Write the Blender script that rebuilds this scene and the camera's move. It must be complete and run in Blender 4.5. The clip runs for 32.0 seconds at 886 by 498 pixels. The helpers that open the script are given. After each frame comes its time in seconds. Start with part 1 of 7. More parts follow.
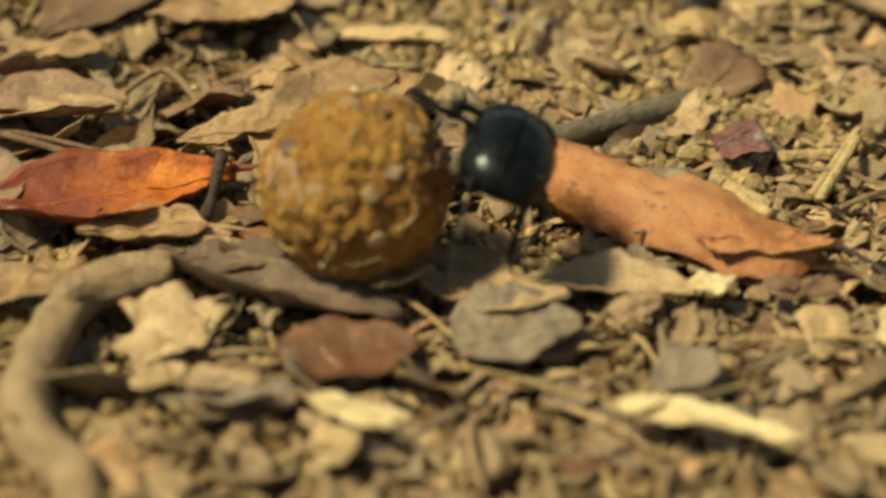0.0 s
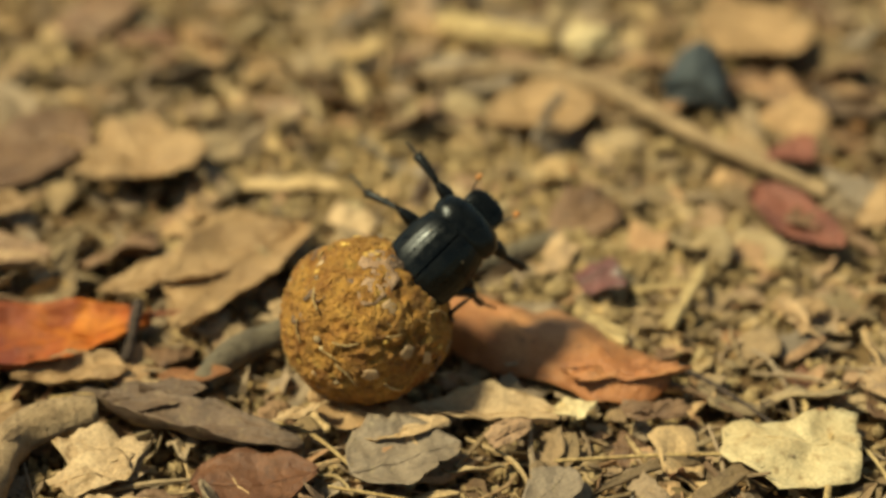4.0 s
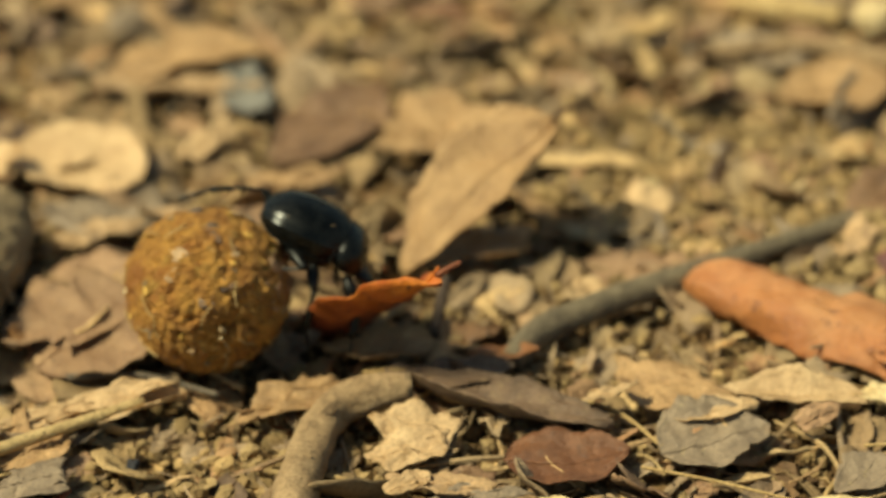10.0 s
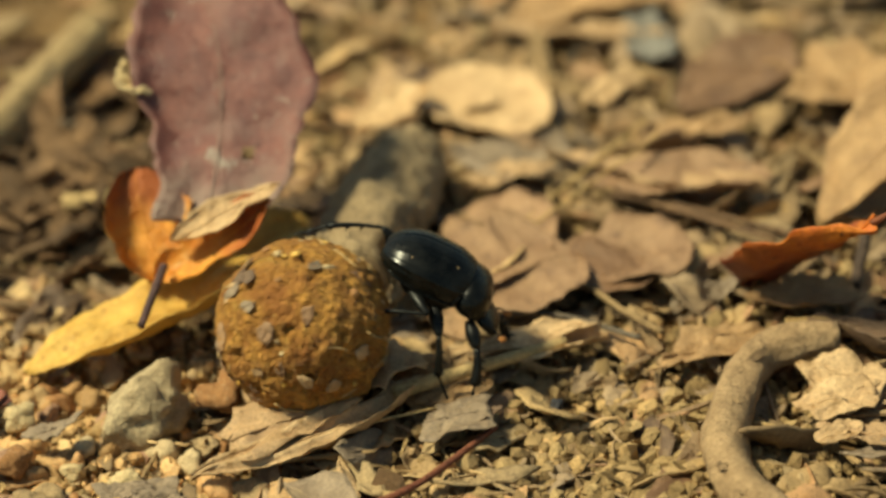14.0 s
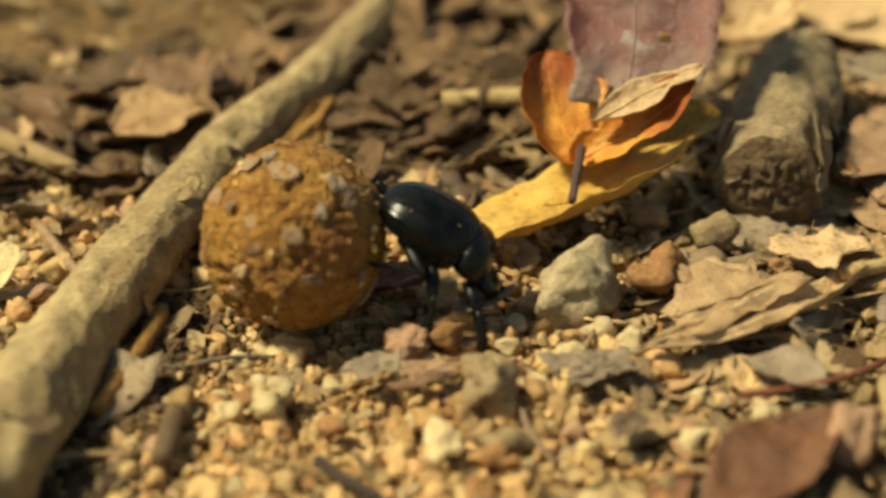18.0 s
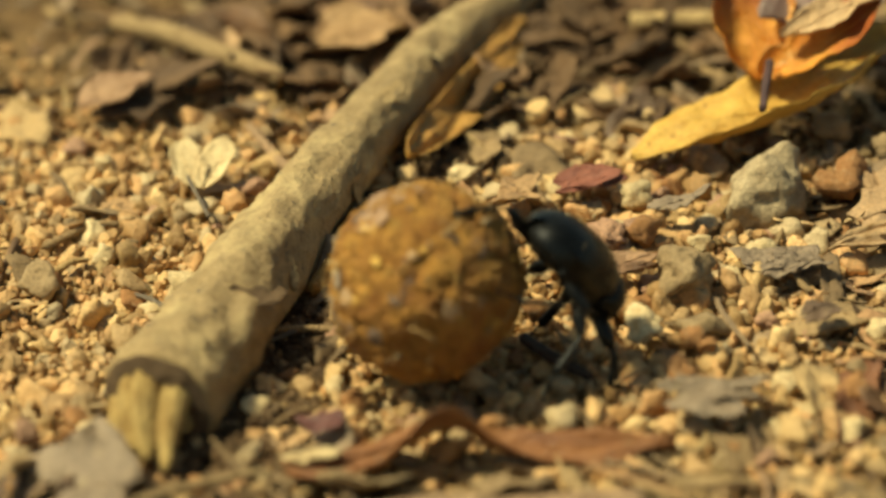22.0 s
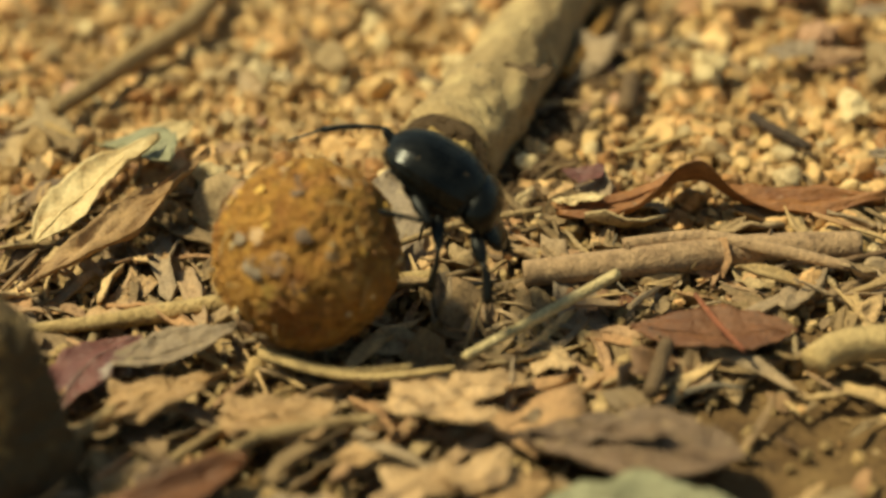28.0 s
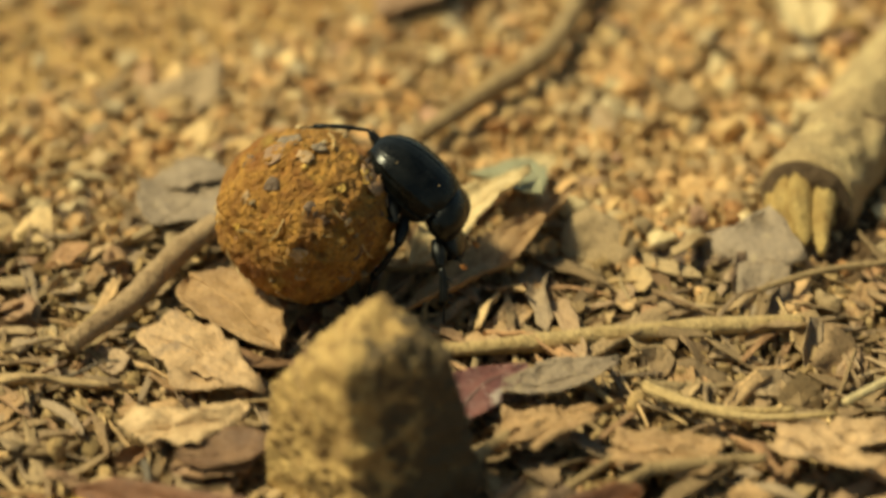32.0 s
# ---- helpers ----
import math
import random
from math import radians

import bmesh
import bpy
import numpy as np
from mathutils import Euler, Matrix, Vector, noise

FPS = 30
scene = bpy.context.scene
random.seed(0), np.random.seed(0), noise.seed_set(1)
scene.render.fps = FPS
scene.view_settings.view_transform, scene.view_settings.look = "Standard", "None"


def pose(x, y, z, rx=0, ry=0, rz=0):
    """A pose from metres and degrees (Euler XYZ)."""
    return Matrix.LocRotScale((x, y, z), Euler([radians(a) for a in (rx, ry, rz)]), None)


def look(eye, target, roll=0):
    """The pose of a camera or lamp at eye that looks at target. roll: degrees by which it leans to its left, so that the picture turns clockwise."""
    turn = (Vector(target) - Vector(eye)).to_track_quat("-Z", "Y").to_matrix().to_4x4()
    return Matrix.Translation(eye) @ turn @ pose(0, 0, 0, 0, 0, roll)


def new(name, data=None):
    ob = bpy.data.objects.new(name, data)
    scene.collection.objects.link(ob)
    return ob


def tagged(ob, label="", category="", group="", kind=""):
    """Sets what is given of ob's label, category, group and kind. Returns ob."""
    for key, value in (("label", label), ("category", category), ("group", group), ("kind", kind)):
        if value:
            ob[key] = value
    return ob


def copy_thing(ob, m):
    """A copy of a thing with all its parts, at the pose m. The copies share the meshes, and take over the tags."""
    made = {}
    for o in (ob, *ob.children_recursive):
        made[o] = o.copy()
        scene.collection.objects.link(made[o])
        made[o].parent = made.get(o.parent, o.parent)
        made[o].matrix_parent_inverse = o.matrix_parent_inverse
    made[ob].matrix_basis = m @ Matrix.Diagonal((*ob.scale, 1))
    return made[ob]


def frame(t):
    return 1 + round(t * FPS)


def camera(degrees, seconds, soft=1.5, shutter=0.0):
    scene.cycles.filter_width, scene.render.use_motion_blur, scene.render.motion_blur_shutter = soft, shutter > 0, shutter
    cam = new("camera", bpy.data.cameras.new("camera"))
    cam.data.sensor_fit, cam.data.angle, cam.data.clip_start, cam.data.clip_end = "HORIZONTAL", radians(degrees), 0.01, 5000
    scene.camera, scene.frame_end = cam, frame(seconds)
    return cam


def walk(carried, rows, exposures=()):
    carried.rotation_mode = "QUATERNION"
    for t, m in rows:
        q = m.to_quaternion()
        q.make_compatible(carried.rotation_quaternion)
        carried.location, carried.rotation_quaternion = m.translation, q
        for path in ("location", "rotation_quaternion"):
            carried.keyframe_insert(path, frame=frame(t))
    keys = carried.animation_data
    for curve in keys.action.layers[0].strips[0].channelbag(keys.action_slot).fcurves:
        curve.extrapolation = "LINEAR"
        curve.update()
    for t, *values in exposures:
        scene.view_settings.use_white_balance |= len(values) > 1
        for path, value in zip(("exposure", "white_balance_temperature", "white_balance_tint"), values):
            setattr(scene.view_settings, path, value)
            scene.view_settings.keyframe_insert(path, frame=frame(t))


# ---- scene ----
import colorsys

# camera: a hand-held tele lens about half a metre from its subject
cam = camera(20.0, 32.0, soft=2.9, shutter=0.5)
cam.data.dof.use_dof = True
cam.data.dof.focus_distance = 0.544
cam.data.dof.aperture_fstop = 6.8
PATH = [
    (0, -0.0448, -0.4333, 0.2742, 58.3888, -0.5086, -7.8332),
    (0.5, -0.0421, -0.4316, 0.2797, 58.6836, -1.2234, -8.2251),
    (1, -0.0458, -0.4430, 0.2843, 59.8959, -0.9432, -8.5045),
    (1.5, -0.0350, -0.4682, 0.3000, 59.1848, -0.1982, -10.9412),
    (2, -0.0464, -0.4925, 0.3228, 59.5361, -0.2713, -10.9972),
    (2.5, -0.0497, -0.4977, 0.3292, 59.7976, -0.3807, -10.8064),
    (3, -0.0519, -0.4954, 0.3233, 59.7896, -0.5325, -10.8721),
    (3.5, -0.0495, -0.4854, 0.3202, 60.2164, -0.3551, -10.5152),
    (5.5, -0.0529, -0.4830, 0.3210, 60.1911, -0.2292, -10.5528),
    (6, -0.0561, -0.4844, 0.3197, 59.8803, -0.0555, -10.1841),
    (6.5, -0.0593, -0.4860, 0.3203, 59.8134, 0.2651, -9.3233),
    (7, -0.0594, -0.4869, 0.3228, 59.8897, 0.5432, -8.6021),
    (7.5, -0.0623, -0.4860, 0.3272, 59.4070, 0.7841, -8.2954),
    (8, -0.0669, -0.4853, 0.3290, 59.1973, 1.0209, -7.5272),
    (8.5, -0.0677, -0.4849, 0.3273, 59.3295, 1.4236, -6.6810),
    (9, -0.0667, -0.4841, 0.3283, 59.2858, 1.6865, -6.0613),
    (9.5, -0.0683, -0.4840, 0.3305, 59.1100, 1.4878, -5.9475),
    (10, -0.0742, -0.4824, 0.3324, 58.9050, 1.3423, -6.1019),
    (10.5, -0.0841, -0.4824, 0.3379, 58.5714, 1.9197, -4.0855),
    (11, -0.0865, -0.4892, 0.3436, 58.8927, 2.5284, -2.7854),
    (11.5, -0.0915, -0.4940, 0.3450, 58.6076, 2.4296, -2.3242),
    (12, -0.0966, -0.4849, 0.3364, 58.2876, 2.7283, -1.6147),
    (12.5, -0.0968, -0.4791, 0.3328, 58.3507, 2.7109, -1.0225),
    (13, -0.1004, -0.4786, 0.3340, 57.3661, 2.9547, -0.3908),
    (13.5, -0.1040, -0.4789, 0.3331, 57.7777, 3.0808, 0.2140),
    (15.5, -0.1555, -0.4808, 0.2847, 60.4725, 2.3555, -1.4433),
    (16, -0.1753, -0.4850, 0.2851, 60.1636, 1.3880, -0.5614),
    (16.5, -0.1857, -0.4844, 0.2833, 60.7908, 1.1363, -0.4212),
    (17, -0.1960, -0.4820, 0.2778, 61.5572, 0.5365, -0.3151),
    (17.5, -0.2017, -0.4844, 0.2682, 62.1251, 1.1752, -0.2367),
    (18, -0.2052, -0.4842, 0.2694, 61.3082, 1.9186, 1.0802),
    (18.5, -0.2086, -0.4879, 0.2691, 61.4967, 1.9316, 1.7992),
    (19, -0.2131, -0.4913, 0.2699, 61.2870, 1.8896, 1.9895),
    (19.5, -0.2162, -0.4948, 0.2684, 61.1684, 2.0082, 2.2158),
    (20, -0.2130, -0.5008, 0.2665, 61.8200, 1.9588, 2.6314),
    (20.5, -0.2153, -0.5080, 0.2667, 61.7073, 1.7330, 2.6186),
    (21, -0.2216, -0.5136, 0.2658, 61.8646, 1.4278, 2.5651),
    (21.5, -0.2247, -0.5179, 0.2642, 61.4483, 1.6092, 3.2069),
    (22, -0.2253, -0.5207, 0.2637, 61.4207, 1.7750, 3.7915),
    (22.5, -0.2245, -0.5237, 0.2628, 61.5569, 1.7214, 3.7601),
    (23, -0.2259, -0.5239, 0.2663, 61.1270, 1.5970, 3.7171),
    (23.5, -0.2299, -0.5290, 0.2639, 60.9682, 1.6720, 3.7852),
    (24, -0.2288, -0.5335, 0.2632, 60.7884, 1.9425, 4.0699),
    (24.5, -0.2307, -0.5383, 0.2652, 60.6151, 2.0307, 4.1889),
    (25, -0.2326, -0.5445, 0.2705, 59.9662, 2.1124, 4.1494),
    (25.5, -0.2415, -0.5584, 0.2808, 59.2138, 1.8902, 4.2962),
    (26, -0.2517, -0.5696, 0.3019, 58.9780, 1.5228, 5.6017),
    (26.5, -0.2526, -0.5826, 0.3009, 58.3682, 1.7917, 6.2469),
    (28.5, -0.2529, -0.6222, 0.2797, 59.5021, 1.0780, 6.8171),
    (29, -0.2562, -0.6242, 0.2812, 59.2584, 0.9440, 7.4484),
    (29.5, -0.2625, -0.6260, 0.2810, 58.6535, 1.0233, 8.2824),
    (30, -0.2749, -0.6322, 0.2802, 58.9875, 0.6214, 8.9123),
    (30.5, -0.2819, -0.6354, 0.2850, 58.8886, 0.4726, 9.8253),
    (31, -0.2901, -0.6370, 0.2890, 59.0450, 0.0622, 10.1708),
    (31.5, -0.2942, -0.6361, 0.2919, 58.5433, 0.1252, 10.7545),
    (32, -0.3023, -0.6349, 0.2957, 59.6566, 0.2437, 10.7946),
]

walk(cam, [(t, pose(x, y, z, a, b, c)) for t, x, y, z, a, b, c in PATH],
     exposures=[(0.0, 0.41, 8250.0, -13.0), (10.0, 0.44, 8350.0, -12.0), (13.0, 0.52, 8450.0, -11.0), (20.0, 0.50, 8900.0, -11.0), (32.0, 0.46, 9250.0, -12.0)])

# soft daylight under trees
world = bpy.data.worlds.new("sky")
scene.world = world
world.use_nodes = True
nt = world.node_tree
sky = nt.nodes.new("ShaderNodeTexSky")
sky.sky_type = "NISHITA"
sky.sun_disc = False
sky.sun_elevation = radians(57)
sky.sun_rotation = radians(-75)
bg = nt.nodes["Background"]
bg.inputs["Strength"].default_value = 0.068
nt.links.new(sky.outputs[0], bg.inputs["Color"])
lamp = bpy.data.lights.new("sun", "SUN")
lamp.energy = 4.2
lamp.angle = radians(9)
lamp.color = (1.0, 0.935, 0.83)
sun = new("sun", lamp)
sun.matrix_world = look((-1.0, -0.15, 1.55), (0, 0, 0))

# ---- materials ----
MATS = {}


def ramp(nodes, links, fac, stops):
    r = nodes.new("ShaderNodeValToRGB")
    while len(r.color_ramp.elements) < len(stops):
        r.color_ramp.elements.new(0.5)
    for e, (p, c) in zip(r.color_ramp.elements, stops):
        e.position, e.color = p, (*c, 1)
    links.new(fac, r.inputs[0])
    return r.outputs[0]


def mixc(nodes, links, fac, a, b, mode="MIX"):
    m = nodes.new("ShaderNodeMix")
    m.data_type, m.blend_type = "RGBA", mode
    for sock, v in ((m.inputs[0], fac), (m.inputs[6], a), (m.inputs[7], b)):
        if hasattr(v, "is_output"):
            links.new(v, sock)
        elif isinstance(v, (int, float)):
            sock.default_value = v
        else:
            sock.default_value = (*v, 1)
    return m.outputs[2]


def noise_tex(nodes, links, vec, scale, detail=5.0, rough=0.6, out=0):
    n = nodes.new("ShaderNodeTexNoise")
    n.inputs["Scale"].default_value, n.inputs["Detail"].default_value, n.inputs["Roughness"].default_value = scale, detail, rough
    links.new(vec, n.inputs["Vector"])
    return n.outputs[out]


def surface(name, light, dark, spot=None, rough=0.75, grain=900.0, blotch=90.0, bump=0.35, vary="object", amount=0.25, veins=False,
            stretch=(1, 1, 1), specular=0.4, palette=None):
    """A natural surface: blotches, fine grain, spots and relief at real size; pieces differ a little in tone."""
    m = bpy.data.materials.new(name)
    m.use_nodes = True
    n, l = m.node_tree.nodes, m.node_tree.links
    b = n["Principled BSDF"]
    tc = n.new("ShaderNodeTexCoord")
    mp = n.new("ShaderNodeMapping")
    mp.inputs["Scale"].default_value = stretch
    l.new(tc.outputs["Object"], mp.inputs["Vector"])
    vec = mp.outputs[0]
    if vary == "object":
        info = n.new("ShaderNodeObjectInfo")
        rnd = info.outputs["Random"]
        off = n.new("ShaderNodeVectorMath")
        off.operation = "MULTIPLY_ADD"
        l.new(rnd, off.inputs[0])
        off.inputs[1].default_value = (3.1, 1.7, 2.3)
        l.new(vec, off.inputs[2])
        vec = off.outputs[0]
    else:
        rnd = n.new("ShaderNodeNewGeometry").outputs["Random Per Island"]
    c = ramp(n, l, noise_tex(n, l, vec, blotch), [(0.32, dark), (0.66, light)])
    if palette:
        tone = ramp(n, l, rnd, [(k / (len(palette) - 1), v) for k, v in enumerate(palette)])
        c = mixc(n, l, 0.6, c, tone)
    c = mixc(n, l, ramp(n, l, noise_tex(n, l, vec, grain, 3.0), [(0.4, (0, 0, 0)), (0.75, (0.55, 0.55, 0.55))]), c,
             tuple(min(1, v * 0.45) for v in dark))
    if spot:
        c = mixc(n, l, ramp(n, l, noise_tex(n, l, vec, blotch * 2.3, 6.0, 0.75), [(0.55, (0, 0, 0)), (0.68, (0.8, 0.8, 0.8))]), c, spot)
    if veins:
        uv = n.new("ShaderNodeSeparateXYZ")
        l.new(tc.outputs["UV"], uv.inputs[0])
        side = n.new("ShaderNodeMath")
        side.operation = "ABSOLUTE"
        l.new(uv.outputs[1], side.inputs[0])
        run = n.new("ShaderNodeMath")
        run.operation = "MULTIPLY_ADD"
        l.new(side.outputs[0], run.inputs[0])
        run.inputs[1].default_value = -0.28
        warp = n.new("ShaderNodeMath")
        warp.operation = "MULTIPLY_ADD"
        l.new(noise_tex(n, l, vec, 170, 2.0), warp.inputs[0])
        warp.inputs[1].default_value = 0.07
        l.new(uv.outputs[0], warp.inputs[2])
        l.new(warp.outputs[0], run.inputs[2])
        wave = n.new("ShaderNodeMath")
        wave.operation = "PINGPONG"
        l.new(run.outputs[0], wave.inputs[0])
        wave.inputs[1].default_value = 0.045
        vein = ramp(n, l, wave.outputs[0], [(0.0, (0.28, 0.28, 0.28)), (0.005, (0, 0, 0))])
        c = mixc(n, l, vein, c, tuple(v * 0.62 for v in dark))
    hsv = n.new("ShaderNodeHueSaturation")
    val = n.new("ShaderNodeMapRange")
    val.inputs["To Min"].default_value, val.inputs["To Max"].default_value = 1 - amount, 1 + amount
    l.new(rnd, val.inputs[0])
    l.new(val.outputs[0], hsv.inputs["Value"])
    l.new(c, hsv.inputs["Color"])
    l.new(hsv.outputs[0], b.inputs["Base Color"])
    rr = n.new("ShaderNodeMapRange")
    rr.inputs["To Min"].default_value, rr.inputs["To Max"].default_value = rough - 0.12, min(1, rough + 0.15)
    l.new(noise_tex(n, l, vec, blotch * 1.7), rr.inputs[0])
    l.new(rr.outputs[0], b.inputs["Roughness"])
    b.inputs["Specular IOR Level"].default_value = specular
    bp = n.new("ShaderNodeBump")
    bp.inputs["Strength"].default_value, bp.inputs["Distance"].default_value = bump, 0.0009
    rel = n.new("ShaderNodeMath")
    rel.operation = "MULTIPLY_ADD"
    l.new(noise_tex(n, l, vec, blotch * 2.2, 3.0), rel.inputs[0])
    rel.inputs[1].default_value = 1.6
    l.new(noise_tex(n, l, vec, grain * 0.6, 6.0, 0.7), rel.inputs[2])
    l.new(rel.outputs[0], bp.inputs["Height"])
    l.new(bp.outputs[0], b.inputs["Normal"])
    MATS[name] = m
    return m


def leafmat(name, light, dark, spot=None, rough=0.54, **kw):
    return surface("leaf_" + name, light, dark, spot, rough, grain=1300, blotch=120, bump=0.6, veins=True, amount=0.12, **kw)


leafmat("orange", (0.62, 0.20, 0.030), (0.42, 0.085, 0.014), (0.20, 0.03, 0.010), 0.5)
leafmat("orangebright", (0.78, 0.36, 0.070), (0.58, 0.18, 0.022), (0.6, 0.4, 0.18), 0.5)
leafmat("tan", (0.50, 0.30, 0.145), (0.31, 0.175, 0.082), (0.2, 0.1, 0.04))
leafmat("brick", (0.45, 0.172, 0.060), (0.33, 0.115, 0.042), (0.16, 0.06, 0.03), 0.42)
leafmat("rust", (0.37, 0.155, 0.055), (0.20, 0.07, 0.026), (0.10, 0.04, 0.02), 0.5)
leafmat("brown", (0.27, 0.145, 0.075), (0.15, 0.075, 0.04), (0.08, 0.045, 0.03))
leafmat("cream", (0.66, 0.44, 0.245), (0.48, 0.30, 0.155), (0.27, 0.15, 0.07))
leafmat("pale", (0.74, 0.57, 0.32), (0.58, 0.41, 0.21), (0.35, 0.2, 0.08))
leafmat("dark", (0.22, 0.132, 0.082), (0.105, 0.062, 0.040), (0.26, 0.17, 0.09))
leafmat("grey", (0.34, 0.245, 0.165), (0.21, 0.148, 0.10), (0.09, 0.06, 0.045))
leafmat("redbrown", (0.235, 0.098, 0.046), (0.14, 0.054, 0.026), (0.08, 0.038, 0.022), 0.48)
leafmat("red", (0.33, 0.115, 0.07), (0.21, 0.07, 0.048), (0.12, 0.05, 0.04))
leafmat("purple", (0.21, 0.078, 0.062), (0.12, 0.042, 0.040), (0.20, 0.125, 0.105), 0.45)
leafmat("blue", (0.22, 0.20, 0.17), (0.15, 0.13, 0.11), (0.1, 0.09, 0.08))
leafmat("pinkbrown", (0.42, 0.25, 0.14), (0.29, 0.16, 0.088), (0.13, 0.07, 0.05))
leafmat("pinktan", (0.53, 0.335, 0.18), (0.39, 0.235, 0.12), (0.18, 0.11, 0.06))
leafmat("green", (0.42, 0.42, 0.03), (0.28, 0.30, 0.03))
leafmat("greenpale", (0.33, 0.31, 0.19), (0.23, 0.21, 0.125), (0.16, 0.13, 0.08))
leafmat("amber", (0.50, 0.27, 0.075), (0.34, 0.16, 0.04), (0.2, 0.09, 0.03), 0.5)
leafmat("yellow", (0.74, 0.46, 0.12), (0.60, 0.33, 0.07), (0.46, 0.23, 0.05), 0.5)


def barkmat(name, light, dark, spot=None, **kw):
    return surface(name, light, dark, spot, 0.85, grain=1100, blotch=160, bump=1.0, amount=0.1, **kw)


barkmat("bark_tan", (0.48, 0.315, 0.175), (0.30, 0.188, 0.10), (0.17, 0.10, 0.055))
barkmat("bark_grey", (0.25, 0.19, 0.12), (0.14, 0.105, 0.07), (0.07, 0.05, 0.035))
barkmat("bark_brown", (0.21, 0.13, 0.07), (0.11, 0.065, 0.035), (0.05, 0.03, 0.02))
barkmat("bark_log", (0.50, 0.345, 0.175), (0.31, 0.205, 0.10), (0.17, 0.115, 0.065))
barkmat("bark_stump", (0.39, 0.275, 0.155), (0.22, 0.15, 0.085), (0.07, 0.05, 0.035))
barkmat("bark_orange", (0.52, 0.27, 0.075), (0.34, 0.16, 0.04), (0.10, 0.05, 0.02))
barkmat("straw", (0.62, 0.42, 0.19), (0.42, 0.26, 0.11))
barkmat("twig_brown", (0.26, 0.15, 0.08), (0.15, 0.085, 0.05))
barkmat("twig_tan", (0.40, 0.26, 0.13), (0.26, 0.165, 0.08))
barkmat("twig_dark", (0.09, 0.055, 0.04), (0.04, 0.028, 0.02))
barkmat("twig_grey", (0.22, 0.17, 0.12), (0.13, 0.10, 0.075))
barkmat("twig_red", (0.30, 0.10, 0.05), (0.17, 0.05, 0.03))
barkmat("twig_purple", (0.13, 0.07, 0.065), (0.075, 0.042, 0.042))
barkmat("wood_pale", (0.62, 0.43, 0.21), (0.44, 0.29, 0.13), (0.3, 0.18, 0.08))
barkmat("wood_white", (0.75, 0.58, 0.33), (0.60, 0.44, 0.22))
barkmat("wood_tan", (0.43, 0.29, 0.145), (0.29, 0.185, 0.09), (0.16, 0.1, 0.05))
barkmat("wood_pink", (0.50, 0.32, 0.185), (0.33, 0.20, 0.115), (0.15, 0.09, 0.055))
barkmat("wood_cut", (0.52, 0.36, 0.14), (0.30, 0.18, 0.06), (0.12, 0.07, 0.03))


def stonemat(name, light, dark, spot=None, **kw):
    return surface(name, light, dark, spot, 0.8, grain=1300, blotch=330, bump=0.6, amount=0.15, **kw)


stonemat("stone_grey", (0.54, 0.41, 0.25), (0.36, 0.26, 0.15), (0.24, 0.17, 0.10))
stonemat("stone_rock", (0.60, 0.39, 0.155), (0.30, 0.17, 0.065), (0.12, 0.075, 0.04))
stonemat("stone_orange", (0.42, 0.20, 0.075), (0.26, 0.115, 0.045), (0.5, 0.35, 0.2))
stonemat("stone_tan", (0.38, 0.26, 0.14), (0.25, 0.165, 0.085), (0.16, 0.1, 0.06))
stonemat("stone_pale", (0.72, 0.55, 0.32), (0.52, 0.37, 0.19), (0.4, 0.25, 0.12))
stonemat("stone_pink", (0.48, 0.27, 0.165), (0.33, 0.18, 0.11), (0.2, 0.12, 0.08))
stonemat("stone_blue", (0.09, 0.10, 0.105), (0.055, 0.06, 0.065), (0.13, 0.13, 0.12))
stonemat("stone_dark", (0.04, 0.04, 0.05), (0.02, 0.02, 0.025))

surface("soil", (0.25, 0.15, 0.068), (0.11, 0.060, 0.028), (0.05, 0.029, 0.016), 0.95, grain=900, blotch=75, bump=1.0, amount=0.0, specular=0.2)
surface("crumbs", (0.42, 0.28, 0.135), (0.24, 0.15, 0.072), (0.13, 0.08, 0.04), 0.92, grain=1500, blotch=240, bump=0.7, vary="island", amount=0.4, specular=0.2,
        palette=[(0.20, 0.13, 0.065), (0.42, 0.28, 0.13), (0.31, 0.20, 0.095), (0.54, 0.38, 0.19), (0.26, 0.18, 0.095), (0.47, 0.30, 0.135)])
surface("sand", (0.60, 0.40, 0.18), (0.42, 0.25, 0.10), (0.27, 0.14, 0.055), 0.6, grain=1500, blotch=330, bump=0.5, vary="island", amount=0.35,
        palette=[(0.57, 0.345, 0.145), (0.44, 0.21, 0.072), (0.76, 0.61, 0.39), (0.58, 0.245, 0.075), (0.36, 0.23, 0.12), (0.66, 0.43, 0.195), (0.55, 0.26, 0.12), (0.70, 0.51, 0.265)])
surface("shreds", (0.47, 0.30, 0.14), (0.25, 0.155, 0.075), (0.12, 0.07, 0.04), 0.75, grain=1300, blotch=150, bump=0.6, vary="island", amount=0.35,
        palette=[(0.48, 0.31, 0.15), (0.22, 0.14, 0.085), (0.66, 0.48, 0.27), (0.32, 0.19, 0.11), (0.36, 0.27, 0.20), (0.15, 0.095, 0.06), (0.54, 0.36, 0.17), (0.30, 0.22, 0.16), (0.32, 0.14, 0.075), (0.62, 0.43, 0.22)])
# damp soil, darkened further for the shadow beside the branch
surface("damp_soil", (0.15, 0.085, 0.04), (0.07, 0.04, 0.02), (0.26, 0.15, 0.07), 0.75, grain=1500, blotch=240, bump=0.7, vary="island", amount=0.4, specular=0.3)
surface("darkshreds", (0.21, 0.117, 0.057), (0.10, 0.055, 0.028), (0.05, 0.03, 0.02), 0.8, grain=1400, blotch=110, bump=0.5, vary="island", amount=0.5)
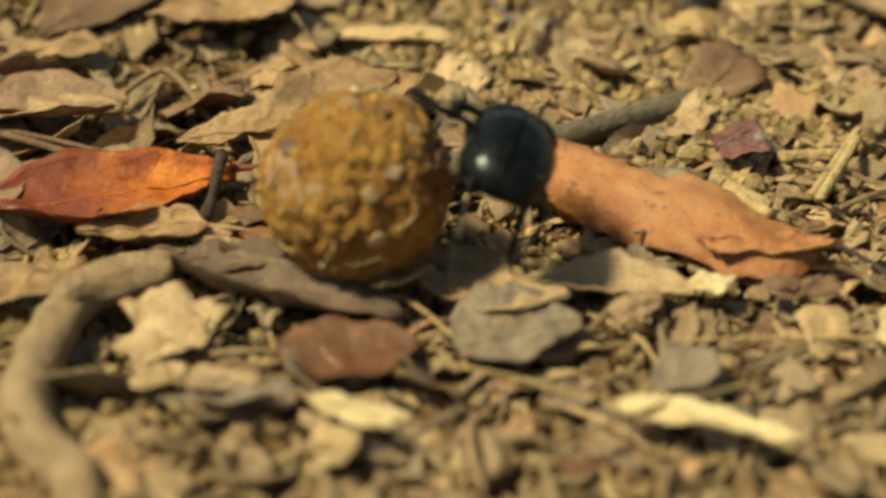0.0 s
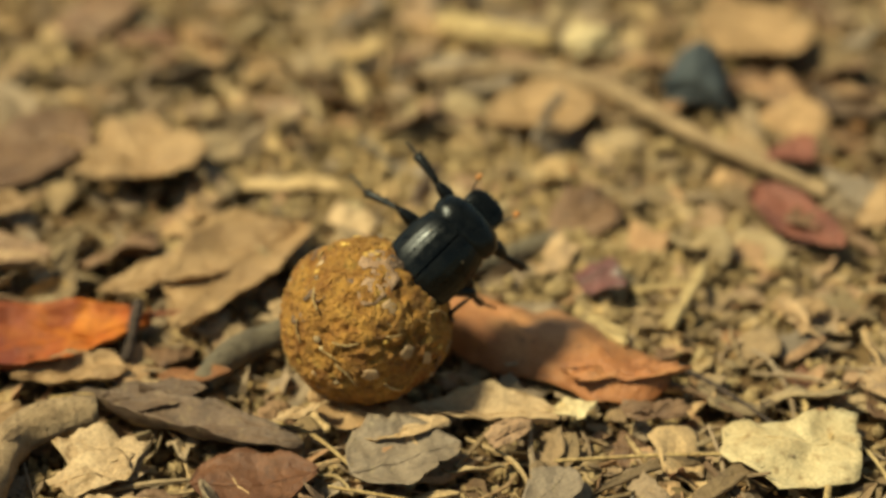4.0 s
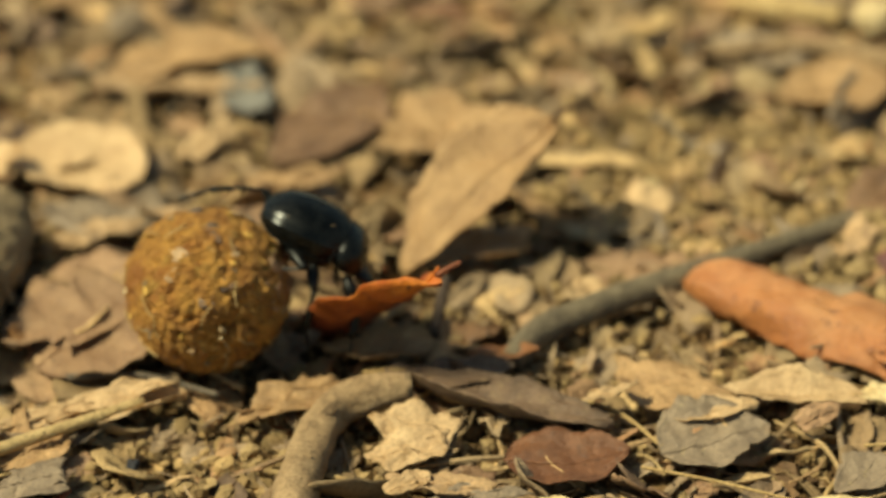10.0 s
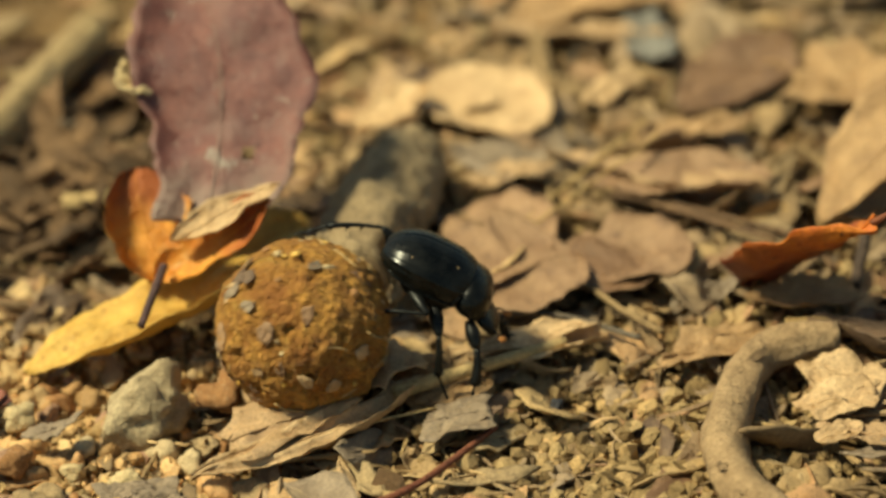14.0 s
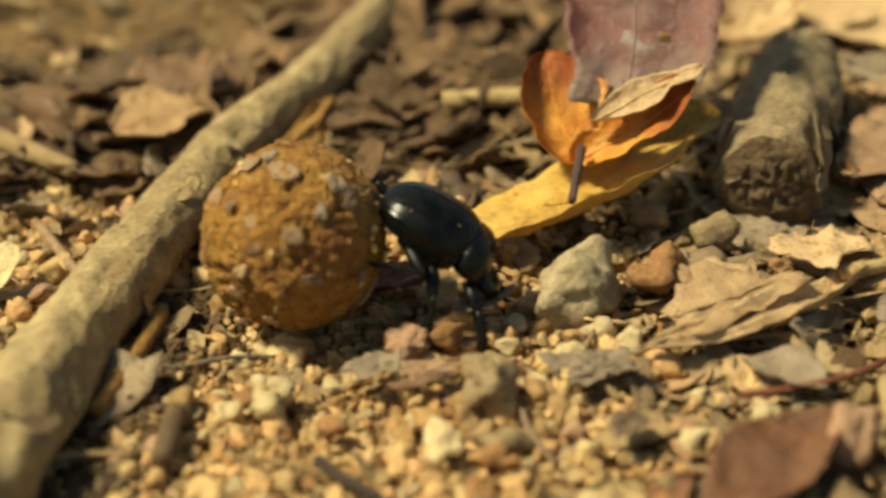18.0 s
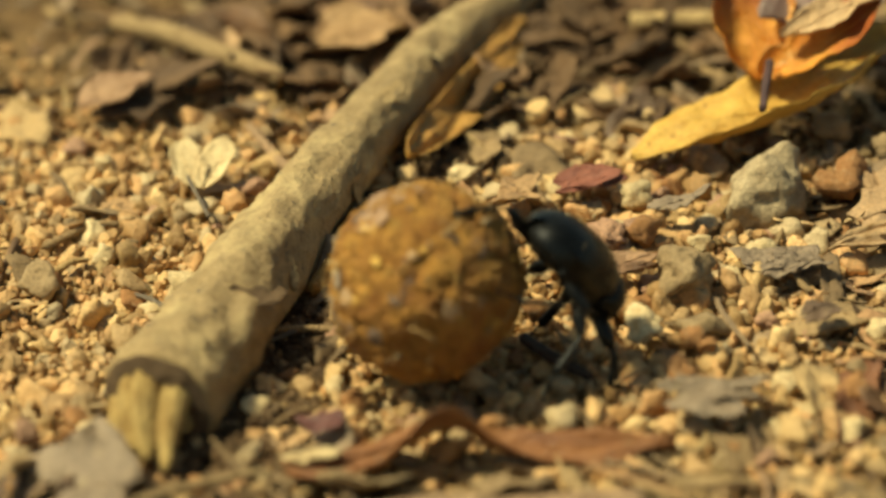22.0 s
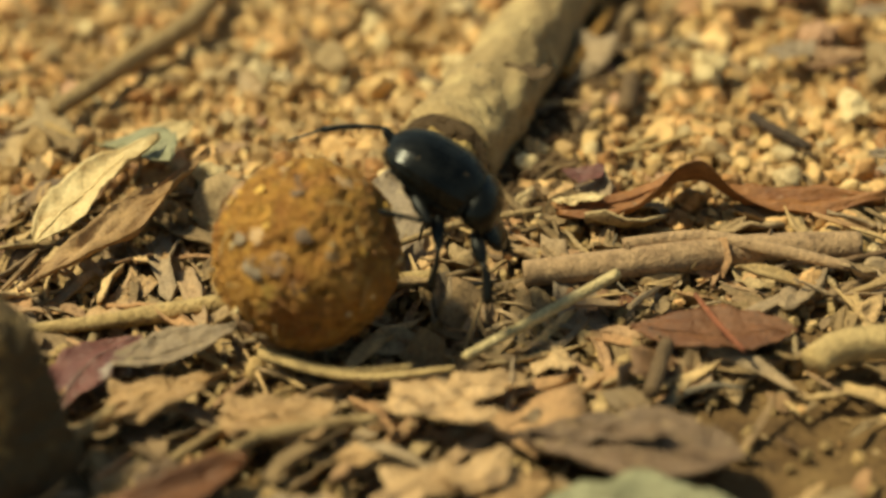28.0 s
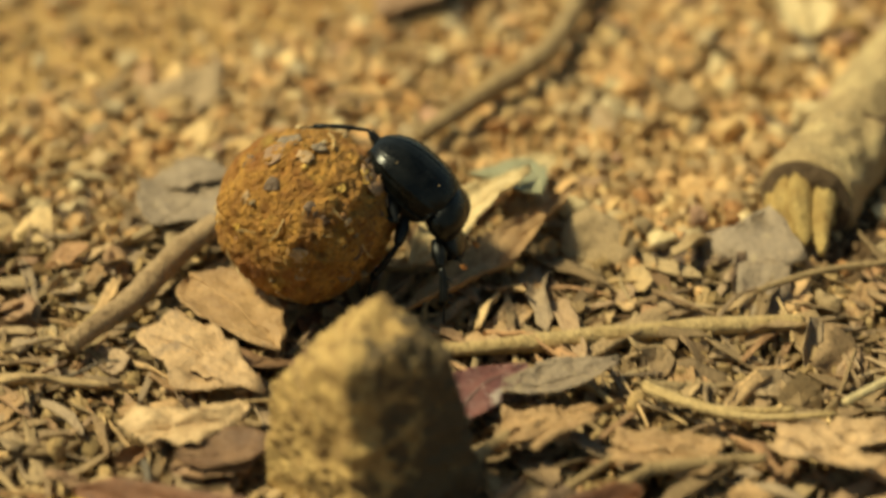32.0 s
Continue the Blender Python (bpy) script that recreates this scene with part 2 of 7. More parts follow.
surface("dung", (0.61, 0.303, 0.066), (0.33, 0.128, 0.025), (0.10, 0.042, 0.014), 0.66, grain=800, blotch=260, bump=1.0, amount=0.0)


def patchy(name, tone, scale, low, high):
    """Larger patches of another tone over a material."""
    n, l = MATS[name].node_tree.nodes, MATS[name].node_tree.links
    sock = n["Principled BSDF"].inputs["Base Color"]
    old = sock.links[0].from_socket
    tc = n.new("ShaderNodeTexCoord")
    l.new(mixc(n, l, ramp(n, l, noise_tex(n, l, tc.outputs["Object"], scale, 5, 0.65), [(low, (0, 0, 0)), (high, (0.85, 0.85, 0.85))]), old, tone), sock)


def graded(name, tone, start, stop, far=False):
    """Another tone towards one end of a leaf (its far end, if far), with an uneven border."""
    n, l = MATS[name].node_tree.nodes, MATS[name].node_tree.links
    sock = n["Principled BSDF"].inputs["Base Color"]
    old = sock.links[0].from_socket
    tc = n.new("ShaderNodeTexCoord")
    sep = n.new("ShaderNodeSeparateXYZ")
    l.new(tc.outputs["UV"], sep.inputs[0])
    add = n.new("ShaderNodeMath")
    add.operation = "MULTIPLY_ADD"
    l.new(noise_tex(n, l, tc.outputs["Object"], 140, 4), add.inputs[0])
    add.inputs[1].default_value = 0.35
    l.new(sep.outputs[0], add.inputs[2])
    l.new(mixc(n, l, ramp(n, l, add.outputs[0], [(start, (0, 0, 0) if far else (0.9, 0.9, 0.9)), (stop, (0.9, 0.9, 0.9) if far else (0, 0, 0))]), old, tone), sock)


graded("leaf_orange", (0.15, 0.024, 0.012), 0.46, 0.80, True)
graded("leaf_purple", (0.23, 0.155, 0.125), 0.24, 0.40)
graded("leaf_orangebright", (0.30, 0.06, 0.012), 0.62, 0.95, True)
patchy("leaf_orange", (0.22, 0.04, 0.012), 70, 0.56, 0.68)
patchy("leaf_brick", (0.49, 0.225, 0.095), 45, 0.48, 0.65)
MATS["dung"].node_tree.nodes["Bump"].inputs["Distance"].default_value = 0.002
patchy("dung", (0.30, 0.105, 0.024), 75, 0.50, 0.66)
patchy("dung", (0.13, 0.055, 0.018), 420, 0.61, 0.69)
patchy("dung", (0.40, 0.27, 0.065), 110, 0.58, 0.72)
patchy("bark_log", (0.085, 0.07, 0.06), 260, 0.62, 0.68)
patchy("bark_log", (0.56, 0.41, 0.21), 70, 0.52, 0.68)
patchy("bark_tan", (0.19, 0.115, 0.065), 120, 0.58, 0.72)
patchy("stone_rock", (0.16, 0.09, 0.035), 210, 0.52, 0.62)
patchy("leaf_purple", (0.19, 0.10, 0.085), 60, 0.55, 0.70)
patchy("leaf_cream", (0.30, 0.17, 0.07), 160, 0.60, 0.70)
patchy("leaf_tan", (0.24, 0.13, 0.06), 130, 0.58, 0.70)
patchy("leaf_pinktan", (0.22, 0.14, 0.085), 130, 0.56, 0.68)


for mname, tone in (("tan", (0.15, 0.08, 0.035)), ("cream", (0.24, 0.13, 0.05)), ("brown", (0.30, 0.18, 0.10)), ("pinkbrown", (0.13, 0.075, 0.045)), ("grey", (0.34, 0.25, 0.15)),
                    ("pinktan", (0.17, 0.10, 0.06)), ("redbrown", (0.09, 0.045, 0.03)), ("brick", (0.11, 0.04, 0.025)), ("orange", (0.08, 0.02, 0.012)), ("purple", (0.07, 0.028, 0.028)),
                    ("dark", (0.30, 0.20, 0.11)), ("yellow", (0.34, 0.17, 0.04)), ("pale", (0.32, 0.2, 0.09))):
    patchy("leaf_" + mname, tone, 310, 0.60, 0.68)
patchy("leaf_purple", (0.30, 0.24, 0.20), 95, 0.62, 0.68)


def crust_and_shade(name, tone, push):
    """A dark crust with a ragged border, which also paints the shade of one flank."""
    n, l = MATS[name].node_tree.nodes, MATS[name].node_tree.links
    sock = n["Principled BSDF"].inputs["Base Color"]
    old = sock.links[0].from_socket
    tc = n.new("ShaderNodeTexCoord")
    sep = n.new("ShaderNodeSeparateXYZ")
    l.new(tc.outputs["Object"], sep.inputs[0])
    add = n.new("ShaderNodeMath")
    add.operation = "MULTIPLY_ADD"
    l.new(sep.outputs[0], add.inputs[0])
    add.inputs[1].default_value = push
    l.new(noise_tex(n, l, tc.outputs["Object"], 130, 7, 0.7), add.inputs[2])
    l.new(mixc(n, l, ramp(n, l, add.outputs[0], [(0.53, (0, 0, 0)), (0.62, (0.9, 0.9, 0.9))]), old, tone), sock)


# crust on the rock's right flank, its shaded side darkened in colour too
crust_and_shade("stone_rock", (0.055, 0.036, 0.02), 14.0)


def beetle_mat(name, col, rough, coat):
    m = bpy.data.materials.new(name)
    m.use_nodes = True
    n, l = m.node_tree.nodes, m.node_tree.links
    b = n["Principled BSDF"]
    tc = n.new("ShaderNodeTexCoord")
    c = ramp(n, l, noise_tex(n, l, tc.outputs["Object"], 420), [(0.35, col), (0.75, tuple(v * 2.2 + 0.004 for v in col))])
    dust = ramp(n, l, noise_tex(n, l, tc.outputs["Object"], 900, 6, 0.8), [(0.64, (0, 0, 0)), (0.74, (0.3, 0.3, 0.3))])
    l.new(mixc(n, l, dust, c, (0.08, 0.06, 0.035)), b.inputs["Base Color"])
    rr = n.new("ShaderNodeMapRange")
    rr.inputs["From Min"].default_value, rr.inputs["From Max"].default_value = 0.35, 0.65
    rr.inputs["To Min"].default_value, rr.inputs["To Max"].default_value = rough - 0.06, rough + 0.22
    l.new(noise_tex(n, l, tc.outputs["Object"], 190, 6, 0.7), rr.inputs[0])
    l.new(rr.outputs[0], b.inputs["Roughness"])
    b.inputs["Coat Weight"].default_value = coat
    b.inputs["Specular IOR Level"].default_value = 0.25
    b.inputs["Coat Roughness"].default_value = 0.25
    bp = n.new("ShaderNodeBump")
    bp.inputs["Strength"].default_value, bp.inputs["Distance"].default_value = 0.12, 0.0002
    l.new(noise_tex(n, l, tc.outputs["Object"], 2500, 3), bp.inputs["Height"])
    l.new(bp.outputs[0], b.inputs["Normal"])
    MATS[name] = m


beetle_mat("shell", (0.0016, 0.0018, 0.0015), 0.22, 0.0)
beetle_mat("limb", (0.0028, 0.0028, 0.0025), 0.30, 0.0)
beetle_mat("antenna_club", (0.34, 0.14, 0.045), 0.6, 0.0)

# ---- helpers of the build ----


def mesh_ob(name, verts, faces, material, parent=None, smooth=True, uvs=None):
    me = bpy.data.meshes.new(name)
    me.from_pydata([tuple(v) for v in verts], [], [tuple(f) for f in faces])
    if smooth:
        me.polygons.foreach_set("use_smooth", [True] * len(me.polygons))
    if uvs is not None:
        layer = me.uv_layers.new(name="UVMap")
        idx = np.zeros(len(me.loops), dtype=np.int32)
        me.loops.foreach_get("vertex_index", idx)
        layer.data.foreach_set("uv", np.asarray(uvs, dtype=np.float32)[idx].ravel())
    me.materials.append(MATS[material])
    ob = new(name, me)
    ob.parent = parent
    return ob


def part(name, bm, material, parent, label=""):
    me = bpy.data.meshes.new(name)
    bm.to_mesh(me)
    bm.free()
    me.polygons.foreach_set("use_smooth", [True] * len(me.polygons))
    me.materials.append(MATS[material])
    ob = new(name, me)
    ob.parent = parent
    if label:
        ob["label"] = label
    return ob


def nz(x, y, z=0.0, s=1.0):
    return noise.noise((x * s, y * s, z * s))


def ground_z(x, y):
    return -0.0045 + 0.0016 * nz(x, y, 0.3, 28) + 0.0012 * nz(x, y, 5.1, 90)


def sandy(x, y):
    """How sandy the ground is: 1 on the gravel, 0 in the leaf litter."""
    a = 1 / (1 + math.exp(max(-40, min(40, (x + 0.178 + 0.02 * nz(x, y, 2, 30)) / 0.010))))
    b = 1 / (1 + math.exp(max(-40, min(40, (-y - 0.128 + 0.015 * nz(x, y, 7, 40)) / 0.006))))
    c = 1 / (1 + math.exp(max(-40, min(40, (y - 0.020 + 0.2 * (x + 0.23) + 0.016 * nz(x, y, 4, 30)) / 0.009))))
    return a * b * c


def branch_shade(x, y):
    """A strip along the long branch's lower side: dark damp soil, with the branch's shadow painted in."""
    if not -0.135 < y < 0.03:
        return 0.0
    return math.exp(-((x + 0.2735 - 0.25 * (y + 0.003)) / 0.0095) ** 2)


# ---- ground ----


def build_ground():
    xs = np.concatenate([[-400, -40, -6, -1.5, -0.9], np.linspace(-0.66, 0.32, 300), [0.6, 1.2, 6, 40, 400]])
    ys = np.concatenate([[-400, -40, -6, -1.5, -0.7], np.linspace(-0.42, 0.36, 240), [0.6, 1.2, 6, 40, 400]])
    verts, faces = [], []
    for y in ys:
        for x in xs:
            near = -0.8 < x < 0.5 and -0.6 < y < 0.5
            verts.append((x, y, ground_z(x, y) + (0.0006 * nz(x, y, 9, 330) if near else 0.0)))
    w = len(xs)
    for j in range(len(ys) - 1):
        for i in range(w - 1):
            faces.append((j * w + i, j * w + i + 1, (j + 1) * w + i + 1, (j + 1) * w + i))
    ob = mesh_ob("ground", verts, faces, "soil")
    # the sand colour gives way where the branch's shadow is painted
    ob.data.attributes.new("sand", "FLOAT", "POINT").data.foreach_set("value", [sandy(v[0], v[1]) * (1 - branch_shade(v[0], v[1])) for v in verts])
    n, l = MATS["soil"].node_tree.nodes, MATS["soil"].node_tree.links
    at = n.new("ShaderNodeAttribute")
    at.attribute_name = "sand"
    old = n["Principled BSDF"].inputs["Base Color"].links[0].from_socket
    tc = n.new("ShaderNodeTexCoord")
    gold = ramp(n, l, noise_tex(n, l, tc.outputs["Object"], 700, 6, 0.8), [(0.3, (0.26, 0.145, 0.055)), (0.7, (0.58, 0.37, 0.16))])
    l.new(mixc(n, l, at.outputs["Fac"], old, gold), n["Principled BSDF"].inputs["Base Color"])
    tagged(ob, "brown crumbly forest soil under dry leaf litter", "ground", kind="structure")


build_ground()

# ---- leaves, sticks, stones ----


def leaf_data(length, width, curl=0.3, jag=0.0, seed=0, full=0.75, arch=0.0, nu=26, nv=10, trim=0.0, holes=()):
    """Blade from the origin along +x: uneven outline, bites, curled rims, crumples and a real thickness."""
    rnd = random.Random(seed)
    ph, lop, peak = rnd.random() * 50, rnd.uniform(-0.15, 0.15), rnd.uniform(0.7, 1.25)
    bites = [(rnd.uniform(0.1, 0.95), rnd.choice((-1, 1)), rnd.uniform(0.03, 0.10), rnd.uniform(0.15, 0.55)) for _ in range(2 + int(jag * 7))]
    sway, sink = rnd.uniform(-0.09, 0.09), rnd.uniform(-0.03, 0.03)
    top, uv = [], []
    hw = width / 2
    for i in range(nu + 1):
        u = i / nu
        prof = max(0.0, math.sin(math.pi * min(1, (trim + (1 - trim) * u) ** peak))) ** full
        blunt = min(1.0, u * 9 + 0.06) * min(1.0, (1 - u) * 9 + 0.06)
        prof = prof * (1 - 0.6 * jag) + 0.6 * jag * blunt * (0.8 + 0.3 * nz(u * 3 + ph, 1.7, ph))
        for j in range(nv + 1):
            v = 2 * j / nv - 1
            sg = 1 if v > 0 else -1
            edge = 1 + (0.12 + jag * 0.28) * nz(u * 4.5 + ph, 3 * sg, ph) + (0.06 + 0.22 * jag) * nz(u * 15 + ph, 2 * sg, ph) + 0.12 * jag * nz(u * 37, sg, ph)
            for bu, bs, bw, bd in bites:
                if bs == sg:
                    edge -= bd * (0.35 + 0.6 * jag) * math.exp(-((u - bu) / bw) ** 2)
            s = v * hw * prof * max(0.15, edge) * (1 + lop * v)
            a = curl * (v * v) * (1 + 0.7 * nz(u * 2 + ph, sg, 1))
            if curl > 1.0:
                c = curl * (0.35 + 0.85 * u)
                ang, rad = (v + 0.15) * c, hw * prof * max(0.6, edge) / c
                y = rad * math.sin(ang) * (1 + 0.1 * nz(u * 5, v * 2, ph))
                z = (rad * math.cos(ang) - rad * math.cos(1.1 * c)) * 0.8 * (1 + 0.12 * nz(u * 5, v * 2, ph + 4))
            else:
                y, z = s * (1 - 0.25 * a), abs(s) * a * 0.8
            z += length * 0.045 * nz(u * 3.2 + ph, v * 1.3, ph) + length * 0.022 * nz(u * 8 + ph, v * 3, ph) + length * 0.010 * nz(u * 19 + ph, v * 7, ph)
            z += arch * math.exp(-((u - 0.40) / 0.13) ** 2) * (0.75 - 0.45 * v) + length * sink * math.sin(math.pi * u)
            x = length * (u + 0.05 * jag * nz(v * 3 + ph, u * 3, 3))
            top.append((x, y + length * sway * math.sin(u * 3.1416), z))
            uv.append((u, v))
    n = len(top)
    th = 0.00028 * (1 if length < 0.5 else 100)
    verts = top + [(x, y, z - th) for x, y, z in top]
    w = nv + 1
    faces = []
    for i in range(nu):
        for j in range(nv):
            if any(((i + 0.5) / nu - hu) ** 2 + 0.09 * ((2 * j + 1) / nv - 1 - hv) ** 2 < hr * hr for hu, hv, hr in holes):
                continue
            q = (i * w + j, (i + 1) * w + j, (i + 1) * w + j + 1, i * w + j + 1)
            faces.append(q)
            faces.append(tuple(n + k for k in reversed(q)))
    ring = [i * w for i in range(nu + 1)] + [nu * w + j for j in range(1, nv + 1)] + [i * w + nv for i in range(nu - 1, -1, -1)] + [j for j in range(nv - 1, 0, -1)]
    for a, b in zip(ring, ring[1:] + ring[:1]):
        faces.append((b, a, n + a, n + b))
    return verts, faces, uv + uv


def torn_data(length, width, curl=0.3, jag=0.5, seed=0, n=30, rings=5):
    """A torn, crumpled piece of leaf from the origin along +x: straight rips between a few corners, one side curled."""
    rnd = random.Random(seed * 13 + 5)
    m = rnd.randint(5, 8)
    corner = [(2 * math.pi * (k + rnd.uniform(-0.36, 0.36)) / m, rnd.choice((rnd.uniform(0.42, 0.7), rnd.uniform(0.8, 1.15)))) for k in range(m)]
    ph, fold, lift = rnd.random() * 40, rnd.uniform(-0.6, 0.6), rnd.choice((-1, 1))
    top, uv = [(length / 2, 0.0, 0.0)], [(0.5, 0.0)]

    def reach(g):
        for k in range(m):
            a, ra = corner[k]
            b, rb = corner[(k + 1) % m]
            b += 2 * math.pi if k == m - 1 else 0
            gg = g + (2 * math.pi if g < corner[0][0] else 0)
            if a <= gg <= b:
                ax, ay, bx, by = ra * math.cos(a), ra * math.sin(a), rb * math.cos(b), rb * math.sin(b)
                den = math.cos(gg) * (by - ay) - math.sin(gg) * (bx - ax)
                return min(1.2, max(0.22, (ax * by - ay * bx) / den if abs(den) > 1e-6 else ra))
        return 0.8

    for k in range(1, rings + 1):
        for j in range(n):
            g = 2 * math.pi * j / n
            r = reach(g) * (1 + jag * (0.22 * nz(math.cos(g) * 4 + ph, math.sin(g) * 4, ph) + 0.20 * nz(math.cos(g) * 13, math.sin(g) * 13, ph))) * k / rings
            cx, cy = math.cos(g) * r, math.sin(g) * r
            z = curl * 0.55 * width * max(0.0, lift * cy - 0.15) ** 1.7 + 0.05 * length * fold * abs(cx - fold * 0.5)
            z += length * (0.07 * nz(cx * 1.6 + ph, cy * 1.6, ph) + 0.05 * nz(cx * 4 + ph, cy * 4, ph) + 0.022 * nz(cx * 10, cy * 10, ph))
            top.append((length * (0.5 + 0.5 * cx), width * 0.5 * cy * (1 - 0.2 * curl * abs(cy)), z))
            uv.append((0.5 + 0.5 * cx, cy))
    c = len(top)
    th = 0.00025 * (1 if length < 0.5 else 100)
    verts = top + [(x, y, z - th) for x, y, z in top]
    faces = []
    for j in range(n):
        k = (j + 1) % n
        faces += [(0, 1 + j, 1 + k), (c, c + 1 + k, c + 1 + j)]
        for q in range(rings - 1):
            a, b = 1 + q * n, 1 + (q + 1) * n
            faces += [(a + j, b + j, b + k, a + k), (c + a + k, c + b + k, c + b + j, c + a + j)]
        a = 1 + (rings - 1) * n
        faces.append((a + k, a + j, c + a + j, c + a + k))
    return verts, faces, uv + uv


def tube(points, sides=10, rough=0.0, seed=0):
    """A swept limb through (x, y, z, radius) points, eased between them."""
    pts = [Vector(p) if len(p) == 4 else Vector((*p, 0.001)) for p in points]
    fine = []
    for k in range(len(pts) - 1):
        p0, p1, p2, p3 = pts[max(k - 1, 0)], pts[k], pts[k + 1], pts[min(k + 2, len(pts) - 1)]
        thick = pts[0][3] > 0.004
        steps = max(3, min(30 if thick else 14, int((p2 - p1).length / (0.0009 if thick else 0.0022))))
        for s in range(steps):
            t = s / steps
            fine.append(0.5 * (2 * p1 + (p2 - p0) * t + (2 * p0 - 5 * p1 + 4 * p2 - p3) * t * t + (3 * p1 - p0 - 3 * p2 + p3) * t ** 3))
    fine.append(pts[-1])
    verts, faces = [], []
    for i, p in enumerate(fine):
        c = Vector(p[:3])
        a, b = Vector(fine[max(i - 1, 0)][:3]), Vector(fine[min(i + 1, len(fine) - 1)][:3])
        d = (b - a).normalized()
        side = d.cross(Vector((0, 0, 1)))
        side = side.normalized() if side.length > 1e-4 else Vector((1, 0, 0))
        up = side.cross(d)
        for j in range(sides):
            g = 2 * math.pi * j / sides
            if sides > 20:
                h = i * 0.42
                r = p[3] * (1 + rough * (2.0 * nz(h * 0.16, math.cos(g) * 1.3 + seed, math.sin(g) * 1.3) + 1.1 * nz(h * 0.5, math.cos(g) * 3 + seed, math.sin(g) * 3) + 1.3 * nz(h * 0.35, math.cos(g) * 8 + seed, math.sin(g) * 8) + 0.8 * nz(h * 1.9, math.cos(g) * 9, math.sin(g) * 9 + seed)))
                verts.append(c + side * (r * math.cos(g)) + up * (r * math.sin(g)))
                continue
            r = p[3] * (1 + rough * (2.2 * nz(i * 0.16, math.cos(g) * 1.3 + seed, math.sin(g) * 1.3) + 1.2 * nz(i * 0.6, math.cos(g) * 3 + seed, math.sin(g) * 3)))
            verts.append(c + side * (r * math.cos(g)) + up * (r * math.sin(g)))
    for i in range(len(fine) - 1):
        for j in range(sides):
            k = (j + 1) % sides
            faces.append((i * sides + j, i * sides + k, (i + 1) * sides + k, (i + 1) * sides + j))
    faces.append(tuple(reversed(range(sides))))
    faces.append(tuple((len(fine) - 1) * sides + j for j in range(sides)))
    return verts, faces, fine


COUNT = [0]


def leaf(base, tip, width, material, label, curl=0.3, jag=0.0, seed=0, full=0.75, arch=0.0, stem=0.0, tilt=0.0, stalk="twig_brown", trim=0.0, holes=()):
    b, e = Vector(base), Vector(tip)
    length = (e - b).length
    big = length > 0.02
    if jag >= 0.4:
        v, f, uv = torn_data(length, width * 1.1, curl, jag, seed, 48, 7)
    else:
        v, f, uv = leaf_data(length, width, curl, max(jag, 0.12), seed, full, arch, 44 if big else 24, 14 if big else 8, trim, holes)
    ob = mesh_ob("leaf", v, f, material, uvs=uv)
    x = (e - b).normalized()
    z = Vector((0, 0, 1)) - x * x.z
    z.normalize()
    y = z.cross(x)
    ob.matrix_world = Matrix.Translation(b) @ Matrix((x, y, z)).transposed().to_4x4() @ pose(0, 0, 0, tilt, 0, 0)
    tagged(ob, label, "leaf")
    rows = (44 if big else 24)
    cols = (14 if big else 8) + 1
    if curl <= 1.0 and jag < 0.4:
        mid = [v[i * cols + cols // 2] for i in range(0, rows, 3)]
        tv, tf, _ = tube([(p[0], p[1], p[2] + 0.00005, (0.00042 if big else 0.00026) * (1.05 - k / len(mid))) for k, p in enumerate(mid)], 6)
        mesh_ob("midrib", tv, tf, material, ob)
    elif jag >= 0.4 and length > 0.014:
        run = [v[1 + k * 48 + 24] for k in range(6, -1, -2)] + [v[0]] + [v[1 + k * 48] for k in range(0, 6, 2)]
        tv, tf, _ = tube([(p[0], p[1], p[2] + 0.00005, 0.00038 * (1.05 - 0.8 * k / len(run))) for k, p in enumerate(run)], 6)
        mesh_ob("midrib", tv, tf, material, ob)
    if stem:
        tv, tf, _ = tube([(0.001, 0, 0.0003, 0.0008), (-stem * 0.5, stem * 0.06, 0, 0.0007), (-stem, stem * 0.2, -0.001, 0.0006)], 7)
        mesh_ob("leaf_stalk", tv, tf, stalk, ob)
    return ob


def adopt(child, owner, name, label):
    """Make one thing a part of another, where it stands."""
    child.parent, child.name = owner, name
    child.matrix_basis = owner.matrix_basis.inverted() @ child.matrix_basis
    del child["category"]
    child["label"] = label


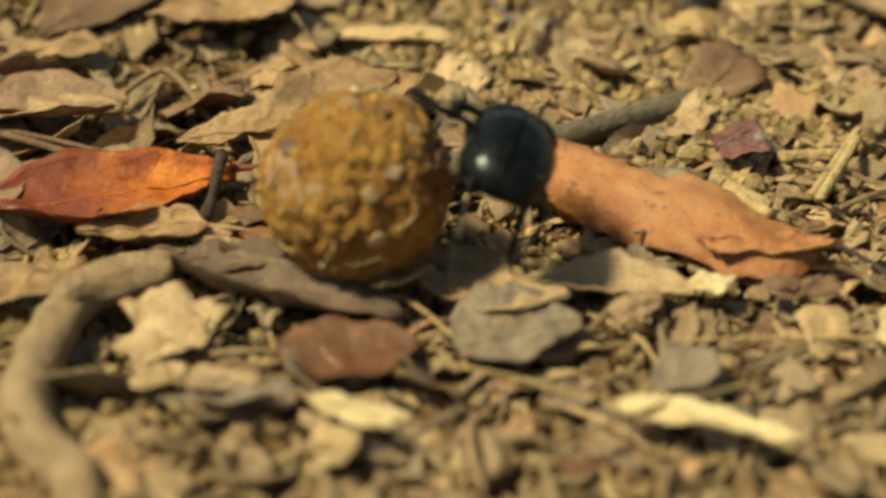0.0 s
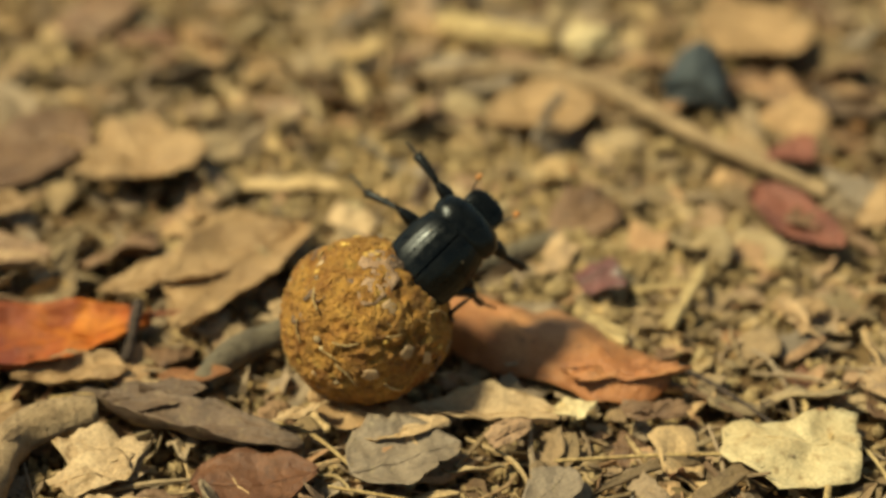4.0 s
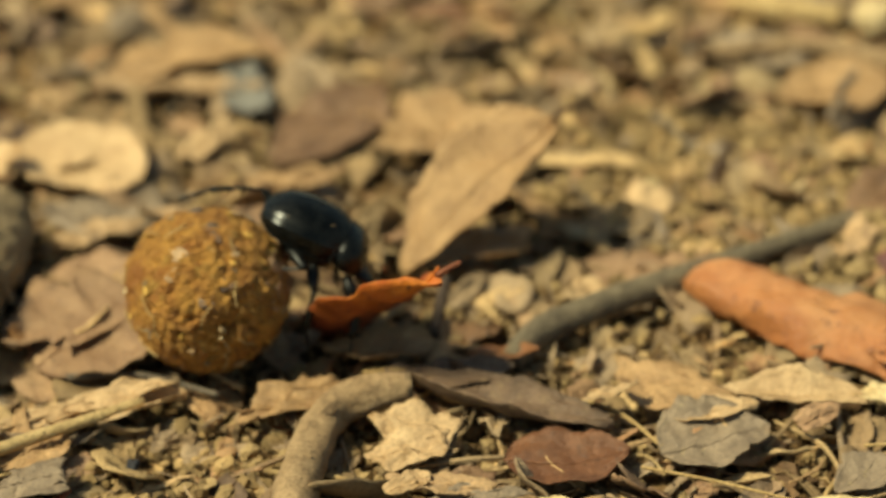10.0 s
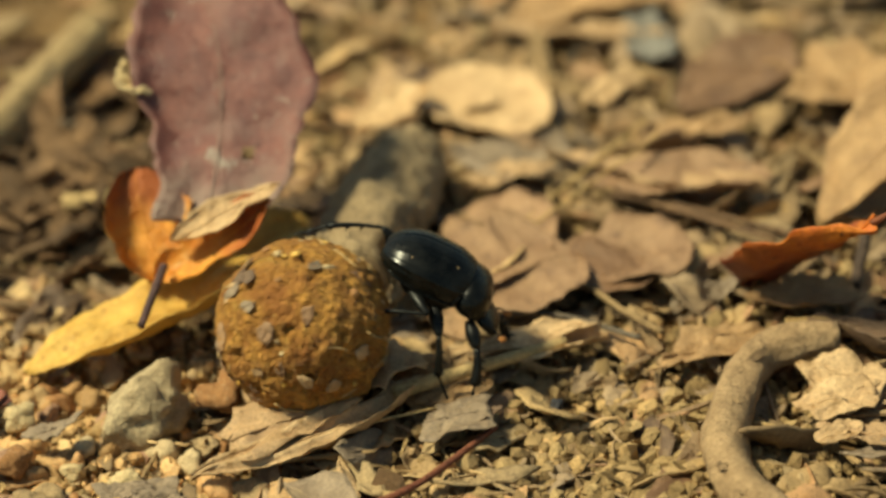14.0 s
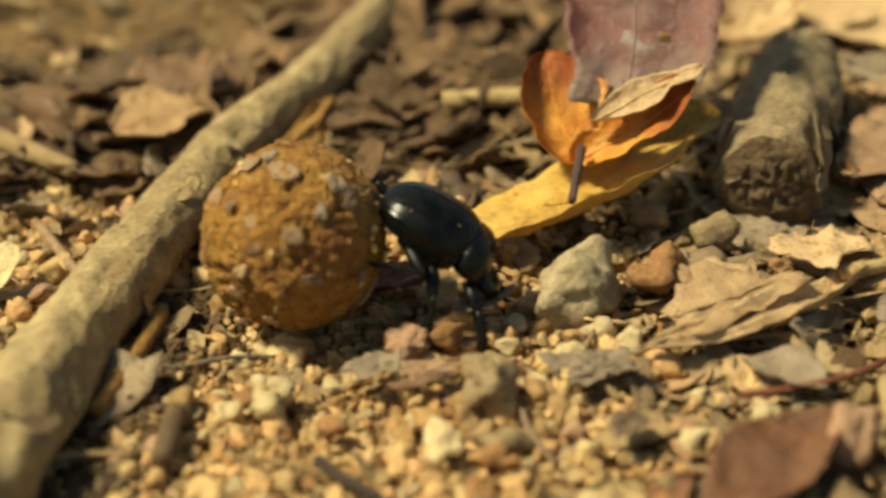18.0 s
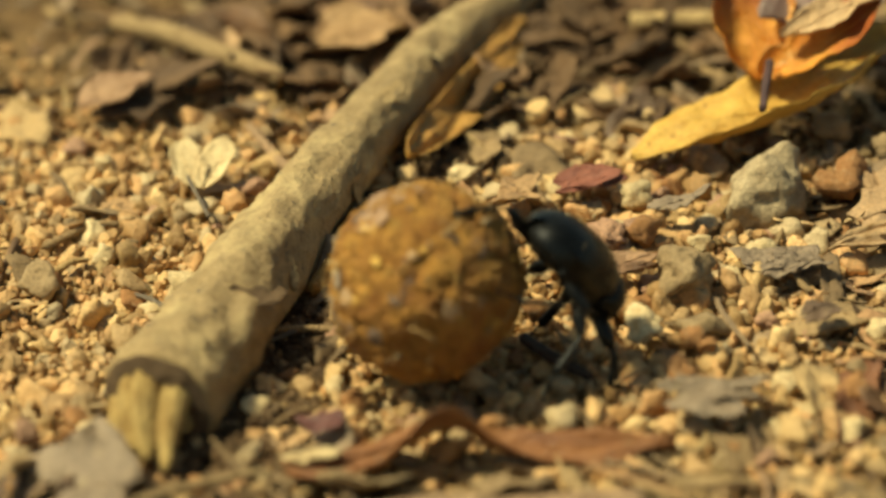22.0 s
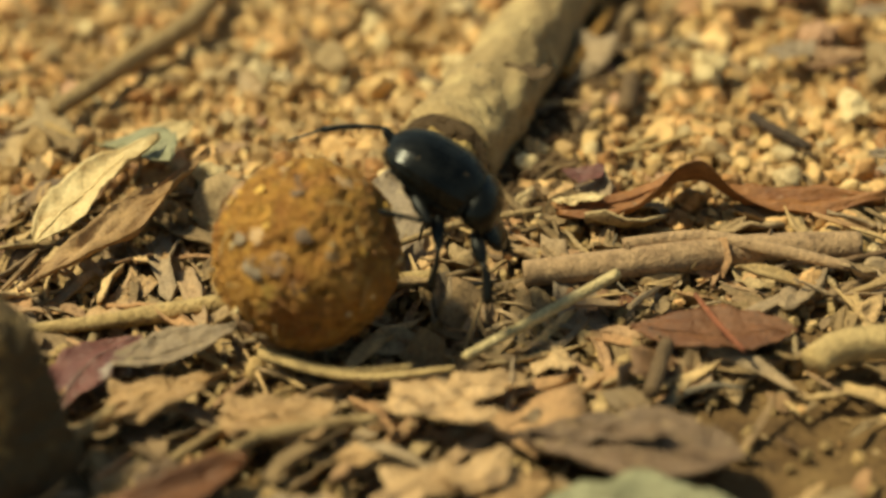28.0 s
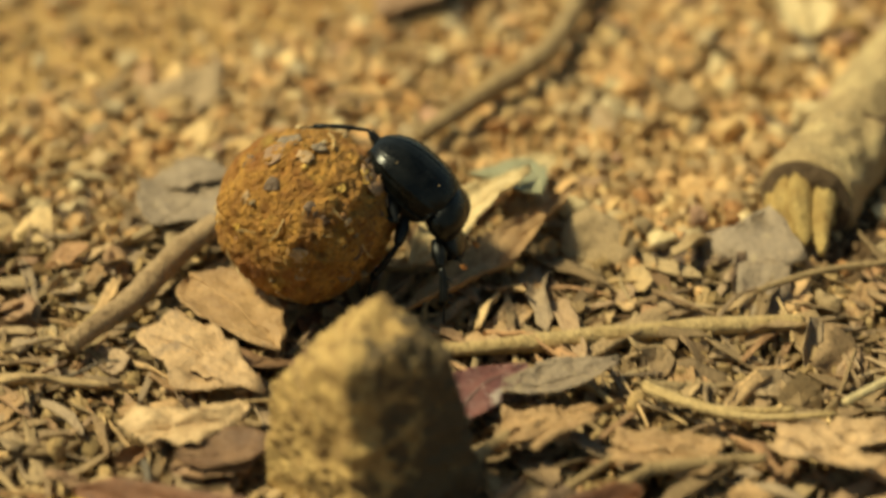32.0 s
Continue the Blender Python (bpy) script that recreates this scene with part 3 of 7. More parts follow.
def stick(points, material, label, name="twig", rough=0.03, cut=0):
    COUNT[0] += 1
    o = Vector(points[0][:3])
    local = [(p[0] - o.x, p[1] - o.y, p[2] - o.z, p[3]) for p in points]
    thick = max(p[3] for p in points)
    v, f, fine = tube(local, 44 if thick > 0.004 and points[0][3] > 0.004 else 20 if thick > 0.004 else 9, rough, COUNT[0])
    ob = mesh_ob(name, v, f, material)
    ob.location = o
    tagged(ob, label, {"straw": "straw", "root": "root", "branch": "branch", "log": "branch", "wood_chip": "wood chip", "bark_strip": "bark"}.get(name, "twig"))
    if thick > 0.004 or name == "bark_strip":
        r3 = random.Random(COUNT[0])
        for _ in range(9 if len(fine) > 40 else 5):
            q = fine[r3.randrange(2, len(fine) - 2)]
            g = r3.uniform(0.2, 2.9)
            d = Vector((math.cos(g), math.sin(g) * -0.5, math.sin(g) * 0.8)).normalized()
            s = q[3] * r3.uniform(0.35, 0.8)
            fv, ff, fu = leaf_data(s * 1.6, s * 0.8, 0.3, 0.9, r3.randrange(999), 0.5, 0, 8, 4)
            flake = mesh_ob("bark_flake", fv, ff, r3.choice((material, "bark_brown", material)), ob, uvs=fu)
            flake.matrix_basis = Matrix.Translation(Vector(q[:3]) + d * (q[3] * 1.0)) @ d.to_track_quat("Z", "Y").to_matrix().to_4x4() @ pose(0, 0, 0, 0, 0, r3.uniform(0, 360))
    if cut:
        a, c = (Vector(fine[-2][:3]), Vector(fine[-1][:3])) if name == "branch" else (Vector(fine[1][:3]), Vector(fine[0][:3]))
        r = fine[-1][3] if name == "branch" else fine[0][3]
        d = (c - a).normalized()
        m = Matrix.Translation(c + d * 0.0004) @ d.to_track_quat("Z", "Y").to_matrix().to_4x4()
        rings, vv, ff = 12, [], []
        for i in range(rings + 1):
            for j in range(36):
                g = 2 * math.pi * j / 36
                q = i / rings * r * (0.98 + 0.10 * nz(math.cos(g) * 2, math.sin(g) * 2, COUNT[0]))
                vv.append(m @ Vector((q * math.cos(g), q * math.sin(g), r * (0.22 * abs(nz(q * 260 * math.cos(g), q * 260 * math.sin(g), 3)) + 0.14 * nz(q * 700 * math.cos(g), q * 700 * math.sin(g), 5)) * (1 - (i / rings) ** 4) + 0.15 * r * (1 - (i / rings) ** 2) + 0.0003)))
        for i in range(rings):
            for j in range(36):
                k = (j + 1) % 36
                ff.append((i * 36 + j, (i + 1) * 36 + j, (i + 1) * 36 + k, i * 36 + k))
        end = mesh_ob("cut_end", vv, ff, "bark_brown", ob)
        end["label"] = "splintered brown broken end"
    return ob


def ico(sub):
    bm = bmesh.new()
    bmesh.ops.create_icosphere(bm, subdivisions=sub, radius=1.0)
    v = np.array([q.co[:] for q in bm.verts])
    f = [[q.index for q in p.verts] for p in bm.faces]
    bm.free()
    return v, f


ICO = {k: ico(k) for k in (1, 2, 3, 4, 6)}


def lump(sub, seed, amp=0.3, freq=1.4, fine=0.08, planes=0):
    v, f = ICO[sub]
    out = []
    r = random.Random(seed * 7 + 3)
    cuts = []
    for _ in range(planes):
        d = np.array([r.gauss(0, 1), r.gauss(0, 1), r.gauss(0, 1)])
        cuts.append((d / np.linalg.norm(d), r.uniform(0.48, 0.82)))
    for p in v:
        if cuts:
            p = p * min(1.0, min(h / max(0.2, float(p @ d)) for d, h in cuts if p @ d > 0.2) if any(p @ d > 0.2 for d, h in cuts) else 1.0)
        k = 1 + amp * nz(p[0] * freq + seed * 3.7, p[1] * freq, p[2] * freq + seed) + fine * nz(p[0] * 5 + seed, p[1] * 5, p[2] * 5)
        out.append(p * k)
    return np.array(out), f


def stone(place, size, material, label, name="pebble", seed=None):
    COUNT[0] += 1
    v, f = lump(4 if max(size) > 0.006 else 3, seed or COUNT[0], 0.42, 1.5, 0.18, 9)
    ob = mesh_ob(name, v * np.array(size), f, material)
    ob.location = place
    ob.rotation_euler = (0, 0, COUNT[0] * 0.7)
    return tagged(ob, label, "seed" if name == "seed" else "stone")


# the start: brown litter
orange_leaf = leaf((-0.0225, 0.0392, 0.0040), (-0.0800, 0.0300, 0.0040), 0.0300, "leaf_orange", "dry orange-red leaf with a dark red stalk", curl=0.5, seed=1, stem=0.014, stalk='twig_red')
leaf((0.0941, -0.0092, 0.0020), (0.0332, 0.0360, 0.0030), 0.0340, "leaf_brick", "brick-red leaf rolled up along its length", curl=1.7, seed=3, stem=0.02, full=0.42)
leaf((-0.0398, 0.1211, 0.0040), (0.0038, 0.1148, 0.0100), 0.0461, "leaf_tan", "ragged pale tan leaf among litter", curl=0.3, jag=0.5, seed=4)
leaf((-0.0643, 0.1116, 0.0020), (-0.0308, 0.1449, 0.0080), 0.0290, "leaf_brown", "broad dull brown leaf lying flat", curl=0.25, seed=5)
leaf((-0.1338, 0.1302, 0.0050), (-0.1008, 0.1051, 0.0040), 0.0363, "leaf_cream", "pale oval leaf, dry and slightly cupped", curl=0.3, seed=6, full=0.5)
stick([(-0.0381, -0.0050, 0.0069, 0.0036), (-0.0475, -0.0055, 0.0065, 0.0044), (-0.0561, -0.0090, 0.0047, 0.0046), (-0.0631, -0.0226, 0.0038, 0.0048), (-0.0673, -0.0413, 0.0039, 0.0049), (-0.0652, -0.0553, 0.0038, 0.0048), (-0.0595, -0.0650, 0.0036, 0.0045), (-0.0561, -0.0773, 0.0028, 0.0035)], "bark_tan", "bent grey-brown root bedded in the soil", "root", rough=0.1)
leaf((-0.0433, 0.0078, 0.0040), (0.0064, -0.0209, 0.0030), 0.0178, "leaf_dark", "dark brown leaf strip with a curled rim", curl=0.7, seed=7, full=0.5)
stick([(-0.0486, 0.0078, 0.0034, 0.0005), (-0.0327, 0.0070, 0.0035, 0.0007), (-0.0188, 0.0008, 0.0035, 0.0007), (-0.0053, -0.0077, 0.0034, 0.0005), (0.0078, -0.0162, 0.0034, 0.0005), (0.0156, -0.0311, 0.0033, 0.0004)], "straw", "thin straw stalk lying over dark leaves", "straw")
leaf((0.0151, -0.0339, 0.0030), (0.0409, -0.0275, 0.0040), 0.0284, "leaf_grey", "grey-brown leaf with rounded tip", curl=0.3, seed=8)
leaf((-0.0199, -0.0309, 0.0030), (0.0084, -0.0322, 0.0040), 0.0237, "leaf_redbrown", "red-brown leaf half under twigs", curl=0.25, seed=9)
leaf((-0.0504, -0.0179, 0.0040), (-0.0279, -0.0290, 0.0040), 0.0192, "leaf_cream", "crumpled cream leaf scrap", curl=0.6, jag=0.5, seed=10)
leaf((0.0018, 0.0010, 0.0040), (0.0333, -0.0156, 0.0040), 0.0216, "leaf_tan", "tan leaf strip with torn edges", curl=0.4, jag=0.4, seed=11)
leaf((0.0305, -0.0102, 0.0030), (0.0655, -0.0211, 0.0040), 0.0140, "leaf_cream", "pale curved strip of leaf", curl=0.5, seed=12)
leaf((0.0654, -0.0139, 0.0040), (0.0725, -0.0278, 0.0060), 0.0113, "leaf_pale", "small pale angular leaf chip", curl=0.2, jag=0.4, seed=13)
leaf((0.1000, -0.0346, 0.0040), (0.1354, -0.0480, 0.0040), 0.0330, "leaf_pale", "broad cream leaf with brown specks", curl=0.15, jag=0.45, seed=14)
leaf((-0.0568, 0.0170, 0.0040), (-0.0299, 0.0172, 0.0040), 0.0154, "leaf_tan", "pale strip of dry leaf", curl=0.4, jag=0.3, seed=144)
leaf((0.0004, -0.0082, 0.0040), (0.0103, -0.0192, 0.0100), 0.0213, "leaf_cream", "small upright cream leaf scrap", curl=0.4, jag=0.5, seed=146)
leaf((0.0498, -0.0525, 0.0030), (0.0627, -0.0406, 0.0040), 0.0147, "leaf_grey", "small grey piece of leaf", curl=0.3, seed=147)
stick([(0.0606, -0.0355, 0.0023, 0.0004), (0.0795, -0.0372, 0.0024, 0.0005), (0.0976, -0.0395, 0.0024, 0.0005), (0.1134, -0.0432, 0.0023, 0.0004)], "straw", "dry stalk of pale grass", "straw")
stick([(0.0942, -0.0402, 0.0006, 0.0008), (0.0972, -0.0510, 0.0006, 0.0008), (0.1007, -0.0616, 0.0006, 0.0007)], "twig_brown", "short brown twig in litter", "twig")
stick([(0.1087, -0.0412, 0.0006, 0.0008), (0.1104, -0.0535, 0.0007, 0.0009), (0.1128, -0.0648, 0.0006, 0.0007)], "twig_tan", "short tan twig in litter", "twig")
stick([(0.1278, -0.0266, 0.0026, 0.0008), (0.1201, -0.0490, 0.0026, 0.0008), (0.1117, -0.0698, 0.0027, 0.0009)], "straw", "pale dry stalk of grass", "straw")
stick([(0.0988, -0.0001, 0.0007, 0.0008), (0.1058, -0.0107, 0.0005, 0.0007), (0.1142, -0.0276, 0.0004, 0.0005)], "twig_dark", "dark stalk of a leaf", "twig")
stick([(0.0805, 0.0279, 0.0014, 0.0017), (0.0897, 0.0146, 0.0011, 0.0014)], "wood_pale", "small pale wood splinter", "wood_chip")
stick([(0.1005, 0.0185, 0.0010, 0.0013), (0.1086, 0.0312, 0.0009, 0.0011), (0.1159, 0.0391, 0.0048, 0.0010)], "wood_pale", "pale forked twig in litter", "twig")
stick([(0.0969, 0.0347, 0.0013, 0.0016), (0.1105, 0.0355, 0.0010, 0.0013)], "wood_pale", "pale splinter of wood", "wood_chip")
stick([(-0.0544, 0.0682, 0.0006, 0.0007), (-0.0365, 0.0860, 0.0047, 0.0009), (-0.0269, 0.0691, 0.0006, 0.0007)], "twig_tan", "bent tan twig in litter", "twig")
leaf((0.0780, 0.0331, 0.0030), (0.0963, 0.0393, 0.0080), 0.0193, "leaf_purple", "greyish purple piece of leaf", curl=0.3, jag=0.4, seed=15)
leaf((0.1308, 0.0308, 0.0030), (0.1355, 0.0032, 0.0040), 0.0232, "leaf_tan", "flat tan piece of leaf", curl=0.2, jag=0.4, seed=151)
stone((0.1402, 0.1376, 0.0069), (0.0141, 0.0116, 0.0091), "stone_blue", "bluish grey stone far back in the litter", "pebble")
stick([(0.0655, 0.1579, 0.0047, 0.0021), (0.0949, 0.1552, 0.0050, 0.0025), (0.1146, 0.1401, 0.0051, 0.0026), (0.1320, 0.1077, 0.0049, 0.0023), (0.1455, 0.0886, 0.0047, 0.0021), (0.1580, 0.0691, 0.0044, 0.0018)], "bark_tan", "long thin root curving over the soil", "root")
leaf((0.1408, 0.0779, 0.0040), (0.1526, 0.0405, 0.0050), 0.0194, "leaf_red", "dull red leaf lying in litter", curl=0.3, seed=16)
leaf((0.1514, 0.0974, 0.0040), (0.1593, 0.0873, 0.0050), 0.0199, "leaf_red", "small red scrap of leaf", curl=0.3, seed=161)
stick([(0.0776, 0.1945, 0.0033, 0.0041), (0.0910, 0.1842, 0.0035, 0.0044), (0.1075, 0.1768, 0.0029, 0.0037)], "wood_pale", "pale piece of dead wood", "wood_chip")
stone((0.1178, 0.1700, 0.0047), (0.0096, 0.0079, 0.0063), "stone_pale", "pale rounded stone in litter", "pebble")
leaf((0.1536, 0.1592, 0.0040), (0.1841, 0.1737, 0.0060), 0.0436, "leaf_tan", "tan leaf lying far back", curl=0.3, seed=162)
leaf((0.0779, 0.1298, 0.0030), (0.1101, 0.1324, 0.0060), 0.0331, "leaf_tan", "tan leaf half buried in crumbs", curl=0.3, seed=163)
leaf((-0.1105, 0.1678, 0.0040), (-0.0630, 0.1781, 0.0050), 0.0257, "leaf_tan", "long tan leaf shred", curl=0.3, jag=0.3, seed=17)
leaf((-0.0816, 0.1541, 0.0040), (-0.0614, 0.1557, 0.0060), 0.0394, "leaf_blue", "blue-grey weathered leaf in litter", curl=0.2, jag=0.4, seed=18)
leaf((-0.1255, 0.0218, 0.0030), (-0.0949, 0.0380, 0.0050), 0.0499, "leaf_pinkbrown", "pinkish brown leaf with a hole", curl=0.2, seed=19, full=0.5)
leaf((-0.0955, 0.0259, 0.0030), (-0.0793, 0.0372, 0.0040), 0.0277, "leaf_brown", "brown leaf lying quite flat in litter", curl=0.2, seed=20)
stick([(-0.1227, 0.0355, 0.0024, 0.0005), (-0.1002, 0.0667, 0.0045, 0.0006), (-0.0738, 0.1009, 0.0075, 0.0006)], "straw", "thin straight straw leaning up", "straw")
stick([(-0.1154, 0.0371, 0.0038, 0.0006), (-0.1042, 0.0322, 0.0039, 0.0007), (-0.0940, 0.0264, 0.0039, 0.0007), (-0.0855, 0.0143, 0.0040, 0.0008), (-0.0771, 0.0045, 0.0040, 0.0008)], "twig_tan", "curved tan leaf stalk", "twig")
leaf((-0.1256, -0.0057, 0.0030), (-0.0898, 0.0041, 0.0040), 0.0134, "leaf_cream", "pale strip of dry leaf", curl=0.4, jag=0.3, seed=21)
tan_leaf = leaf((0.0085, 0.0845, 0.0080), (-0.0214, 0.0385, 0.0030), 0.0309, "leaf_tan", "large tan leaf with a raised midrib", curl=0.35, seed=22, full=0.55, stem=0.006)
stick([(-0.0253, 0.0383, 0.0091, 0.0014), (-0.0276, 0.0319, 0.0051, 0.0014), (-0.0302, 0.0242, 0.0012, 0.0015)], "twig_dark", "short dark upright stub", "twig")
stick([(-0.0135, 0.0080, 0.0030, 0.0030), (-0.0046, 0.0200, 0.0032, 0.0036), (0.0154, 0.0318, 0.0029, 0.0036), (0.0351, 0.0401, 0.0028, 0.0035), (0.0587, 0.0508, 0.0025, 0.0031), (0.0832, 0.0616, 0.0023, 0.0029)], "bark_grey", "weathered grey stick half buried", "branch", rough=0.06)
leaf((-0.0914, 0.0728, 0.0050), (-0.0447, 0.0698, 0.0060), 0.0233, "leaf_pinkbrown", "pale pinkish leaf strip", curl=0.4, seed=25)
stick([(-0.0801, 0.0656, 0.0047, 0.0009), (-0.0636, 0.0536, 0.0047, 0.0009), (-0.0469, 0.0421, 0.0046, 0.0007)], "twig_brown", "thin brown twig over leaves", "twig")
leaf((-0.1290, 0.0511, 0.0030), (-0.1014, 0.0404, 0.0050), 0.0502, "leaf_pinkbrown", "rounded pinkish brown leaf", curl=0.15, seed=26, full=0.45)
leaf((-0.1003, 0.0384, 0.0030), (-0.0670, 0.0386, 0.0050), 0.0344, "leaf_pinkbrown", "broad pinkish brown leaf", curl=0.2, seed=27, full=0.5)
stick([(-0.1499, 0.0192, 0.0094, 0.0117), (-0.1456, 0.0421, 0.0095, 0.0119), (-0.1406, 0.0660, 0.0089, 0.0112), (-0.1367, 0.0840, 0.0080, 0.0100)], "bark_stump", "short broken piece of branch with bark", "log", rough=0.085, cut=1)
purple_leaf = leaf((-0.1820, 0.0285, 0.0250), (-0.1860, 0.0850, 0.0690), 0.0460, "leaf_purple", "large purple-brown leaf standing up, its orange base curled", curl=0.25, seed=29, full=0.42, trim=0.17, holes=((0.22, -0.35, 0.022),))
adopt(leaf((-0.1915, 0.0215, 0.0135), (-0.1995, 0.0400, 0.0335), 0.0260, "leaf_orangebright", "orange lobe", curl=0.6, jag=0.2, seed=30, full=0.4), purple_leaf, "lobe", "bright orange curled lobe")
adopt(leaf((-0.1945, 0.0205, 0.0150), (-0.1665, 0.0255, 0.0320), 0.0140, "leaf_orangebright", "orange lobe", curl=0.5, seed=302, full=0.5, tilt=30), purple_leaf, "lobe", "orange-brown cupped lobe")
adopt(leaf((-0.1900, 0.0200, 0.0255), (-0.1640, 0.0265, 0.0355), 0.0085, "leaf_cream", "cream rim", curl=0.4, jag=0.2, seed=31, tilt=20), purple_leaf, "rolled_rim", "pale rolled rim")
adopt(stick([(-0.1921, 0.0189, 0.0189, 0.0011), (-0.1935, 0.0071, 0.0188, 0.0010), (-0.1949, -0.0060, 0.0188, 0.0009)], "twig_purple", "purple stalk", "twig"), purple_leaf, "leaf_stalk", "thin purple stalk")
leaf((-0.2040, 0.0560, 0.0530), (-0.1930, 0.0500, 0.0450), 0.0150, "leaf_pale", "cream leaf scrap stuck on a darker leaf", curl=0.2, jag=0.5, seed=291)
leaf((-0.1593, 0.0417, 0.0160), (-0.2244, -0.0001, 0.0040), 0.0240, "leaf_yellow", "long yellow leaf folded along its midrib", curl=0.35, seed=32, full=0.5)
stone((-0.1943, -0.0185, 0.0068), (0.0117, 0.0104, 0.0090), "stone_grey", "rough grey-brown stone on sand", "pebble")
stone((-0.1754, -0.0091, 0.0038), (0.0057, 0.0054, 0.0051), "stone_orange", "small orange-brown stone on sand", "pebble")
stone((-0.1761, 0.0168, 0.0032), (0.0056, 0.0050, 0.0043), "stone_tan", "rounded tan pebble on sand", "pebble")
stone((-0.1637, 0.0054, 0.0042), (0.0059, 0.0057, 0.0055), "stone_tan", "tan pebble beside a stone", "pebble")
stone((-0.2231, -0.0166, 0.0024), (0.0042, 0.0037, 0.0032), "stone_pale", "pale quartz pebble on sand", "pebble")
leaf((-0.1800, -0.0350, 0.0040), (-0.1420, -0.0230, 0.0110), 0.0210, "leaf_pinktan", "ragged tan leaf with torn lobes", curl=0.3, jag=1.0, seed=33)
leaf((-0.1477, 0.0020, 0.0060), (-0.1334, -0.0229, 0.0120), 0.0249, "leaf_cream", "torn cream leaf piece", curl=0.3, jag=0.8, seed=34)
stick([(-0.1387, -0.0189, 0.0064, 0.0017), (-0.1208, -0.0105, 0.0062, 0.0015), (-0.0996, -0.0008, 0.0060, 0.0012)], "wood_pale", "pale flattened stalk on leaves", "twig")
leaf((-0.1379, -0.0291, 0.0040), (-0.1151, -0.0261, 0.0060), 0.0237, "leaf_grey", "crumpled grey leaf on litter", curl=0.4, jag=0.4, seed=35)
leaf((-0.1618, -0.0476, 0.0040), (-0.1460, -0.0593, 0.0040), 0.0149, "leaf_grey", "silvery grey leaf scrap", curl=0.5, seed=36)
stick([(-0.1331, -0.0553, 0.0020, 0.0025), (-0.1334, -0.0695, 0.0021, 0.0026), (-0.1343, -0.0832, 0.0021, 0.0026)], "wood_pale", "short pale peg of wood", "wood_chip")
leaf((-0.1819, -0.0437, 0.0040), (-0.1319, -0.0141, 0.0070), 0.0111, "leaf_cream", "long cream leaf sheath", curl=0.5, jag=0.2, seed=361)
stick([(-0.1773, -0.0407, 0.0025, 0.0006), (-0.1607, -0.0370, 0.0025, 0.0006), (-0.1423, -0.0352, 0.0024, 0.0005)], "twig_tan", "thin tan twig over sand", "straw")
stick([(-0.1635, -0.0614, 0.0036, 0.0008), (-0.1474, -0.0577, 0.0037, 0.0009), (-0.1332, -0.0493, 0.0036, 0.0008), (-0.1162, -0.0296, 0.0036, 0.0007)], "twig_red", "reddish dry stalk over crumbs", "twig")
stone((-0.1025, -0.0194, 0.0013), (0.0018, 0.0018, 0.0017), "stone_dark", "small dark blue-black seed", "seed")
stone((-0.1305, 0.0334, 0.0036), (0.0038, 0.0043, 0.0048), "stone_orange", "smooth orange seed pod", "seed")
stone((-0.1428, -0.0775, 0.0047), (0.0068, 0.0065, 0.0062), "stone_pink", "pinkish grey rounded stone", "pebble")
leaf((-0.2429, -0.0499, 0.0040), (-0.2286, -0.0477, 0.0050), 0.0078, "leaf_grey", "dark grey leaf flake on gravel", curl=0.4, jag=0.5, seed=391)
leaf((-0.2341, -0.0546, 0.0040), (-0.2171, -0.0498, 0.0060), 0.0077, "leaf_pinkbrown", "curled brown leaf flake on gravel", curl=0.5, jag=0.4, seed=392)
leaf((-0.1983, -0.0526, 0.0040), (-0.1794, -0.0484, 0.0050), 0.0130, "leaf_grey", "flat grey flake of leaf on gravel", curl=0.3, jag=0.5, seed=393)
stick([(-0.2764, -0.0784, 0.0017, 0.0022), (-0.2759, -0.0687, 0.0019, 0.0024), (-0.2758, -0.0599, 0.0016, 0.0020)], "bark_brown", "dark chunk of rotten wood", "wood_chip")
leaf((-0.1517, 0.1067, 0.0050), (-0.1320, 0.1217, 0.0100), 0.0182, "leaf_cream", "pale cream leaf strip standing up", curl=0.4, jag=0.3, seed=394)
leaf((-0.1350, -0.0213, 0.0030), (-0.1115, -0.0056, 0.0040), 0.0215, "leaf_tan", "tan leaf half under a stalk", curl=0.3, jag=0.4, seed=395)
leaf((-0.1219, -0.0033, 0.0040), (-0.0912, 0.0059, 0.0060), 0.0099, "leaf_cream", "long pale leaf strip over litter", curl=0.4, jag=0.3, seed=396)
stick([(-0.1175, 0.0139, 0.0046, 0.0008), (-0.1008, 0.0124, 0.0046, 0.0008), (-0.0824, 0.0016, 0.0045, 0.0007)], "twig_grey", "grey curved leaf stalk over leaves", "twig")
leaf((0.0620, -0.0043, 0.0050), (0.1012, -0.0100, 0.0060), 0.0130, "leaf_brick", "torn brick-red flap of a rolled leaf", curl=0.5, jag=0.7, seed=61)
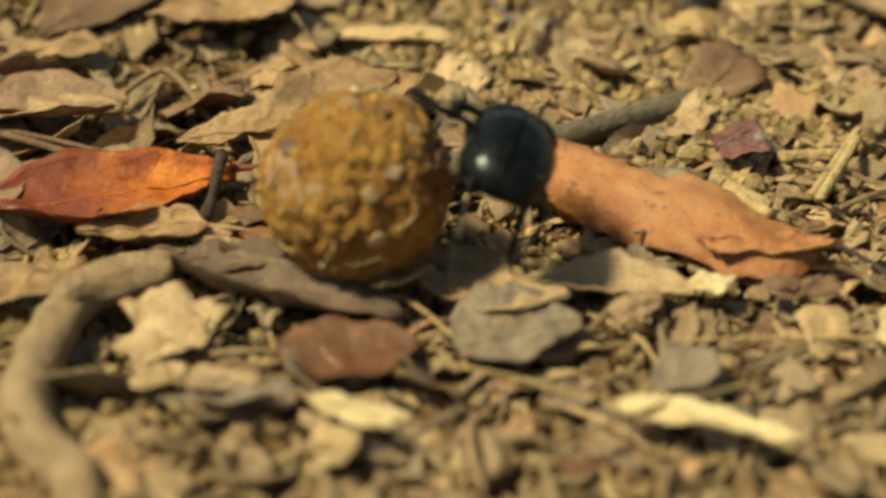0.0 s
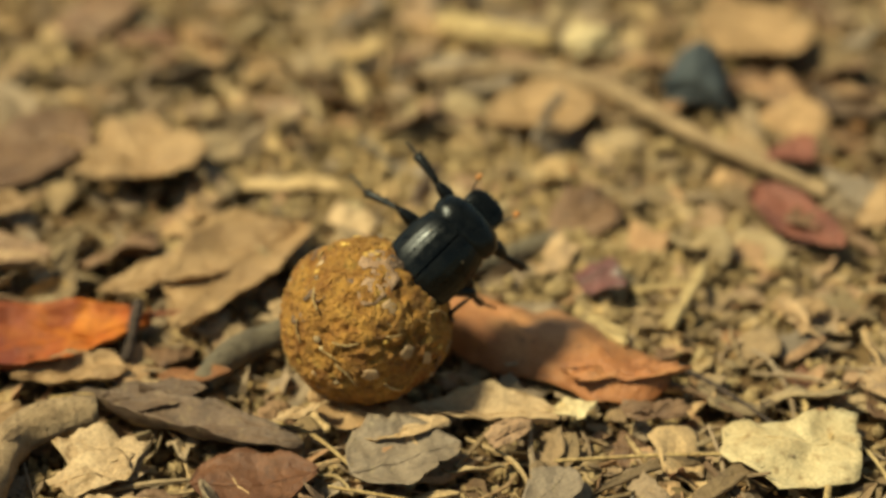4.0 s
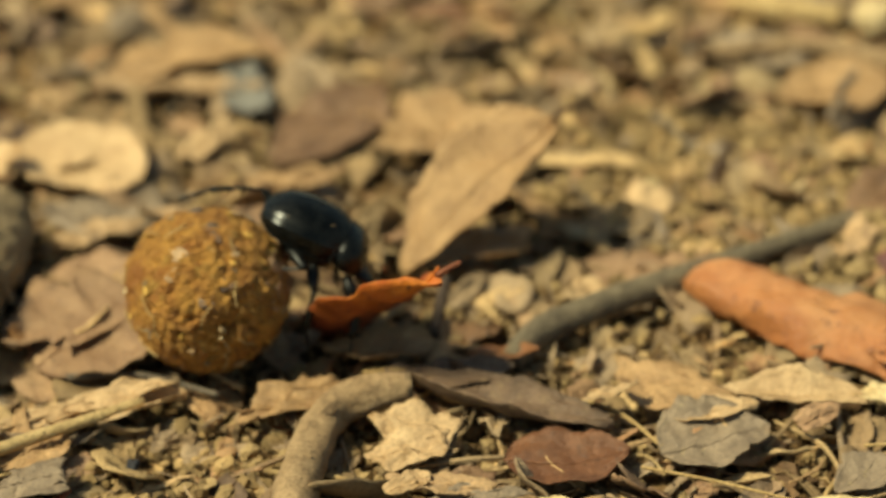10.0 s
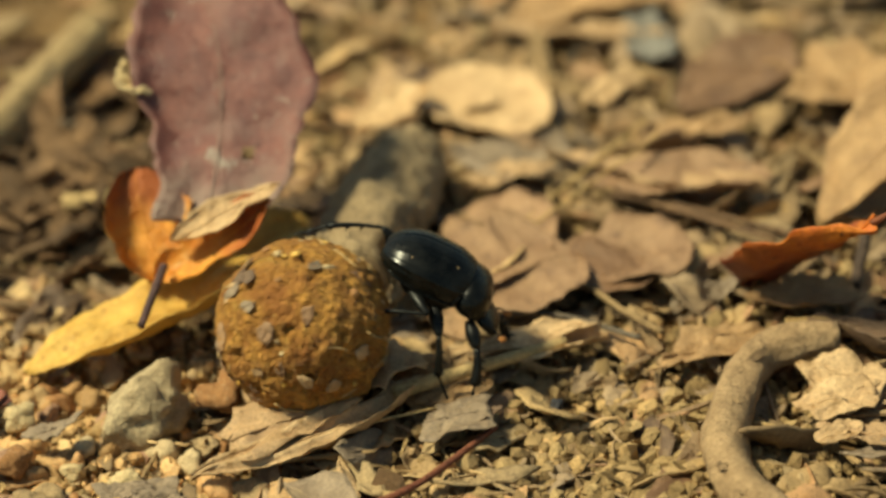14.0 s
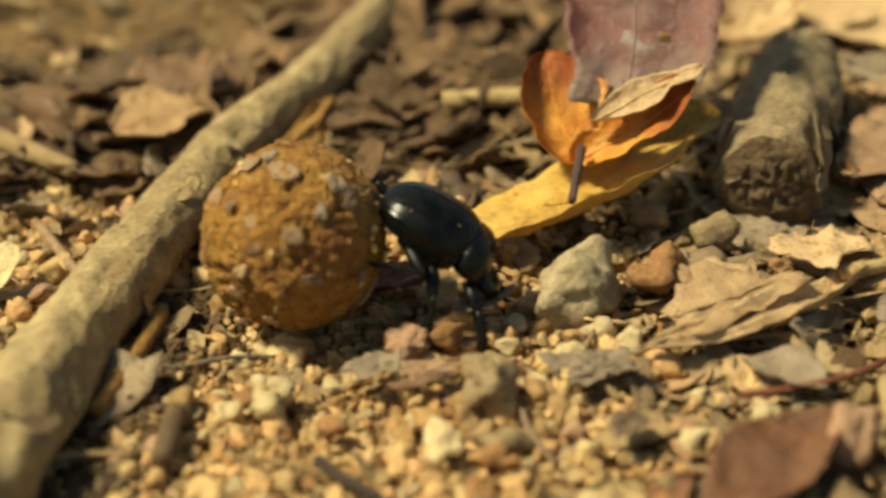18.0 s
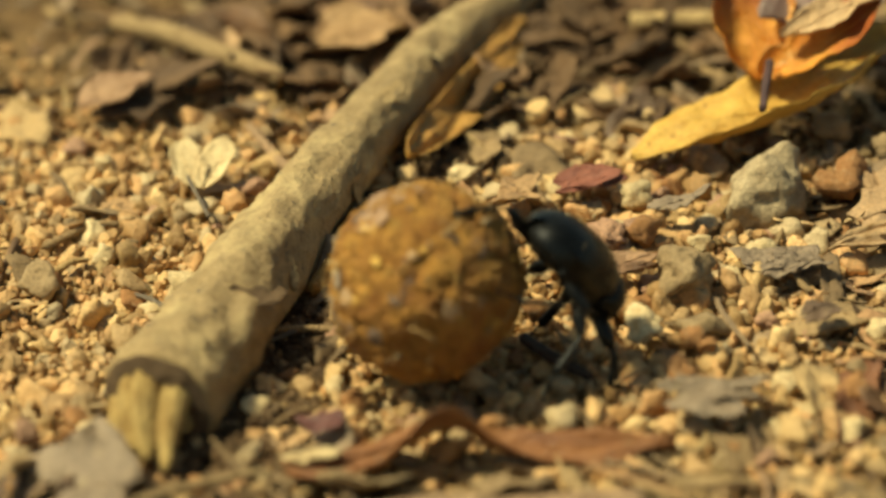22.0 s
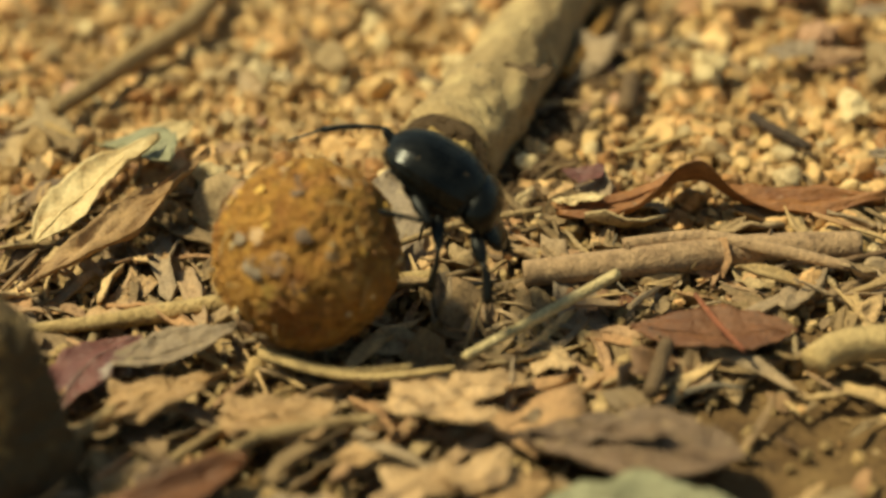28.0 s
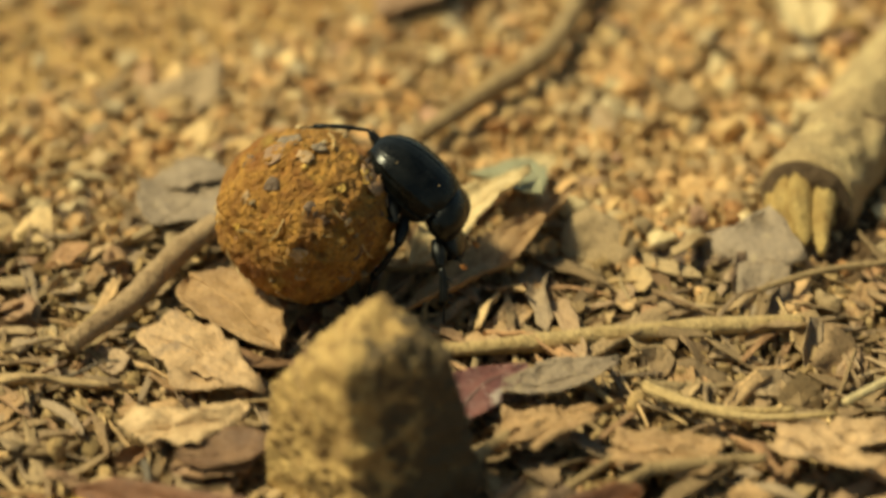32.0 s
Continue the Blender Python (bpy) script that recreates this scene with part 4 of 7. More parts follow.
# gravel, the large branch and what lies round it
branch = stick([(-0.2286, 0.1695, 0.0067, 0.0059), (-0.2451, 0.1174, 0.0070, 0.0062), (-0.2573, 0.0821, 0.0072, 0.0065), (-0.2752, 0.0444, 0.0069, 0.0073), (-0.2893, -0.0031, 0.0065, 0.0081), (-0.3007, -0.0434, 0.0055, 0.0094), (-0.3085, -0.0825, 0.0059, 0.0111), (-0.3161, -0.1103, 0.0051, 0.0114)], "bark_log", "long branch with pale patchy bark", "branch", rough=0.065, cut=1)
for k in range(8):
    a, reach = 2.4 * k, 0.004 + 0.021 * ((k * 0.618) % 1.0)
    cx, cz = 0.0062 * math.cos(a) * (k > 0), 0.0050 * math.sin(a) * (k > 0)
    tv, tf, _ = tube([(cx, 0.004, cz, 0.0034), (cx * 0.95, -0.4 * reach, cz * 0.8, 0.0026), (cx * 0.8 + 0.001, -0.8 * reach, cz * 0.5 - 0.001, 0.0018), (cx * 0.7 + 0.0015, -reach, cz * 0.4 - 0.002, 0.0007)], 24, 0.14, k)
    mesh_ob("splinter", tv, tf, "wood_cut", branch).matrix_basis = pose(-0.0875, -0.2800, -0.0014, 3, 0, 2)
leaf((-0.2520, 0.0730, 0.0070), (-0.2755, -0.0020, 0.0055), 0.0120, "leaf_amber", "long amber strip of leaf leaning on a branch", curl=0.3, seed=401, full=0.35, tilt=-35)
stick([(-0.2832, -0.0202, 0.0013, 0.0016), (-0.2869, -0.0397, 0.0015, 0.0019), (-0.2921, -0.0593, 0.0013, 0.0016)], "bark_orange", "orange-brown strip of inner bark", "bark_strip")
leaf((-0.1337, -0.0027, 0.0030), (-0.0926, 0.0082, 0.0050), 0.0104, "leaf_cream", "ragged cream strip of leaf", curl=0.4, jag=0.6, seed=398)
leaf((-0.1441, -0.0098, 0.0020), (-0.1114, -0.0087, 0.0030), 0.0161, "leaf_grey", "crumpled grey-brown leaf lying flat", curl=0.3, jag=0.5, seed=399)
stick([(-0.3243, -0.1503, 0.0036, 0.0007), (-0.3109, -0.1395, 0.0037, 0.0009), (-0.2923, -0.1309, 0.0035, 0.0007)], "wood_tan", "thin tan stalk in front of a branch", "twig")
leaf((-0.3231, -0.0154, 0.0030), (-0.3290, 0.0000, 0.0080), 0.0090, "leaf_pale", "pale lobe of a split leaf on gravel", curl=0.3, seed=37, full=0.5)
leaf((-0.3226, -0.0154, 0.0030), (-0.3186, 0.0012, 0.0080), 0.0090, "leaf_pale", "pale lobe of a split leaf on gravel", curl=0.3, seed=371, full=0.5)
stick([(-0.3311, 0.0026, 0.0044, 0.0005), (-0.3248, -0.0146, 0.0044, 0.0005), (-0.3180, -0.0315, 0.0044, 0.0005)], "twig_grey", "thin grey stalk on gravel", "twig")
stick([(-0.3163, 0.0217, 0.0010, 0.0012), (-0.3087, 0.0072, 0.0009, 0.0012), (-0.3009, -0.0067, 0.0009, 0.0012)], "wood_pink", "pinkish wood splinter on gravel", "wood_chip")
stick([(-0.3584, 0.0750, 0.0049, 0.0024), (-0.3427, 0.0672, 0.0052, 0.0028), (-0.3265, 0.0540, 0.0052, 0.0028), (-0.3107, 0.0416, 0.0047, 0.0022)], "wood_tan", "flattened tan stalk, dry and split", "branch")
stick([(-0.3131, 0.0493, 0.0015, 0.0019), (-0.3018, 0.0413, 0.0013, 0.0016)], "twig_dark", "blackened stub of a twig", "twig")
leaf((-0.1742, -0.1070, 0.0040), (-0.1448, -0.0696, 0.0060), 0.0224, "leaf_redbrown", "dark red-brown leaf on gravel", curl=0.3, seed=38)
stick([(-0.2245, 0.0731, 0.0059, 0.0024), (-0.2112, 0.0742, 0.0059, 0.0024), (-0.1993, 0.0747, 0.0058, 0.0023)], "wood_pale", "pale straight stick under leaves", "twig")
leaf((-0.3042, 0.0685, 0.0040), (-0.2742, 0.0899, 0.0060), 0.0297, "leaf_brown", "brown leaf with hole, far back", curl=0.3, jag=0.3, seed=381)
leaf((-0.3035, 0.0579, 0.0060), (-0.2808, 0.0690, 0.0080), 0.0293, "leaf_tan", "tan shred of dry leaf", curl=0.3, jag=0.3, seed=382)
leaf((-0.2219, -0.0299, 0.0040), (-0.2058, -0.0253, 0.0100), 0.0126, "leaf_grey", "grey flake of bark on gravel", curl=0.3, jag=0.5, seed=383)
leaf((-0.2184, -0.1033, 0.0040), (-0.1976, -0.1020, 0.0040), 0.0103, "leaf_grey", "flat grey leaf flake on gravel", curl=0.3, jag=0.4, seed=384)
leaf((-0.2071, -0.0527, 0.0040), (-0.1843, -0.0477, 0.0040), 0.0109, "leaf_grey", "small grey leaf flake on gravel", curl=0.3, jag=0.4, seed=385)
leaf((-0.2205, -0.1019, 0.0040), (-0.1961, -0.0994, 0.0040), 0.0070, "leaf_grey", "grey leaf flake with curled rim", curl=0.4, jag=0.4, seed=386)
leaf((-0.2591, -0.0141, 0.0040), (-0.2418, -0.0239, 0.0060), 0.0202, "leaf_tan", "tan leaf chip on gravel", curl=0.3, jag=0.4, seed=387)
leaf((-0.2421, -0.0126, 0.0040), (-0.2250, -0.0131, 0.0050), 0.0132, "leaf_red", "dull red leaf chip on gravel", curl=0.3, seed=388)
stick([(-0.2462, -0.0774, 0.0009, 0.0012), (-0.2407, -0.0846, 0.0010, 0.0013), (-0.2324, -0.0923, 0.0008, 0.0010)], "twig_dark", "dark bark sliver on gravel", "twig")
stone((-0.3481, -0.1283, 0.0019), (0.0041, 0.0033, 0.0025), "stone_pale", "white rounded pebble on gravel", "pebble")
stone((-0.3410, -0.1184, 0.0023), (0.0028, 0.0029, 0.0031), "stone_pink", "pinkish pebble on coarse sand", "pebble")
stone((-0.3332, -0.1163, 0.0015), (0.0022, 0.0021, 0.0020), "stone_orange", "orange pebble on coarse sand", "pebble")
stone((-0.2435, -0.0671, 0.0020), (0.0036, 0.0032, 0.0027), "stone_orange", "brown-orange pebble on coarse sand", "pebble")
stone((-0.2113, -0.0793, 0.0022), (0.0035, 0.0032, 0.0029), "stone_orange", "orange pebble on coarse sand", "pebble")
stone((-0.2218, -0.0742, 0.0027), (0.0065, 0.0050, 0.0036), "stone_pale", "flat pale pebble on sand", "pebble")
stone((-0.2571, -0.0597, 0.0028), (0.0043, 0.0040, 0.0037), "stone_pale", "yellowish white pebble on sand", "pebble")
stone((-0.1969, -0.0420, 0.0022), (0.0036, 0.0033, 0.0029), "stone_pale", "white pebble on coarse sand", "pebble")
stone((-0.2222, -0.0336, 0.0027), (0.0053, 0.0044, 0.0036), "stone_orange", "orange-tan pebble on coarse sand", "pebble")
stone((-0.2571, -0.0559, 0.0028), (0.0054, 0.0046, 0.0037), "stone_pale", "pale sandy pebble on gravel", "pebble")
stone((-0.2122, -0.0555, 0.0047), (0.0069, 0.0066, 0.0063), "stone_tan", "crumbly tan clod of soil", "pebble")
stone((-0.2289, -0.0383, 0.0028), (0.0064, 0.0051, 0.0038), "stone_pink", "pink-tan pebble beside a branch", "pebble")
stone((-0.1777, -0.0143, 0.0036), (0.0058, 0.0053, 0.0049), "stone_orange", "orange-brown stone with pale veins", "pebble")
leaf((-0.2891, -0.1300, 0.0030), (-0.2158, -0.1185, 0.0030), 0.0110, "leaf_rust", "long brown leaf arched off the ground", curl=0.15, arch=0.01, seed=40, full=0.45)
stick([(-0.2940, -0.1567, 0.0023, 0.0029), (-0.2722, -0.1515, 0.0027, 0.0034), (-0.2467, -0.1441, 0.0028, 0.0034), (-0.2222, -0.1400, 0.0026, 0.0032)], "wood_pink", "flat strip of pinkish bark", "bark_strip")
stick([(-0.2732, -0.1478, 0.0052, 0.0015), (-0.2565, -0.1439, 0.0054, 0.0017), (-0.2395, -0.1482, 0.0053, 0.0016), (-0.2249, -0.1529, 0.0048, 0.0010)], "wood_pink", "pinkish sliver of dry bark", "bark_strip")
stick([(-0.3029, -0.1941, 0.0048, 0.0010), (-0.2887, -0.1773, 0.0049, 0.0012), (-0.2735, -0.1644, 0.0080, 0.0012)], "wood_white", "clean pale stick over shreds", "twig")
# the end: leaf shreds and the pointed rock
leaf((-0.4022, -0.1549, 0.0040), (-0.3803, -0.1217, 0.0140), 0.0149, "leaf_pale", "pale cream leaf with a curled side", curl=0.5, seed=41)
leaf((-0.4011, -0.1731, 0.0030), (-0.3701, -0.1166, 0.0080), 0.0120, "leaf_tan", "narrow tan leaf standing on edge", curl=0.6, seed=42)
leaf((-0.3962, -0.1120, 0.0060), (-0.3765, -0.1296, 0.0120), 0.0171, "leaf_greenpale", "pale green scrap of leaf", curl=0.3, seed=43)
stick([(-0.3993, -0.1859, 0.0010, 0.0012), (-0.3825, -0.1819, 0.0014, 0.0017), (-0.3637, -0.1754, 0.0017, 0.0021), (-0.3400, -0.1664, 0.0017, 0.0021), (-0.3136, -0.1585, 0.0015, 0.0019)], "wood_pale", "long tan stick lying on shreds", "branch", rough=0.06)
leaf((-0.3823, -0.2191, 0.0030), (-0.3702, -0.1914, 0.0050), 0.0142, "leaf_purple", "small purple-red leaf beside a rock", curl=0.3, seed=44)
leaf((-0.4564, -0.2378, 0.0060), (-0.4179, -0.2198, 0.0060), 0.0175, "leaf_cream", "pale saw-toothed leaf strip", curl=0.25, jag=0.6, seed=45)
leaf((-0.4347, -0.2398, 0.0030), (-0.4175, -0.2278, 0.0030), 0.0173, "leaf_pinkbrown", "dull brown leaf under a paler one", curl=0.2, seed=46)
leaf((-0.3182, -0.2098, 0.0040), (-0.2871, -0.2001, 0.0060), 0.0160, "leaf_pinktan", "crumpled pinkish tan leaf piece", curl=0.3, jag=0.45, seed=47, full=0.5)
leaf((-0.3210, -0.2509, 0.0050), (-0.2899, -0.2262, 0.0040), 0.0180, "leaf_pinktan", "brittle pinkish tan leaf piece, cracked", curl=0.3, jag=0.5, seed=471, full=0.5)
leaf((-0.2946, -0.2508, 0.0050), (-0.2843, -0.2293, 0.0040), 0.0130, "leaf_tan", "tan piece of brittle leaf", curl=0.3, jag=0.5, seed=472)
leaf((-0.3425, -0.2511, 0.0030), (-0.3160, -0.2488, 0.0040), 0.0140, "leaf_pinktan", "crumpled tan leaf piece on shreds", curl=0.4, jag=0.5, seed=473)
leaf((-0.3535, -0.2189, 0.0040), (-0.3182, -0.2196, 0.0050), 0.0122, "leaf_tan", "long torn tan leaf shred", curl=0.4, jag=0.7, seed=474)
stick([(-0.3444, -0.1963, 0.0048, 0.0009), (-0.3320, -0.2013, 0.0048, 0.0010), (-0.3202, -0.2027, 0.0047, 0.0009), (-0.3044, -0.1981, 0.0046, 0.0007)], "wood_pale", "pale split stalk over shreds", "twig")
stick([(-0.3606, -0.2416, 0.0038, 0.0010), (-0.3511, -0.2265, 0.0038, 0.0010), (-0.3420, -0.2124, 0.0035, 0.0007)], "wood_tan", "tan stalk leaning on shreds", "twig")
stick([(-0.3482, -0.2303, 0.0012, 0.0015), (-0.3408, -0.2199, 0.0011, 0.0013)], "wood_tan", "short thick wood chip, split", "wood_chip")
leaf((-0.3780, -0.2234, 0.0040), (-0.3519, -0.2080, 0.0080), 0.0151, "leaf_tan", "torn grey-tan leaf beside a rock", curl=0.4, jag=0.5, seed=475)
# dark piece added where the shreds leave a shaded hollow
leaf((-0.3558, -0.2498, 0.0020), (-0.3467, -0.2327, 0.0030), 0.0170, "leaf_dark", "dark hollowed leaf piece", curl=0.6, jag=0.5, seed=476)
leaf((-0.2896, -0.2198, 0.0040), (-0.2459, -0.2228, 0.0040), 0.0229, "leaf_dark", "dark brown crumpled leaf on shreds", curl=0.4, jag=0.3, seed=48)
leaf((-0.2860, -0.2491, 0.0040), (-0.2425, -0.2426, 0.0040), 0.0253, "leaf_greenpale", "pale grey-green leaf lying flat", curl=0.2, seed=49)
stick([(-0.2331, -0.1873, 0.0027, 0.0034), (-0.2268, -0.1816, 0.0030, 0.0037), (-0.2163, -0.1781, 0.0028, 0.0035)], "wood_pale", "pale rounded end of a root", "root")
leaf((-0.2703, -0.1774, 0.0030), (-0.2359, -0.1761, 0.0030), 0.0174, "leaf_redbrown", "thin red-brown leaf under shreds", curl=0.2, seed=50)
stick([(-0.2572, -0.1675, 0.0054, 0.0005), (-0.2523, -0.1784, 0.0055, 0.0006), (-0.2469, -0.1882, 0.0054, 0.0005)], "twig_red", "thin reddish stalk on leaves", "twig")
leaf((-0.4509, -0.1676, 0.0040), (-0.4237, -0.1923, 0.0040), 0.0218, "leaf_tan", "flat tan leaf on litter", curl=0.15, seed=51)
leaf((-0.4549, -0.1924, 0.0050), (-0.4207, -0.2122, 0.0060), 0.0248, "leaf_pinktan", "crumpled pink-tan leaf on litter", curl=0.3, jag=0.4, seed=52)
stick([(-0.4679, -0.2014, 0.0048, 0.0022), (-0.4608, -0.1840, 0.0052, 0.0028), (-0.4559, -0.1620, 0.0055, 0.0031), (-0.4506, -0.1455, 0.0051, 0.0026)], "bark_tan", "brown knobbly twig in litter", "branch", rough=0.1)
leaf((-0.4662, -0.1463, 0.0040), (-0.4545, -0.1222, 0.0060), 0.0260, "leaf_grey", "grey leaf, far back", curl=0.2, seed=53)
leaf((-0.4508, -0.2516, 0.0040), (-0.3716, -0.2655, 0.0050), 0.0230, "leaf_redbrown", "long red-brown leaf blade", curl=0.4, seed=54)
leaf((-0.4533, -0.2574, 0.0040), (-0.4323, -0.2760, 0.0040), 0.0116, "leaf_yellow", "orange-yellow leaf at a rock", curl=0.3, seed=55)
leaf((-0.3760, -0.2650, 0.0050), (-0.3400, -0.2340, 0.0060), 0.0110, "leaf_redbrown", "curved red-brown leaf sliver", curl=0.4, seed=56, full=0.4)
leaf((-0.3773, -0.2259, 0.0040), (-0.3501, -0.2045, 0.0070), 0.0113, "leaf_tan", "torn tan leaf with dark gaps beneath", curl=0.4, jag=0.4, seed=57)
leaf((-0.3746, -0.2035, 0.0050), (-0.3508, -0.1873, 0.0060), 0.0130, "leaf_grey", "dry grey strip of leaf", curl=0.4, jag=0.3, seed=58)
stick([(-0.3843, 0.0143, 0.0052, 0.0027), (-0.3853, -0.0126, 0.0054, 0.0029), (-0.3895, -0.0433, 0.0053, 0.0028), (-0.4001, -0.0663, 0.0050, 0.0025), (-0.4129, -0.0933, 0.0047, 0.0021)], "wood_tan", "tan curved root on gravel", "root", rough=0.06)
leaf((-0.4377, -0.0252, 0.0040), (-0.4245, 0.0142, 0.0060), 0.0293, "leaf_pinkbrown", "pinkish brown leaf, far back", curl=0.2, seed=59)
# smaller leaves, stalks and pebbles along the way
leaf((-0.0510, -0.0269, 0.0040), (-0.0276, -0.0276, 0.0060), 0.0129, "leaf_cream", "crumpled cream leaf piece in litter", curl=0.35, jag=0.50, seed=701)
leaf((-0.0486, -0.0412, 0.0040), (-0.0319, -0.0355, 0.0060), 0.0096, "leaf_cream", "small creased cream leaf piece", curl=0.35, jag=0.50, seed=702)
leaf((-0.0453, -0.0464, 0.0040), (-0.0128, -0.0456, 0.0060), 0.0115, "leaf_grey", "grey-tan leaf piece under crumpled scraps", curl=0.35, jag=0.50, seed=703)
leaf((-0.0227, -0.0472, 0.0040), (0.0055, -0.0635, 0.0060), 0.0070, "leaf_pale", "pale flat strip of leaf", curl=0.20, jag=0.40, seed=704)
leaf((-0.0383, 0.0017, 0.0040), (-0.0130, 0.0023, 0.0060), 0.0136, "leaf_dark", "dull grey-brown leaf below a straw", curl=0.20, jag=0.35, seed=705)
leaf((-0.0234, 0.0117, 0.0040), (-0.0065, 0.0085, 0.0060), 0.0069, "leaf_rust", "small orange-brown leaf on litter", curl=0.30, jag=0.20, seed=706)
stick([(0.0330, -0.0673, 0.0050, 0.0006), (0.0522, -0.0595, 0.0050, 0.0005), (0.0741, -0.0540, 0.0050, 0.0005)], "twig_tan", "long tan twig over litter", "twig", rough=0.08)
stick([(0.0092, -0.0403, 0.0050, 0.0004), (0.0248, -0.0480, 0.0050, 0.0004), (0.0415, -0.0579, 0.0050, 0.0003)], "straw", "thin pale straw in litter", "straw", rough=0.08)
leaf((0.0397, -0.0574, 0.0040), (0.0746, -0.0765, 0.0060), 0.0074, "leaf_pale", "greenish pale strip of dry leaf", curl=0.30, jag=0.30, seed=707)
stone((0.0351, 0.0904, 0.0008), (0.0030, 0.0025, 0.0022), "stone_pale", "small white stone half buried in litter", "pebble")
leaf((0.1270, 0.0283, 0.0040), (0.1351, -0.0051, 0.0060), 0.0121, "leaf_pinktan", "pale flat leaf piece in litter", curl=0.35, jag=0.50, seed=708)
leaf((0.1388, -0.0116, 0.0040), (0.1477, -0.0362, 0.0060), 0.0098, "leaf_pinktan", "dry crumpled tan leaf in litter", curl=0.35, jag=0.50, seed=709)
leaf((-0.0346, 0.0528, 0.0040), (-0.0023, 0.0545, 0.0060), 0.0157, "leaf_tan", "broad tan leaf with creases in litter", curl=0.40, jag=0.20, seed=710)
stick([(0.0802, 0.0160, 0.0050, 0.0015), (0.0872, 0.0047, 0.0050, 0.0013)], "wood_pale", "pale chip of split wood", "wood_chip", rough=0.08)
stick([(0.0990, 0.0098, 0.0050, 0.0012), (0.1144, 0.0346, 0.0050, 0.0011)], "wood_pale", "pale forked splinter in litter", "wood_chip", rough=0.08)
leaf((0.0755, -0.0244, 0.0040), (0.0960, -0.0217, 0.0060), 0.0093, "leaf_brown", "brown shred of leaf with dark gaps", curl=0.35, jag=0.50, seed=711)
leaf((0.0190, -0.0208, 0.0040), (0.0396, -0.0207, 0.0060), 0.0097, "leaf_cream", "pale leaf strip beside dark leaves", curl=0.30, jag=0.30, seed=712)
leaf((0.0414, -0.0319, 0.0040), (0.0627, -0.0227, 0.0060), 0.0118, "leaf_pinkbrown", "dull pinkish leaf piece in litter", curl=0.35, jag=0.50, seed=713)
stick([(-0.1064, 0.0505, 0.0060, 0.0005), (-0.0896, 0.0649, 0.0100, 0.0004), (-0.0723, 0.0803, 0.0140, 0.0004)], "straw", "thin dry stalk leaning over leaves", "straw", rough=0.08)
stick([(-0.0855, 0.0665, 0.0050, 0.0009), (-0.0647, 0.0571, 0.0050, 0.0007), (-0.0382, 0.0406, 0.0050, 0.0006)], "twig_brown", "brown twig across dry leaves", "twig", rough=0.08)
leaf((-0.0767, 0.0203, -0.0010), (-0.0427, 0.0407, 0.0000), 0.0098, "leaf_grey", "curled grey leaf on brown litter", curl=0.60, jag=0.40, seed=714)
leaf((-0.0842, -0.0084, 0.0040), (-0.0495, 0.0030, 0.0060), 0.0127, "leaf_tan", "crumbling tan bark shred", curl=0.40, jag=0.90, seed=715)
stick([(-0.1755, -0.0413, 0.0050, 0.0004), (-0.1533, -0.0313, 0.0050, 0.0004), (-0.1291, -0.0233, 0.0050, 0.0003)], "straw", "long thin dry straw on soil", "straw", rough=0.08)
leaf((-0.1831, -0.0025, 0.0040), (-0.1537, -0.0221, 0.0060), 0.0127, "leaf_pinktan", "torn pink-tan leaf beside a stone", curl=0.30, jag=0.60, seed=716)
leaf((-0.1284, -0.0288, 0.0040), (-0.1094, -0.0235, 0.0060), 0.0084, "leaf_dark", "dark leaf scrap pressed into soil", curl=0.35, jag=0.50, seed=717)
leaf((-0.0491, -0.0179, 0.0040), (-0.0297, -0.0245, 0.0060), 0.0113, "leaf_cream", "curled cream leaf scraps on soil", curl=0.60, jag=0.60, seed=718)
leaf((-0.0477, -0.0352, 0.0040), (-0.0187, -0.0463, 0.0060), 0.0108, "leaf_pinktan", "flat tan leaf in the litter", curl=0.30, jag=0.50, seed=719)
leaf((-0.1007, 0.0911, 0.0040), (-0.0462, 0.0653, 0.0060), 0.0155, "leaf_pinktan", "long pale leaf with a shadowed rim", curl=0.30, jag=0.20, seed=720)
leaf((-0.0686, 0.0410, 0.0000), (-0.0446, 0.0461, 0.0010), 0.0108, "leaf_pinkbrown", "pinkish leaf piece on litter", curl=0.35, jag=0.50, seed=721)
leaf((-0.1517, 0.1036, 0.0040), (-0.1338, 0.1232, 0.0060), 0.0072, "leaf_cream", "narrow pale leaf standing on edge", curl=0.40, jag=0.20, seed=722)
leaf((-0.0909, 0.1177, 0.0040), (-0.0716, 0.1347, 0.0060), 0.0122, "leaf_cream", "pale leaf piece in the far litter", curl=0.30, jag=0.40, seed=723)
leaf((-0.1137, 0.1706, 0.0040), (-0.0641, 0.1543, 0.0060), 0.0158, "leaf_pinktan", "pale leaf half buried in the litter", curl=0.30, jag=0.30, seed=724)
leaf((-0.0767, 0.0977, 0.0040), (-0.0419, 0.1029, 0.0060), 0.0186, "leaf_tan", "dull tan leaf half buried in litter", curl=0.30, jag=0.40, seed=725)
leaf((-0.1228, 0.0759, 0.0040), (-0.0978, 0.0845, 0.0060), 0.0141, "leaf_pinktan", "forked pale leaf piece in litter", curl=0.30, jag=0.80, seed=726)
leaf((-0.1544, 0.0677, 0.0040), (-0.1302, 0.0906, 0.0060), 0.0150, "leaf_grey", "flat grey leaf beside a branch piece", curl=0.20, jag=0.30, seed=727)
leaf((-0.2416, -0.0527, 0.0040), (-0.2289, -0.0511, 0.0060), 0.0050, "leaf_grey", "dark grey flake of leaf on gravel", curl=0.40, jag=0.60, seed=728)
